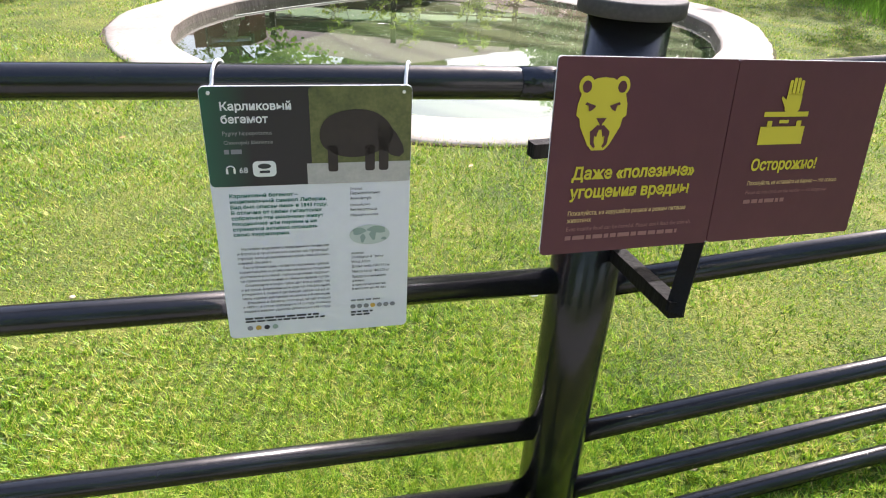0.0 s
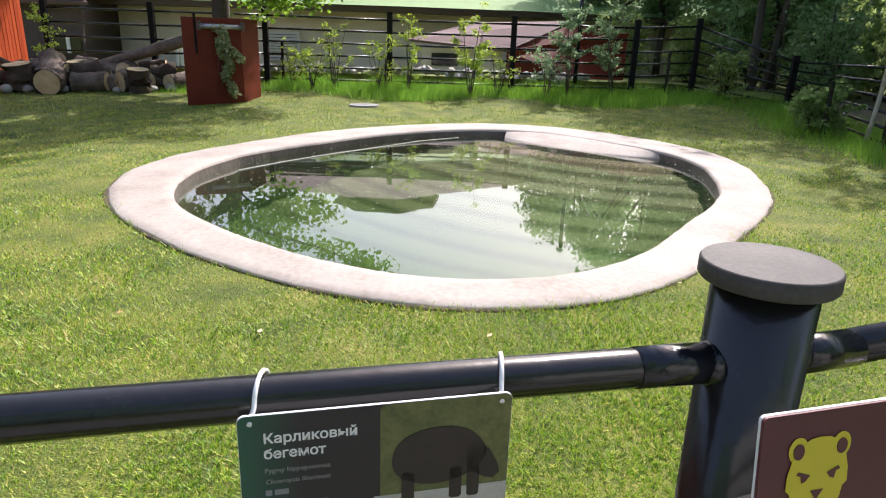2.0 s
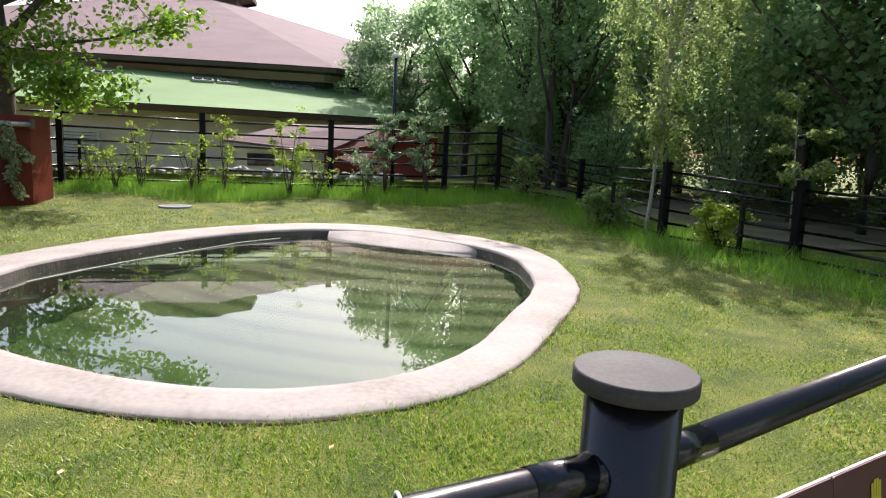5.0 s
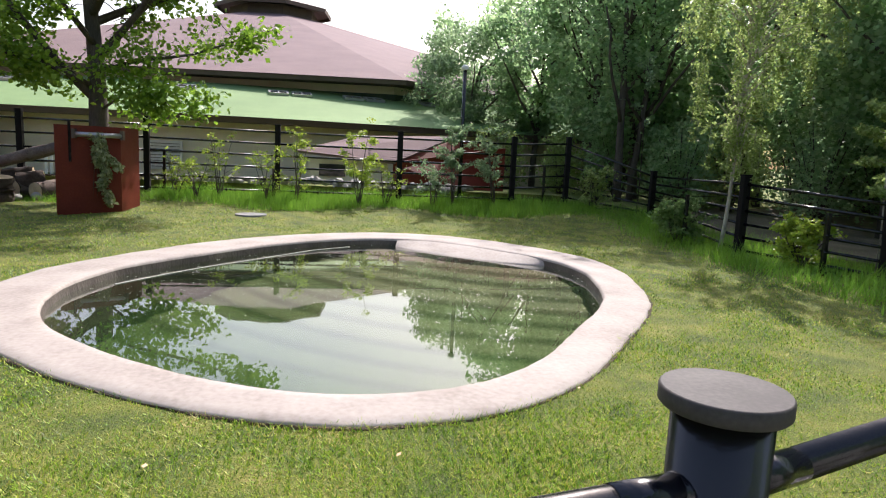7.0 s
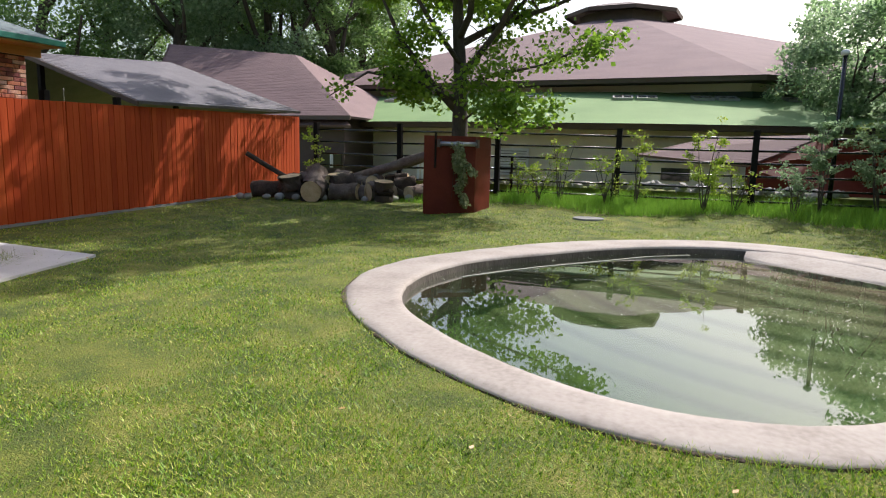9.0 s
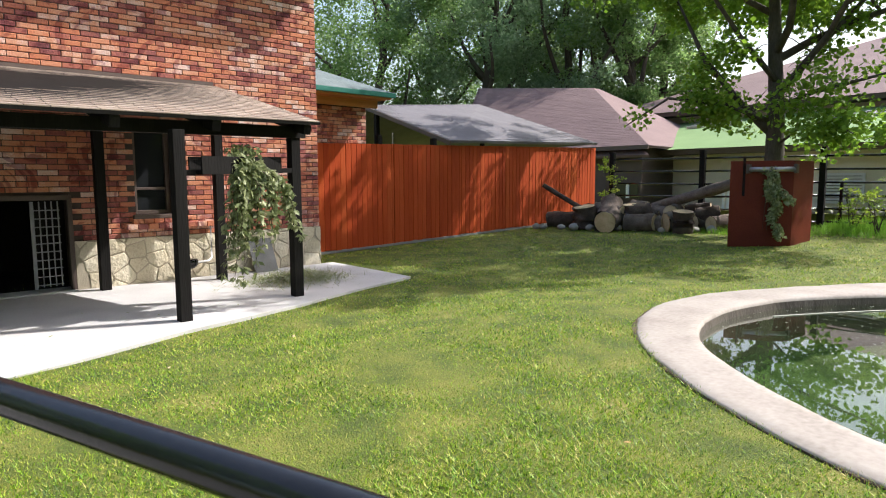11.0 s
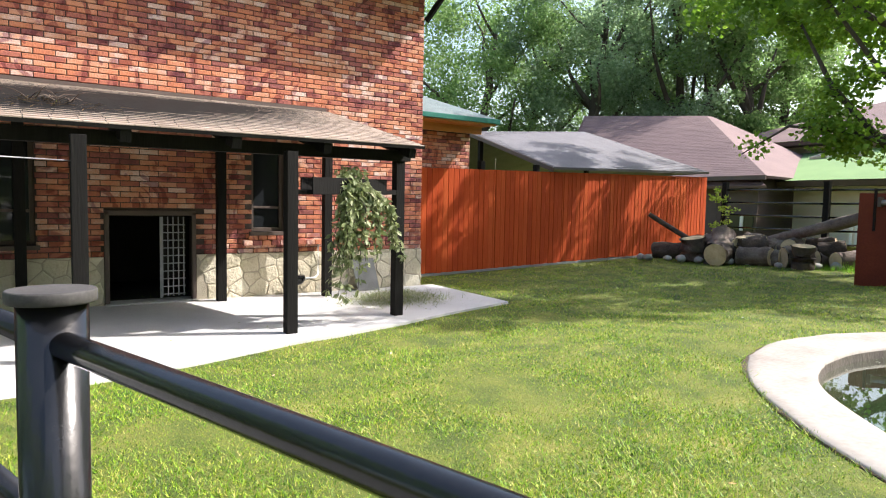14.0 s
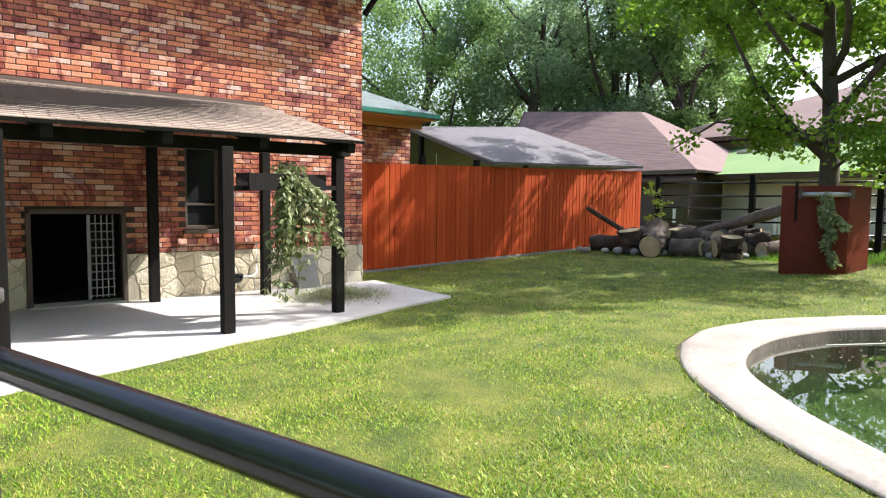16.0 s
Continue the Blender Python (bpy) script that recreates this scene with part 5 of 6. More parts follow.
for x, y, h, r, sd, w in ((11.6, 9.6, 11, 3.6, 91, 0.26), (8.3, 18.9, 9, 2.2, 92, 0.14), (9.0, 19.6, 9, 2.2, 93, 0.12)):
    backdrop_tree("tree", x, y, h, r, "dark_leaf", 7000 if w > 0.2 else 3500, 0.125, sd, "tall tree with a bare trunk beyond the side fence", low=0.42, trunk=w)

# bare trodden earth under the trees beyond the side fence
M["earth"] = material("bare_earth", [(0.05, 0.055, 0.022), (0.13, 0.105, 0.06), (0.26, 0.20, 0.14)], 0.9, 30, 0.95, bump=0.8, bump_scale=25)
bm = bmesh.new()
bed = [(9.4, 9.6), (12.0, 9.2), (17.0, 9.5), (18.0, 13.0), (15.0, 18.0), (10.5, 17.2), (8.7, 16.0), (7.9, 12.5), (7.9, 10.8)]
bm.faces.new([bm.verts.new((x, y, float(ground_z(x, y)) + 0.035)) for x, y in bed])
bmesh.ops.triangulate(bm, faces=bm.faces[:])
bmesh.ops.subdivide_edges(bm, edges=bm.edges[:], cuts=5, use_grid_fill=True)
for v in bm.verts:
    v.co.z = float(ground_z(v.co.x, v.co.y)) + 0.03 + 0.04 * noise.noise(v.co * 1.1)
tagged(part("bare_earth", bm, M["earth"], smooth=True), "bare brown earth and leaf litter under the trees", "soil", kind="structure")

# unseen trees behind the railing, added to darken reflections; paving added with them
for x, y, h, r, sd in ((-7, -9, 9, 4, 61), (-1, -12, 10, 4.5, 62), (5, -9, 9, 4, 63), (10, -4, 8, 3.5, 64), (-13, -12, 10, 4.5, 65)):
    backdrop_tree("tree", x, y, h, r, "dark_leaf", 3500, 0.34, sd, "unseen leafy tree added behind the railing to darken reflections", low=0.08)
path_ = part("unseen_paving", boxed((-5.0, -4.0, 0.006), (5.5, -0.2, 0.03)), M["path"])
tagged(path_, "unseen grey paving added along the railing", "pavement", kind="structure")

# ---- manhole ----
bm = bmesh.new()
bmesh.ops.create_cone(bm, cap_ends=True, segments=32, radius1=0.33, radius2=0.32, depth=0.06)
bmesh.ops.translate(bm, verts=bm.verts, vec=(-1.79, 14.25, float(ground_z(-1.79, 14.25)) - 0.008))
tagged(part("manhole_cover", bm, M["manhole"]), "round grey concrete manhole lid in the grass", "manhole")


# ---- rubble edge, small shed, lamp post and far tower beyond the fence ----
def far_things():
    w = thing("rubble_wall", (-1.5, 17.7, 0.5), "low edge of pale rubble stones behind the fence", "stone wall", kind="structure")
    part("bank", boxed((-8, 17.3, 0.1), (6, 18.3, 0.56)), M["lawn"], w)
    rnd = random.Random(9)
    bm0 = []
    for k in range(4):
        bm = bmesh.new()
        bmesh.ops.create_icosphere(bm, subdivisions=1, radius=0.11)
        for v in bm.verts:
            v.co *= 1 + 0.3 * rnd.uniform(-1, 1)
            v.co.z *= 0.75
        bm0.append(finish("stone", bm, M["pebble"]))
    for k in range(95):
        ob = new("stone", bm0[k % 4])
        ob.matrix_world = pose(-6.4 + 0.105 * k + rnd.uniform(-0.05, 0.05), 17.45 + rnd.uniform(-0.1, 0.12), 0.60 + rnd.uniform(-0.05, 0.10), rnd.uniform(0, 40), 0, rnd.uniform(0, 360))
        s = rnd.uniform(0.75, 1.35)
        ob.scale = (s * 1.2, s, s)
        hang(ob, w)
    s = thing("low_shed", (1.5, 21.5, 0.2), "low shed with a brown shingle roof beyond the fence", "shed", kind="structure")
    a, b, c, d = (-1.37, 20.3, 1.44), (1.64, 20.3, 1.21), (3.85, 22.5, 2.15), (0.65, 22.5, 2.02)
    part("roof", sheet(bmesh.new(), (a, b, c, d), 0.06), M["roof_mauve"], s)
    sh = part("shingles", shingle_rows(bmesh.new(), a, b, c, d, 0.2, 0.4, 0.01, 12), M["roof_mauve"], s)
    sh["kind"] = "stuff"
    part("front_wall", boxed((-0.95, 20.7, 0), (1.48, 20.8, 1.2)), M["cream"], s)
    part("window", boxed((-0.65, 20.66, 0.70), (0.15, 20.69, 1.07)), M["pane"], s)
    bm = bmesh.new()
    vs = [bm.verts.new(q) for q in ((1.6, 20.4, 0.0), (5.25, 20.9, 0.0), (5.25, 20.9, 1.77), (3.85, 22.4, 2.09), (1.6, 20.4, 1.17))]
    bm.faces.new((vs[0], vs[1], vs[2], vs[3], vs[4]))
    bm2 = sheet(bm, ((1.6, 20.38, 1.22), (5.25, 20.9, 1.82), (5.25, 20.95, 1.62), (1.6, 20.43, 1.02)), 0.03)
    part("gable", bm2, M["corten"], s, "dark red boarded gable")
    lp = thing("lamp_post", (3.12, 17.0, 0.36), "thin dark lamp post with a small pale head", "street lamp")
    part("pole", tube(bmesh.new(), [(3.12, 17.0, 0.2), (3.12, 17.0, 3.68)], [0.055, 0.045], 10), M["black"], lp)
    part("head", tube(bmesh.new(), [(3.12, 17.0, 3.66), (3.12, 17.0, 3.70), (3.10, 17.0, 3.78), (3.10, 17.0, 3.81)], [0.045, 0.095, 0.085, 0.03], 12), M["white"], lp)
    tw = thing("tower_block", (40, 150, 0), "pale distant high-rise block above the trees", "building", kind="structure")
    part("wall", boxed((37.2, 148, 0), (41.6, 154, 32.5)), M["cream"], tw)
    part("lift_house", boxed((38.2, 149, 32.5), (40.4, 153, 35)), M["cream"], tw)
    for k in range(5):
        part("window", boxed((38.0, 147.93, 21.5 + 2.8 * k), (40.8, 147.98, 22.9 + 2.8 * k)), M["pane"], tw)
    # louvred and plain windows of the round house
    lv = tagged(new("window_3"), "white louvred window in the cream wall", "window", kind="structure")
    cx, cy = -6.4, 25.3
    part("window_frame", boxed((cx - 0.64, cy - 0.02, 0.52), (cx + 0.64, cy + 0.1, 1.56), 0.01), M["white"], lv)
    for k in range(9):
        part("slat", bar(bmesh.new(), (cx - 0.57, cy - 0.04, 0.62 + 0.104 * k), (cx + 0.57, cy - 0.04, 0.62 + 0.104 * k), 0.05, 0.02), M["cap"], lv)
    w4 = tagged(new("window_4"), "small dark window with a white mullion", "window", kind="structure")
    part("pane", boxed((-13.9, 23.15, 0.63), (-12.8, 23.2, 1.21)), M["pane"], w4)
    part("mullion", boxed((-13.28, 23.10, 0.63), (-13.16, 23.15, 1.21)), M["white"], w4)
    part("window_frame", boxed((-14.0, 23.2, 0.55), (-12.7, 23.3, 1.29)), M["dark_brown"], w4)
    gt = thing("white_gate", (-8.6, 22.9, 0.2), "white slatted gate by the cream wall", "gate")
    for k in range(9):
        part("slat", boxed((-9.3 + 0.16 * k, 22.6, 0.0), (-9.22 + 0.16 * k, 22.63, 1.09)), M["white"], gt)
    part("top_rail", boxed((-9.35, 22.63, 0.94), (-7.9, 22.67, 1.01)), M["white"], gt)


far_things()


# ---- trough and cut branches under the canopy ----
def feeding_corner():
    t = thing("feed_trough", (-7.15, 3.96, 1.48), "black metal feed trough slung between the canopy posts", "trough")
    part("bar", bar(bmesh.new(), (-6.93, 3.14, 1.50), (-7.36, 4.85, 1.54), 0.05, 0.06), M["black_wood"], t)
    bm = bmesh.new()
    a, b = Vector((-6.97, 3.36, 1.50)), Vector((-7.30, 4.53, 1.52))
    bar(bm, a, b, 0.22, 0.03)
    bar(bm, a + Vector((0.10, 0.03, 0.08)), b + Vector((0.10, 0.03, 0.08)), 0.02, 0.2)
    bar(bm, a + Vector((-0.10, -0.03, 0.08)), b + Vector((-0.10, -0.03, 0.08)), 0.02, 0.2)
    part("tray", bm, M["black_wood"], t)
    h = thing("hanging_branches", (-7.1, 4.1, 0.88), "bunch of leafy cut branches hung from the trough", "branches")
    rnd = random.Random(21)
    bm, cl = bmesh.new(), []
    for k in range(26):
        u = rnd.random()
        top_ = Vector((-7.08 - 0.03 * u, 3.86 + 0.14 * u, 1.62 + 0.12 * rnd.random()))
        fan = rnd.uniform(-0.22, 0.30) if k % 5 < 3 else rnd.uniform(0.6, 1.05)
        ln = rnd.uniform(0.8, 1.42) if fan < 0.35 else rnd.uniform(0.75, 0.95)
        low = top_ + Vector((rnd.uniform(-0.1, 0.25), fan * 0.75 - 0.08, -ln))
        mid = top_.lerp(low, 0.5) + Vector((0.08, 0.05 + 0.12 * fan, 0.12))
        tube(bm, [top_, mid, low], [0.010, 0.007, 0.003], 5)
        for v in np.linspace(0.08, 1.0, 11):
            p = top_.lerp(mid, v * 2) if v < 0.5 else mid.lerp(low, v * 2 - 1)
            cl.append((*p, 0.075 * (1.15 - 0.6 * v)))
    for k in range(6):
        cl.append((-7.1, 3.86 + 0.05 * k, 1.73 + 0.06 * rnd.random(), 0.09))
    part("twig", bm, M["bark"], h)["kind"] = "stuff"
    leaves("leaves", cl, 5200, 0.045, M["dry_leaf"], h, 22, droop=1.2, long=1.9)
    hay = thing("hay_heap", (-8.55, 5.5, SLAB_Z), "small heap of cut grass on the concrete", "hay")
    rng = np.random.default_rng(5)
    n = 2600
    p = np.stack([-8.55 + 0.3 * rng.normal(size=n), 5.5 + 0.42 * rng.normal(size=n), np.zeros(n)], axis=1)
    r = ((p[:, 0] + 8.55) / 0.5) ** 2 + ((p[:, 1] - 5.5) / 0.7) ** 2
    p[:, 2] = SLAB_Z + 0.005 + 0.16 * np.exp(-r) * rng.random(n)
    d = rng.normal(size=(n, 3)) * (1, 1, 0.35)
    d /= np.linalg.norm(d, axis=1)[:, None]
    sd = np.cross(d, (0, 0, 1)) * 0.006
    hay_ob = new("hay", fast_mesh("hay", np.stack([p - sd, p + sd, p + d * 0.16], axis=1), 3, M["dry_leaf"]))
    hay_ob["kind"] = "stuff"
    hang(hay_ob, hay)
    # drinking bowl on its pipe, pale sheet against the wall
    bowl = thing("drinking_bowl", (WX + 0.2, 4.4, 0.1), "dark round drinking bowl on a white pipe", "drinker")
    part("pipe", tube(bmesh.new(), [(WX + 0.08, 4.82, 0.72), (WX + 0.08, 4.82, 0.18), (WX + 0.10, 4.76, 0.13), (WX + 0.2, 4.50, 0.13)], [0.018] * 4, 8), M["white"], bowl)
    bm = bmesh.new()
    bmesh.ops.create_uvsphere(bm, u_segments=20, v_segments=12, radius=0.11)
    for v in bm.verts:
        v.co = Vector((v.co.x, v.co.y, min(v.co.z, 0.05)))
    bmesh.ops.translate(bm, verts=bm.verts, vec=(WX + 0.24, 4.41, 0.15))
    part("bowl", bm, M["black"], bowl, smooth=True)
    sheet_ = thing("metal_sheet", (WX + 0.12, 5.7, 0.1), "pale grey metal sheet leaning on the plinth", "sheet metal")
    part("plate", sheet(bmesh.new(), ((WX + 0.28, 5.48, SLAB_Z + 0.005), (WX + 0.28, 5.9, SLAB_Z + 0.005), (WX + 0.06, 5.88, 0.42), (WX + 0.06, 5.45, 0.42)), 0.012), M["manhole"], sheet_)
    nest = thing("dry_twigs", (-7.5, 0.65, 2.42), "dry twigs and straw lying on the shingles", "twigs")
    bm = bmesh.new()
    for k in range(16):
        a = rnd.uniform(0, 6.28)
        q = Vector((-7.75 + rnd.uniform(-0.1, 0.1), 0.85 + rnd.uniform(-0.2, 0.2), 2.39))
        e = q + Vector((math.cos(a) * 0.25, math.sin(a) * 0.25, 0.03 + 0.12 * rnd.random()))
        tube(bm, [q, q.lerp(e, 0.5) + Vector((0, 0, 0.03)), e], [0.006, 0.005, 0.002], 5)
    part("twig", bm, M["log_bark"], nest)["kind"] = "stuff"
    st = rng.normal(size=(160, 3)) * (0.25, 0.35, 0.0) + (-7.6, 0.7, 0)
    st[:, 2] = 2.075 + (-6.58 - st[:, 0]) * 0.237 + 0.045
    d = rng.normal(size=(160, 3)) * (1, 1, 0.1)
    sd = np.cross(d, (0, 0, 1)) * 0.005
    ob = new("straw", fast_mesh("straw", np.stack([st - sd, st + sd, st + d * 0.08], axis=1), 3, M["log_end"]))
    ob["kind"] = "stuff"
    hang(ob, nest)
    wire = thing("overhead_wire", (-6.5, 0.4, 1.86), "thin white wire strung along the canopy", "wire")
    part("strand", tube(bmesh.new(), [(-6.3, -2.1, 1.76), (-6.55, 0.95, 1.72)], [0.006, 0.006], 6), M["steel"], wire)


feeding_corner()


# ---- signs on the near fence ----
class Board:
    """A flat board in space: u to the right, v down, both in metres from its upper left corner."""

    def __init__(self, origin, right, below):
        self.o = Vector(origin)
        self.u = (Vector(right) - self.o).normalized()
        down = Vector(below) - self.o
        self.v = (down - self.u * down.dot(self.u)).normalized()
        self.n = self.v.cross(self.u).normalized()
        self.ku = self.kv = 1.0
        if self.n.y > 0:
            self.n = -self.n

    def at(self, u, v, lift=0.0):
        return self.o + self.u * (u * self.ku) + self.v * (v * self.kv) + self.n * lift

    def plate(self, bm, outline, lift, thick):
        front = [bm.verts.new(self.at(u, v, lift)) for u, v in outline]
        back = [bm.verts.new(self.at(u, v, lift - thick)) for u, v in outline]
        bm.faces.new(front), bm.faces.new(back[::-1])
        for i in range(len(front)):
            j = (i + 1) % len(front)
            bm.faces.new((front[i], back[i], back[j], front[j]))
        return bm

    def rect(self, u0, v0, u1, v1, lift, thick, r=0.0):
        pts = []
        for cu, cv, a0 in ((u1 - r, v0 + r, -90), (u1 - r, v1 - r, 0), (u0 + r, v1 - r, 90), (u0 + r, v0 + r, 180)):
            for k in range(6 if r else 1):
                a = radians(a0 + 18 * k)
                pts.append((cu + r * math.cos(a), cv + r * math.sin(a)))
        return self.plate(bmesh.new(), pts, lift, thick)

    def text(self, words, u, v, size, mat, parent, lift=0.0012, bold=0.0, slant=0.0, width=None):
        cu = bpy.data.curves.new("text", "FONT")
        cu.body, cu.size, cu.offset, cu.shear, cu.resolution_u = words, size, bold, slant, 2
        ob = new("text", cu)
        me = bpy.data.meshes.new_from_object(ob)
        bpy.data.objects.remove(ob)
        xs = [q.co.x for q in me.vertices]
        stretch = width / max(1e-6, max(xs)) if width and xs else 1.0
        for q in me.vertices:
            q.co = self.at(u + q.co.x * stretch, v - q.co.y, lift)
        me.materials.clear()
        me.materials.append(mat)
        line = new("text_line", me)
        return hang(line, parent)


def bars(b, parent, mat, u0, v0, count, pitch, high, widths, lift=0.0012, seed=1):
    rnd = random.Random(seed)
    for k in range(count):
        u = u0
        end = u0 + widths[k % len(widths)]
        while u < end - 0.003:
            w = min(rnd.uniform(0.005, 0.016), end - u)
            part("print_bar", b.rect(u, v0 + k * pitch, u + w, v0 + k * pitch + high, lift, 0.0003), mat, parent)
            u += w + 0.0025


def blob(b, cu, cv, ru, rv, lift, wob=0.0, seed=0, n=36):
    return b.plate(bmesh.new(), [(cu + ru * math.cos(a) * (1 + wob * math.sin(3 * a + seed)), cv + rv * math.sin(a) * (1 + wob * math.cos(2 * a + seed))) for a in (2 * math.pi * k / n for k in range(n))], lift, 0.0004)


def info_sign():
    b = Board((0.042, 0.686, 1.127), (0.314, 0.757, 1.126), (0.026, 0.680, 0.715))
    W, H = 0.285, 0.432
    b.kv = 0.408 / 0.432
    s = thing("info_board", tuple(b.at(W / 2, H)), "white and dark printed information board tied to the rail", "sign")
    part("board", b.rect(0, 0, W, H, 0, 0.003, 0.008), M["board_white"], s)
    part("header", b.rect(0.0005, 0.0005, W - 0.0005, 0.152, 0.0006, 0.0004, 0.008), M["header"], s, "dark header fading to green")
    part("photo", b.rect(0.142, 0.001, W - 0.001, 0.1515, 0.0010, 0.0003, 0.006), M["photo_green"], s, "printed picture on the board")
    part("picture_ground", b.rect(0.135, 0.118, W - 0.001, 0.1515, 0.0014, 0.0003), M["photo_grey"], s)
    # picture content as plain dark rounded shapes
    part("picture_shape", blob(b, 0.205, 0.072, 0.052, 0.038, 0.0018, 0.03, 1), M["photo_brown"], s)
    part("picture_shape", b.plate(bmesh.new(), [(0.235, 0.052), (0.252, 0.060), (0.263, 0.072), (0.272, 0.090), (0.275, 0.103), (0.268, 0.111), (0.257, 0.108), (0.247, 0.101), (0.238, 0.098)], 0.0018, 0.0004), M["photo_brown"], s)
    for u in (0.165, 0.218, 0.238):
        part("picture_shape", b.rect(u, 0.09, u + 0.014, 0.132, 0.0018, 0.0003, 0.004), M["photo_brown"], s)
    b.text("Карликовый", 0.024, 0.034, 0.0165, M["ink_white"], s, bold=0.0004, width=0.094)
    b.text("бегемот", 0.024, 0.053, 0.0165, M["ink_white"], s, bold=0.0004, width=0.062)
    b.text("Pygmy hippopotamus", 0.024, 0.071, 0.0085, M["ink_grey_light"], s, width=0.066)
    b.text("Choeropsis liberiensis", 0.024, 0.085, 0.0085, M["ink_grey_light"], s, slant=0.2, width=0.066)
    bars(b, s, M["ink_grey"], 0.024, 0.093, 1, 0.01, 0.007, (0.026,))
    b.text("68", 0.041, 0.130, 0.0125, M["ink_white"], s)
    ring = []
    for k in range(13):
        a = math.pi + math.pi * k / 12
        ring.append(b.at(0.030 + 0.0055 * math.cos(a), 0.124 + 0.0055 * math.sin(a), 0.0014))
    part("headset_icon", tube(bmesh.new(), ring, [0.0009] * 13, 5), M["ink_white"], s)
    for u in (0.0235, 0.0335):
        part("headset_icon", b.rect(u, 0.123, u + 0.003, 0.131, 0.0014, 0.0004, 0.001), M["ink_white"], s)
    part("badge", b.rect(0.060, 0.112, 0.092, 0.137, 0.0012, 0.0003, 0.007), M["ink_white"], s)
    part("badge_shape", blob(b, 0.076, 0.120, 0.009, 0.004, 0.0017), M["ink"], s)
    part("badge_shape", b.rect(0.069, 0.127, 0.083, 0.131, 0.0017, 0.0003), M["ink"], s)
    for k, line in enumerate(("Карликовый бегемот –", "национальный символ Либерии.", "Вид был описан лишь в 1843 году.", "В отличие от своих гигантских", "собратьев эти «малыши» живут", "поодиночке или парами и не", "стремятся активно охранять", "свою территорию.")):
        b.text(line, 0.023, 0.170 + 0.0095 * k, 0.0083, M["ink_green"], s, bold=0.00018, width=(0.097, 0.138, 0.139, 0.130, 0.132, 0.122, 0.123, 0.082)[k])
    body = ("    Населяет водоёмы с медленным течением", "и болота в тропических лесах, но проводит", "гораздо больше времени на суше, чем обыкно-", "венный бегемот.", "    Растительнояден, питается листьями, травой,", "корневищами и упавшими на землю плодами", "цветковых растений, папоротниками. Кормит-", "ся преимущественно в тёмное время суток.",
            "    Спаривание и роды проходят как в воде, так", "и на суше. Беременность длится 190-210 дней,", "рождается 1, редко 2 детёныша, весом 4,5-6,2 кг.", "Мать кормит детёныша молоком 6-8 месяцев.", "    Впервые в Европу этот вид попал только", "в 1873 г., а затем повторно в 1911 году. Размно-", "жение в неволе удалось добиться в 1931 году.")
    for k, line in enumerate(body):
        b.text(line, 0.025, 0.262 + 0.0085 * k, 0.0068, M["ink"], s, width=0.05 if k == 3 else 0.136)
    right = ((0.160, "Отряд", 0.0055, 0.018), (0.168, "Парнокопытные", 0.007, 0.045), (0.177, "Artiodactyla", 0.007, 0.032), (0.188, "Семейство", 0.0055, 0.03), (0.197, "Бегемотовые", 0.007, 0.04), (0.206, "Hippopotamidae", 0.007, 0.042),
             (0.276, "Ареал", 0.0055, 0.02), (0.284, "Западная Африка", 0.007, 0.05), (0.293, "West Africa", 0.007, 0.03), (0.302, "Длина тела: 150-177 см", 0.007, 0.06), (0.312, "Масса тела: 180-273 кг", 0.007, 0.06), (0.322, "Продолжительность", 0.007, 0.055), (0.330, "жизни:", 0.007, 0.02), (0.338, "в природе неизвестна,", 0.0065, 0.055), (0.346, "в неволе: до 40 лет", 0.0065, 0.055))
    for v, line, size, wd in right:
        b.text(line, 0.195, v + 0.004, size, M["ink"], s, width=wd)
    part("map_shape", blob(b, 0.224, 0.245, 0.031, 0.018, 0.0010), M["map_pale"], s)
    for cu, cv, ru, rv in ((0.207, 0.238, 0.010, 0.006), (0.213, 0.251, 0.004, 0.007), (0.229, 0.246, 0.005, 0.008), (0.236, 0.236, 0.014, 0.006), (0.246, 0.253, 0.004, 0.003)):
        part("map_shape", blob(b, cu, cv, ru, rv, 0.0014, 0.2, cu * 100), M["map_dark"], s)
    for k in range(7):
        part("status_dot", blob(b, 0.196 + 0.0108 * k, 0.384, 0.0042, 0.0042, 0.0012), M["status_yellow"] if k == 3 else M["ink_grey"], s)
    bars(b, s, M["ink_grey"], 0.193, 0.370, 1, 0.008, 0.003, (0.05,), seed=3)
    bars(b, s, M["ink"], 0.193, 0.394, 2, 0.006, 0.003, (0.035, 0.03), seed=4)
    bars(b, s, M["ink"], 0.026, 0.392, 2, 0.006, 0.0032, (0.115, 0.125), seed=5)
    for k in range(4):
        part("logo_shape", blob(b, 0.032 + 0.013 * k, 0.413, 0.0045, 0.0045, 0.0012), (M["ink_grey"], M["status_yellow"], M["ink"], M["map_dark"])[k], s)
    # plastic ties over the rail
    for u in (0.012, W - 0.012):
        hole = b.at(u, 0.010, 0.002)
        rc = Vector((hole.x, POST_L.y + (POST_R.y - POST_L.y) * (hole.x - POST_L.x) / (POST_R.x - POST_L.x), top_rail_z((hole.x - POST_L.x) / (POST_R.x - POST_L.x))))
        out = (Vector((hole.x, hole.y, 0)) - Vector((rc.x, rc.y, 0))).normalized()
        pts = [hole] + [rc + out * (0.0285 * math.cos(a)) + Vector((0, 0, 0.0285 * math.sin(a))) for a in (radians(g_) for g_ in range(10, 271, 20))] + [hole - b.n * 0.006]
        t = thing("cable_tie", tuple(rc), "white plastic cable tie round the rail", "cable tie", "cable ties")
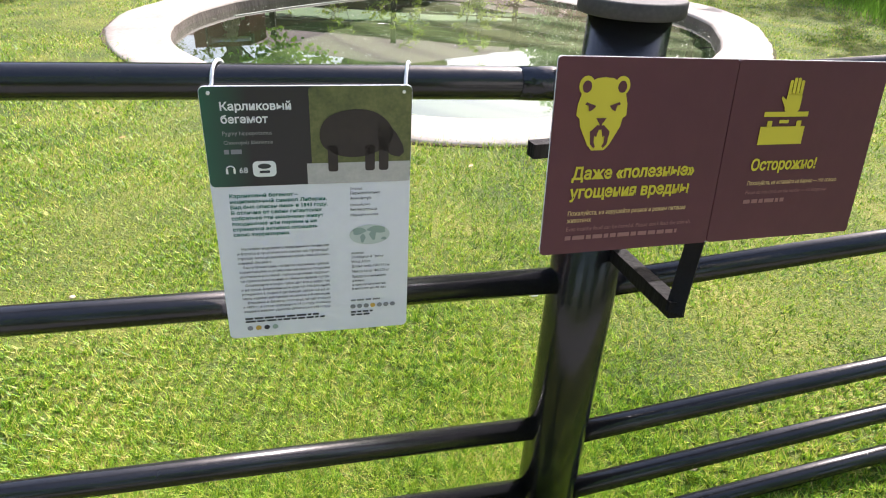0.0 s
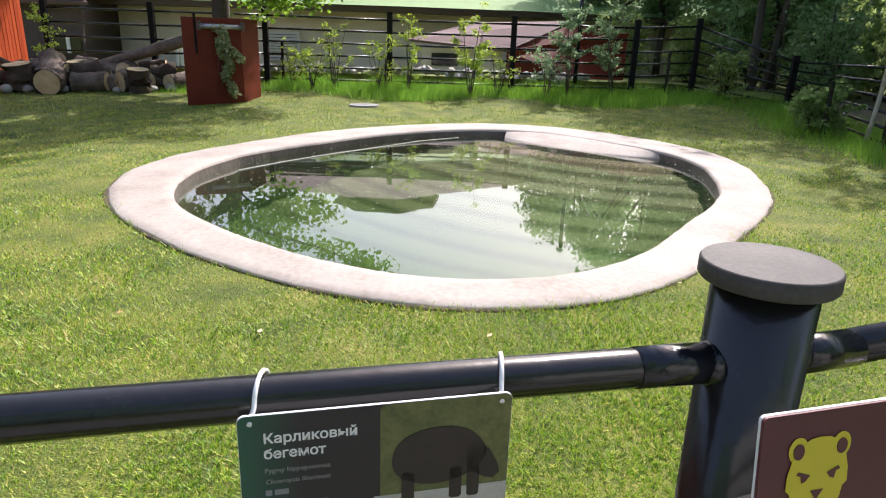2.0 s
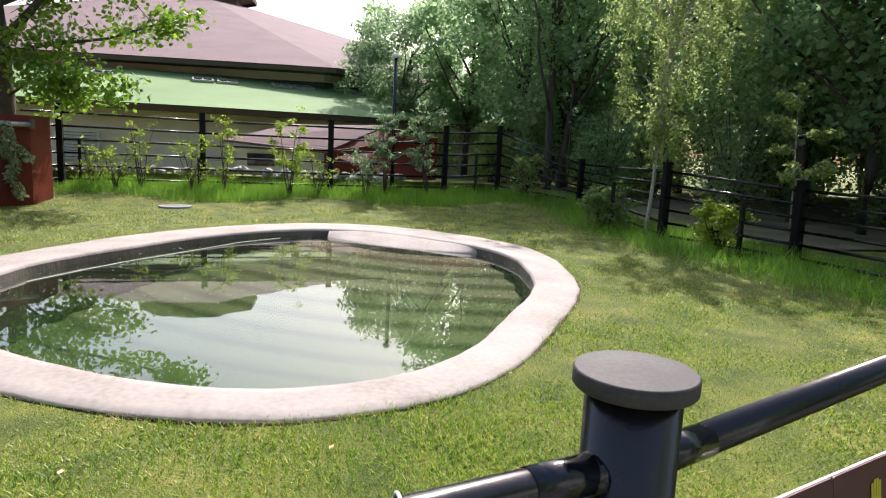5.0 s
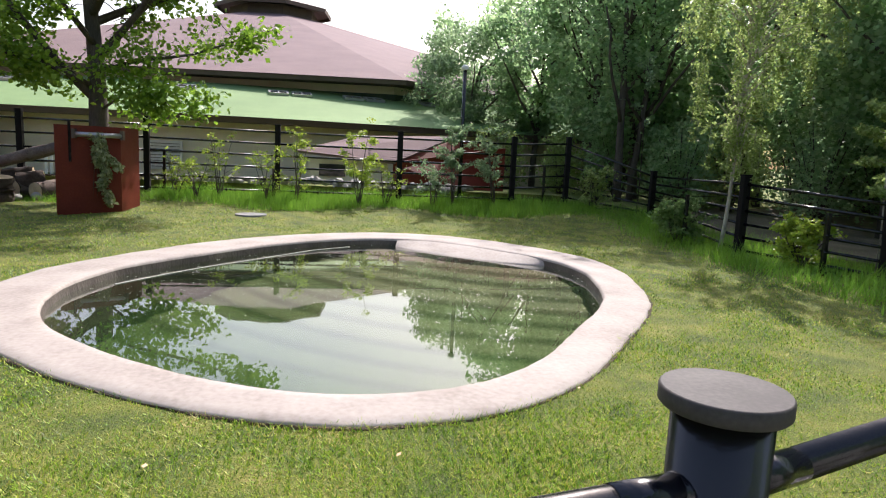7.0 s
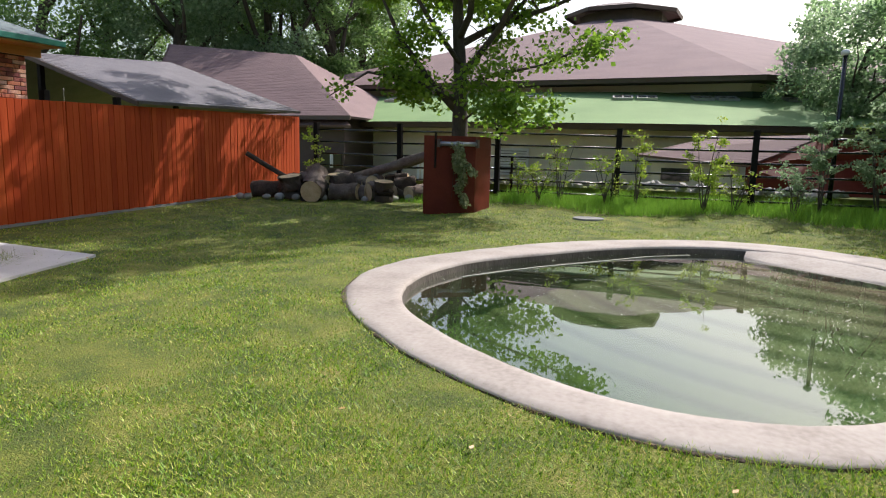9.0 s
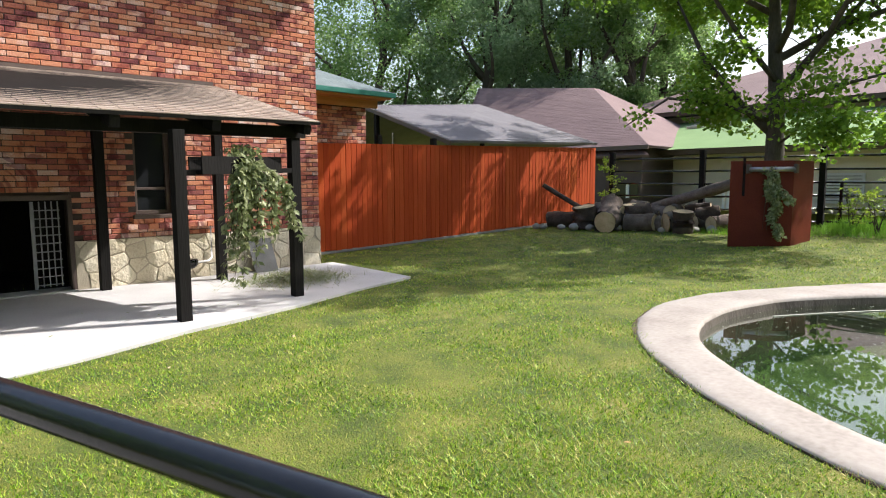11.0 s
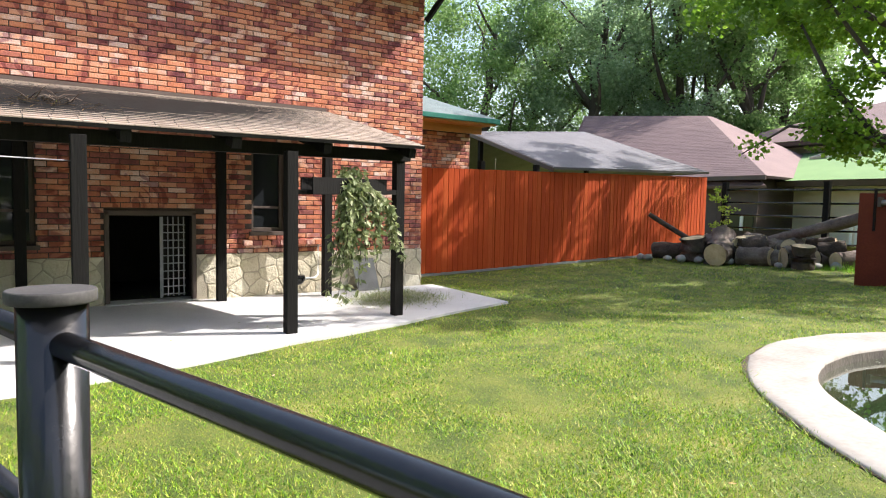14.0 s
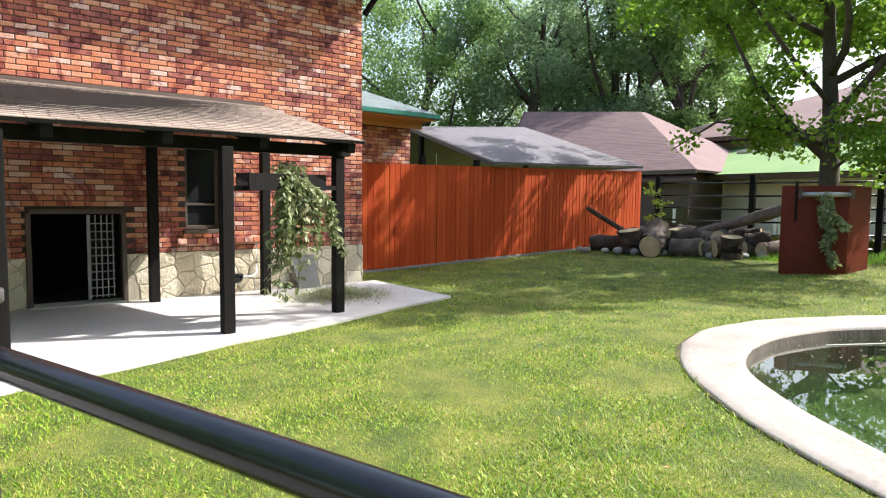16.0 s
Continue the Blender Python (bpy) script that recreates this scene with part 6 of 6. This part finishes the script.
        part("band", tube(bmesh.new(), pts, [0.0026] * len(pts), 6), M["tie"], t)


def dark_gradient():
    m = bpy.data.materials.new("printed_header")
    m.use_nodes = True
    n, l = m.node_tree.nodes, m.node_tree.links
    geo, sep, rng_, ramp = n.new("ShaderNodeNewGeometry"), n.new("ShaderNodeSeparateXYZ"), n.new("ShaderNodeMapRange"), n.new("ShaderNodeValToRGB")
    l.new(geo.outputs["Position"], sep.inputs[0])
    l.new(sep.outputs["X"], rng_.inputs["Value"])
    rng_.inputs["From Min"].default_value, rng_.inputs["From Max"].default_value = 0.03, 0.16
    l.new(rng_.outputs[0], ramp.inputs[0])
    ramp.color_ramp.elements[0].color, ramp.color_ramp.elements[1].color = (0.004, 0.10, 0.055, 1), (0.012, 0.011, 0.013, 1)
    ramp.color_ramp.elements[1].position = 0.55
    s = n["Principled BSDF"]
    l.new(ramp.outputs[0], s.inputs["Base Color"])
    s.inputs["Roughness"].default_value = 0.4
    return m


M["header"] = dark_gradient()
M["photo_green"] = material("picture_green", [(0.05, 0.065, 0.02), (0.11, 0.12, 0.035), (0.18, 0.17, 0.06)], 40, 200, 0.45, bump=0)
M["photo_grey"] = material("picture_grey", [(0.36, 0.35, 0.33), (0.48, 0.46, 0.44)], 60, 200, 0.45, bump=0)
M["photo_brown"] = material("picture_brown", [(0.012, 0.008, 0.007), (0.025, 0.016, 0.012)], 40, 100, 0.4, bump=0)
M["ink_grey_light"] = plain("ink_pale_grey", (0.28, 0.28, 0.28), 0.6)
M["map_pale"] = plain("map_pale_green", (0.48, 0.53, 0.51), 0.6)
M["map_dark"] = plain("map_grey_green", (0.26, 0.34, 0.31), 0.6)
M["status_yellow"] = plain("status_orange", (0.55, 0.34, 0.06), 0.6)
info_sign()


def warning_sign():
    b = Board((0.491, 0.578, 1.216), (0.935, 0.737, 1.198), (0.487, 0.540, 0.988))
    W, H = 0.466, 0.224
    b.ku, b.kv = 0.478 / 0.466, 0.231 / 0.224
    s = thing("warning_board", tuple(b.at(W / 2, H)), "maroon two-panel warning board with yellow print", "sign")
    for u0, u1 in ((0, W / 2 - 0.0006), (W / 2 + 0.0006, W)):
        p = part("panel", b.rect(u0, 0, u1, H, 0, 0.0028, 0.004), M["maroon"], s)
    part("board_core", b.rect(0.0005, -0.0004, W - 0.0005, H + 0.0004, -0.0029, 0.003, 0.004), M["white"], s, "white board edge")
    # yellow emblem: a broad head with two round ears and a pointed chin
    half = ((0.0, 0.021), (0.010, 0.022), (0.020, 0.027), (0.027, 0.037), (0.031, 0.050), (0.0315, 0.062), (0.027, 0.0655), (0.0255, 0.074), (0.020, 0.084), (0.014, 0.095), (0.008, 0.101))
    head = [(0.058 + u, v) for u, v in half] + [(0.058 - u, v) for u, v in half[:0:-1]]
    part("emblem", b.plate(bmesh.new(), head, 0.0012, 0.0004), M["yellow"], s)
    for u in (0.036, 0.080):
        part("emblem", blob(b, u, 0.030, 0.0095, 0.0105, 0.0010), M["yellow"], s)
        part("emblem_gap", blob(b, u, 0.031, 0.0055, 0.0065, 0.0016), M["maroon"], s)
    for k in (-1, 1):
        part("emblem_gap", b.plate(bmesh.new(), [(0.058 + k * u, v) for u, v in ((0.0085, 0.0515), (0.0205, 0.0475), (0.0225, 0.050), (0.018, 0.0515), (0.0165, 0.0575), (0.0125, 0.0560))], 0.0018, 0.0003), M["maroon"], s)
        part("emblem_gap", b.plate(bmesh.new(), [(0.058 + k * u, v) for u, v in ((0.0008, 0.0735), (0.004, 0.0725), (0.0125, 0.080), (0.0105, 0.094), (0.0060, 0.0985), (0.0042, 0.0965), (0.0065, 0.092), (0.0065, 0.0845), (0.004, 0.086))], 0.0018, 0.0003), M["maroon"], s)
    part("emblem_gap", b.plate(bmesh.new(), [(0.0515, 0.065), (0.0645, 0.065), (0.0595, 0.0715), (0.0595, 0.078), (0.0565, 0.078), (0.0565, 0.0715)], 0.0018, 0.0003), M["maroon"], s)
    b.text("Даже «полезные»", 0.029, 0.134, 0.0195, M["yellow"], s, bold=0.0006, slant=0.04, width=0.166)
    b.text("угощения вредны", 0.029, 0.156, 0.0195, M["yellow"], s, bold=0.0006, slant=0.04, width=0.162)
    b.text("Пожалуйста, не нарушайте рацион и режим питания", 0.029, 0.177, 0.0072, M["print_warm"], s, bold=0.0002, slant=0.04, width=0.162)
    b.text("животных", 0.029, 0.1855, 0.0072, M["print_warm"], s, bold=0.0002, slant=0.04, width=0.032)
    b.text("Even healthy food can be harmful. Please don't feed the animals", 0.029, 0.196, 0.0072, M["print_dull"], s, slant=0.04, width=0.173)
    bars(b, s, M["print_dull"], 0.029, 0.202, 1, 0.01, 0.005, (0.155,), seed=8)
    # yellow barrier emblem: a raised shape over a box
    for u0, v0, u1, v1, r in ((0.283, 0.060, 0.350, 0.066, 0), (0.290, 0.071, 0.297, 0.080, 0), (0.308, 0.070, 0.322, 0.074, 0), (0.335, 0.071, 0.342, 0.080, 0), (0.281, 0.078, 0.349, 0.100, 0), (0.3115, 0.038, 0.3345, 0.060, 0.004)):
        part("emblem", b.rect(u0, v0, u1, v1, 0.0012, 0.0004, r), M["yellow"], s)
    for k in range(4):
        part("emblem", b.rect(0.3120 + 0.0058 * k, 0.018 + 0.003 * abs(k - 1.5), 0.3165 + 0.0058 * k, 0.041, 0.0012, 0.0004, 0.0018), M["yellow"], s)
    part("emblem", b.plate(bmesh.new(), [(0.3120, 0.056), (0.3035, 0.044), (0.3050, 0.0415), (0.3125, 0.047)], 0.0014, 0.0004), M["yellow"], s)
    b.text("Осторожно!", 0.278, 0.132, 0.0195, M["yellow"], s, bold=0.0006, slant=0.04, width=0.104)
    b.text("Пожалуйста, не вставайте на барьер — это опасно", 0.278, 0.151, 0.0072, M["print_warm"], s, bold=0.0002, slant=0.04, width=0.145)
    b.text("Please do not climb on the barrier — it's dangerous", 0.278, 0.163, 0.0072, M["print_dull"], s, slant=0.04, width=0.132)
    bars(b, s, M["print_dull"], 0.278, 0.170, 1, 0.01, 0.005, (0.064,), seed=9)
    # bracket of square tube
    k = thing("sign_bracket", (0.66, 0.7, 0.93), "black square-tube bracket that holds the board", "bracket")
    part("arm", bar(bmesh.new(), (0.666, 0.848, 0.833), (0.708, 0.628, 0.866), 0.024, 0.024), M["black_wood"], k)
    part("upright", bar(bmesh.new(), (0.706, 0.632, 0.858), (0.744, 0.712, 1.00), 0.024, 0.024), M["black_wood"], k)
    part("side_arm", bar(bmesh.new(), (0.474, 0.600, 1.10), (0.90, 0.769, 1.10), 0.018, 0.018), M["black_wood"], k)


M["print_warm"] = plain("print_warm_yellow", (0.55, 0.36, 0.16), 0.6)
M["print_dull"] = plain("print_dull_rose", (0.30, 0.14, 0.12), 0.6)
warning_sign()


# ---- litter on lawn, slab and water ----
def flakes():
    rng = np.random.default_rng(77)

    def scatter(name, n, xr, yr, z, size, mat, label, test):
        x, y = rng.uniform(*xr, n), rng.uniform(*yr, n)
        ok = test(x, y)
        x, y = x[ok], y[ok]
        zz = z(x, y)
        a = rng.uniform(0, 2 * np.pi, len(x))
        s = size * (0.5 + rng.random(len(x)))
        c = np.stack([x, y, zz], axis=1)
        u = np.stack([np.cos(a), np.sin(a), 0.15 * rng.normal(size=len(x)) * (size > 0.02)], axis=1) * s[:, None]
        v = np.stack([-np.sin(a), np.cos(a), np.zeros(len(x))], axis=1) * (s * 0.45)[:, None]
        tagged(new(name, fast_mesh(name, np.stack([c - u, c + v, c + u, c - v], axis=1), 4, mat)), label, "litter", kind="stuff")

    scatter("floating_specks", 2600, (-3, 3.4), (3.9, 11.6), lambda x, y: np.full(len(x), -0.0615), 0.012, M["speck"], "pale specks floating on the pool water", lambda x, y: in_pool(x, y, -0.03, INNER) & (rng.random(len(x)) < np.clip((y - 5.0) / 3, 0.08, 1)))
    scatter("fallen_leaves", 60, (-9, 6), (1.2, 14), lambda x, y: ground_z(x, y) + 0.03, 0.022, M["dead_leaf"], "dry brown leaves scattered in the grass", lambda x, y: ~in_pool(x, y, 0.05) & ~in_outline(x, y, SLAB))
    scatter("slab_leaves", 40, (-8.5, -5.9), (0.8, 6.5), lambda x, y: np.full(len(x), SLAB_Z + 0.005), 0.022, M["dry_leaf"], "small green leaves on the concrete", lambda x, y: in_outline(x, y, SLAB))


M["dead_leaf"] = material("dead_leaf", [(0.30, 0.13, 0.04), (0.45, 0.25, 0.10), (0.6, 0.5, 0.35)], 5, 40, 0.8, bump=0, spread=0.7, island=True)
flakes()
for i, (x, y, z) in enumerate(((0.69, 1.95, 0.03), (-4.32, 8.15, 0.03), (-0.96, 1.73, 0.03), (1.06, 1.14, 0.03))):
    bm = bmesh.new()
    bmesh.ops.create_icosphere(bm, subdivisions=2, radius=(0.017, 0.010, 0.010, 0.012)[i])
    for v in bm.verts:
        v.co = Vector((v.co.x * 1.4, v.co.y, v.co.z * 0.35)) * (1 + 0.9 * noise.noise(v.co * 40 + Vector((i, 0, 0))))
    bmesh.ops.translate(bm, verts=bm.verts, vec=(x, y, z))
    tagged(part("crumpled_leaf", bm, M["white"] if i < 2 else M["dead_leaf"], smooth=True), "small crumpled pale scrap lying in the grass" if i < 2 else "dry brown leaf lying in the grass", "scrap")


# ---- grass ----
def lawn_blades():
    rng = np.random.default_rng(1)
    eye = np.array((0.2, 0.4))
    n = 950000
    # thickest near the fence that one looks over
    d = np.exp(rng.uniform(np.log(0.55), np.log(21), n))
    a = radians(90) + rng.uniform(-1.35, 1.75, n)
    x, y = eye[0] + d * np.cos(a), eye[1] + d * np.sin(a)
    ok = ~in_pool(x, y, -0.025) & ~in_outline(x, y, SLAB) & (x > -11.3) & (x < 9) & (y < 16.9) & (y > -2.5)
    x, y, d = x[ok], y[ok], d[ok]
    n = len(x)
    # tufts: blades draw together, dark gaps stay between them
    tuft = rng.random((2, 4096))
    ix, iy = np.floor(x / 0.05).astype(int), np.floor(y / 0.05).astype(int)
    key = (ix * 73 + iy * 1291) % 4096
    pull = np.where(d < 9, 0.55, 0.2) * rng.random(n)
    x += pull * ((ix + tuft[0][key]) * 0.05 - x)
    y += pull * ((iy + tuft[1][key]) * 0.05 - y)
    patch = np.sin(x * 2.1 + 1.3 * np.sin(y * 1.7)) + np.sin(y * 2.6 + 1.1 * np.sin(x * 1.9 + 2)) + 0.9 * np.sin(x * 9.2 + 2 * np.sin(y * 6)) * np.sin(y * 10.5 + x * 3)
    h = (0.010 + 0.020 * rng.random(n) ** 2) * (1 + 0.28 * patch / 2) * (1 + 0.02 * d)
    h = h * np.where(in_pool(x, y, 0.05), 1.7, 1.0)
    w = 0.0017 * (1 + d * 0.28) * (0.7 + 0.6 * rng.random(n))
    z = ground_z(x, y) - 0.008
    t = rng.uniform(0, 2 * np.pi, n)
    lean = 0.1 + 1.5 * rng.random(n)
    side = np.stack([np.cos(t), np.sin(t), np.zeros(n)], axis=1) * w[:, None]
    tip = np.stack([-np.sin(t) * lean * h + 0.3 * h * rng.normal(size=n), np.cos(t) * lean * h + 0.3 * h * rng.normal(size=n), h], axis=1)
    base = np.stack([x, y, z], axis=1)
    tagged(new("grass", fast_mesh("grass", np.stack([base - side, base + side, base + tip], axis=1), 3, M["blade"])), "short mown grass, green with straw-yellow patches", "grass", kind="stuff")


def tall_blades():
    rng = np.random.default_rng(2)
    parts = []
    for n, xr, yr, hh in ((26000, (-4.4, 6.6), (14.9, 17.2), 0.20), (13000, (5.4, 8.4), (5.5, 16.5), 0.22), (5000, (-11.3, -4.4), (15.6, 17.2), 0.14)):
        x, y = rng.uniform(*xr, n), rng.uniform(*yr, n)
        if xr[0] > 4:
            ok = x > 6.3 + 0.10 * np.abs(y - 10) - 0.7 * rng.random(n) ** 2
            x, y = x[ok], y[ok]
        elif hh > 0.15:
            ok = y > 15.1 + 0.5 * np.sin(x * 1.3) + 0.6 * rng.random(n)
            x, y = x[ok], y[ok]
        n = len(x)
        clump = 0.6 + 0.5 * np.sin(x * 4 + 2 * np.sin(y * 3)) * np.sin(y * 5 + x)
        h = hh * (0.4 + 0.9 * rng.random(n)) * np.clip(clump + 0.4, 0.35, 1.5)
        t = rng.uniform(0, 2 * np.pi, n)
        side = np.stack([np.cos(t), np.sin(t), np.zeros(n)], axis=1) * 0.008
        base = np.stack([x, y, ground_z(x, y) - 0.01], axis=1)
        b = rng.normal(size=(n, 2)) * 0.35
        tip = np.stack([b[:, 0] * h, b[:, 1] * h, h], axis=1)
        parts.append(np.stack([base - side, base + side, base + tip], axis=1))
    tagged(new("tall_grass", fast_mesh("tall_grass", np.concatenate(parts), 3, M["tall_blade"])), "tufts of uncut bright green grass along the fences", "grass", kind="stuff")


lawn_blades()
tall_blades()


# ---- brickwork and plinth stones ----
M["sand_mortar"] = material("sand_mortar", [(0.36, 0.31, 0.23), (0.48, 0.42, 0.32)], 5, 70, 0.95, bump=0.5)

def plinth():
    rnd = random.Random(17)
    y0, y1, z0, z1 = -3.0, WALL_Y1, SLAB_Z - 0.02, 0.56
    cy, cz = 0.30, 0.23
    pts = []
    ny, nz = int((y1 - y0) / cy), 3
    for i in range(-1, ny + 2):
        for j in range(-1, nz + 1):
            pts.append((y0 + (i + 0.5 + rnd.uniform(-0.38, 0.38)) * cy, z0 + (j + 0.5 + rnd.uniform(-0.38, 0.38)) * cz))
    wall_ = bpy.data.objects["brick_house"]
    for ya, yb in ((y0, DOOR[0] - 0.01), (DOOR[1] + 0.01, y1)):
        part("plinth_bed", boxed((WX - 0.013, ya, SLAB_Z - 0.03), (WX + 0.014, yb, z1)), M["sand_mortar"], wall_, "pale sandy mortar")
    for p in pts:
        poly = [(y0, z0), (y1, z0), (y1, z1), (y0, z1)]
        for q in pts:
            if q is p or abs(q[0] - p[0]) > 1 or abs(q[1] - p[1]) > 0.9:
                continue
            nx, nz_ = q[0] - p[0], q[1] - p[1]
            ln = math.hypot(nx, nz_)
            lim = ln / 2 - 0.008
            nx, nz_ = nx / ln, nz_ / ln
            out = []
            for k in range(len(poly)):
                a, b_ = poly[k], poly[(k + 1) % len(poly)]
                da = (a[0] - p[0]) * nx + (a[1] - p[1]) * nz_ - lim
                db = (b_[0] - p[0]) * nx + (b_[1] - p[1]) * nz_ - lim
                if da <= 0:
                    out.append(a)
                if da * db < 0:
                    u = da / (da - db)
                    out.append((a[0] + (b_[0] - a[0]) * u, a[1] + (b_[1] - a[1]) * u))
            poly = out
            if len(poly) < 3:
                break
        if len(poly) < 3:
            continue
        my, mz = sum(q[0] for q in poly) / len(poly), sum(q[1] for q in poly) / len(poly)
        if DOOR[0] - 0.06 < my < DOOR[1] + 0.06:
            continue
        if my < DOOR[1] + 0.4 and my > DOOR[0] - 0.4:
            poly = [(min(q[0], DOOR[0] - 0.01) if my < DOOR[0] else max(q[0], DOOR[1] + 0.01), q[1]) for q in poly]
        bm = bmesh.new()
        proud = 0.020 + 0.016 * rnd.random()
        back = [bm.verts.new((WX - 0.011, a, b_)) for a, b_ in poly]
        mid = [bm.verts.new((WX + proud * 0.75, a, b_)) for a, b_ in poly]
        front = [bm.verts.new((WX + proud, my + (a - my) * (0.90 + 0.05 * rnd.random()), mz + (b_ - mz) * (0.86 + 0.08 * rnd.random()))) for a, b_ in poly]
        top_ = bm.verts.new((WX + proud + 0.008, my, mz))
        for r, s in ((back, mid), (mid, front)):
            for k in range(len(poly)):
                j = (k + 1) % len(poly)
                bm.faces.new((r[k], r[j], s[j], s[k]))
        for k in range(len(poly)):
            bm.faces.new((front[k], front[(k + 1) % len(poly)], top_))
        part("stone", bm, M["stone"], wall_)


def brick_boxes(face, y0, y1, z0, z1, skip, seed):
    """Places of bricks in running bond: (y, z, length)."""
    rnd = random.Random(seed)
    course, long = 0.0772, 0.2545
    z, row = z0, 0
    while z + course <= z1:
        y = y1 - (0 if row % 2 else 0.127)
        if row % 2 == 0:
            yield y1 - 0.116, z, 0.116
        while y > y0 + 0.05:
            ln = min(0.243, y - y0)
            a = y - ln
            if not any(o[0] - 0.01 < a + ln / 2 < o[1] + 0.01 and o[2] - 0.02 < z + 0.034 < o[3] + 0.02 for o in skip):
                lo, hi = a, y
                for o in skip:
                    if o[2] - 0.02 < z + 0.034 < o[3] + 0.02:
                        if lo < o[0] < hi:
                            hi = o[0] - 0.004
                        if lo < o[1] < hi:
                            lo = o[1] + 0.004
                if hi - lo > 0.03:
                    yield lo, z, hi - lo
            y -= long
        z += course
        row += 1


def brick_corners(x, y, z, ln, hi, proud, rnd):
    """Six faces short of the back, with a chamfered front, as 5 quads."""
    c = 0.006
    j = [rnd.uniform(-0.0025, 0.0025) for _ in range(4)]
    f = [(x + proud, y + c + j[0], z + c), (x + proud, y + ln - c + j[1], z + c), (x + proud, y + ln - c + j[1], z + hi - c + j[2]), (x + proud, y + c + j[0], z + hi - c + j[3])]
    b = [(x - 0.02, y, z), (x - 0.02, y + ln, z), (x - 0.02, y + ln, z + hi), (x - 0.02, y, z + hi)]
    m = [(x + proud - c, y, z), (x + proud - c, y + ln, z), (x + proud - c, y + ln, z + hi), (x + proud - c, y, z + hi)]
    return b, m, f


def brickwork():
    rnd = random.Random(23)
    verts, faces = [], []
    single = []
    for y, z, ln in brick_boxes(WX, -3.2, WALL_Y1, 0.565, 5.15, OPENINGS, 31):
        if 4.7 < y and z < 2.75 and len(single) < 300:
            single.append((y, z, ln))
        else:
            add_brick(verts, faces, WX, y, z, ln, rnd)
    for y, z, ln in brick_boxes(-11.5, WALL_Y1 - 0.2, 9.16, -0.2, 3.0, (), 37):
        add_brick(verts, faces, -11.505, y, z, ln, rnd)
    me = bpy.data.meshes.new("bricks")
    me.from_pydata(verts, [], faces)
    me.materials.append(M["brick_far"])
    ob = hang(tagged(new("bricks", me), "weathered red, brown and pale bricks"), house)
    ob["kind"] = "stuff"
    shapes = {}
    for y, z, ln in single:
        key = (round(ln, 2), rnd.randrange(3))
        if key not in shapes:
            vs, fs = [], []
            add_brick(vs, fs, 0.0, -ln / 2, 0.0, ln, rnd)
            sm = bpy.data.meshes.new("brick")
            sm.from_pydata(vs, [], fs)
            sm.materials.append(M["brick"])
            shapes[key] = sm
        b = new("brick", shapes[key])
        b.matrix_world = pose(WX + rnd.uniform(-0.003, 0.004), y + ln / 2, z)
        hang(b, house)


def add_brick(verts, faces, x, y, z, ln, rnd):
    b, m, f = brick_corners(x, y, z, ln, 0.066, rnd.uniform(-0.002, 0.006), rnd)
    o = len(verts)
    verts += b + m + f
    for k in range(4):
        j = (k + 1) % 4
        faces.append((o + k, o + j, o + 4 + j, o + 4 + k))
        faces.append((o + 4 + k, o + 4 + j, o + 8 + j, o + 8 + k))
    faces.append((o + 8, o + 9, o + 10, o + 11))


plinth()
brickwork()
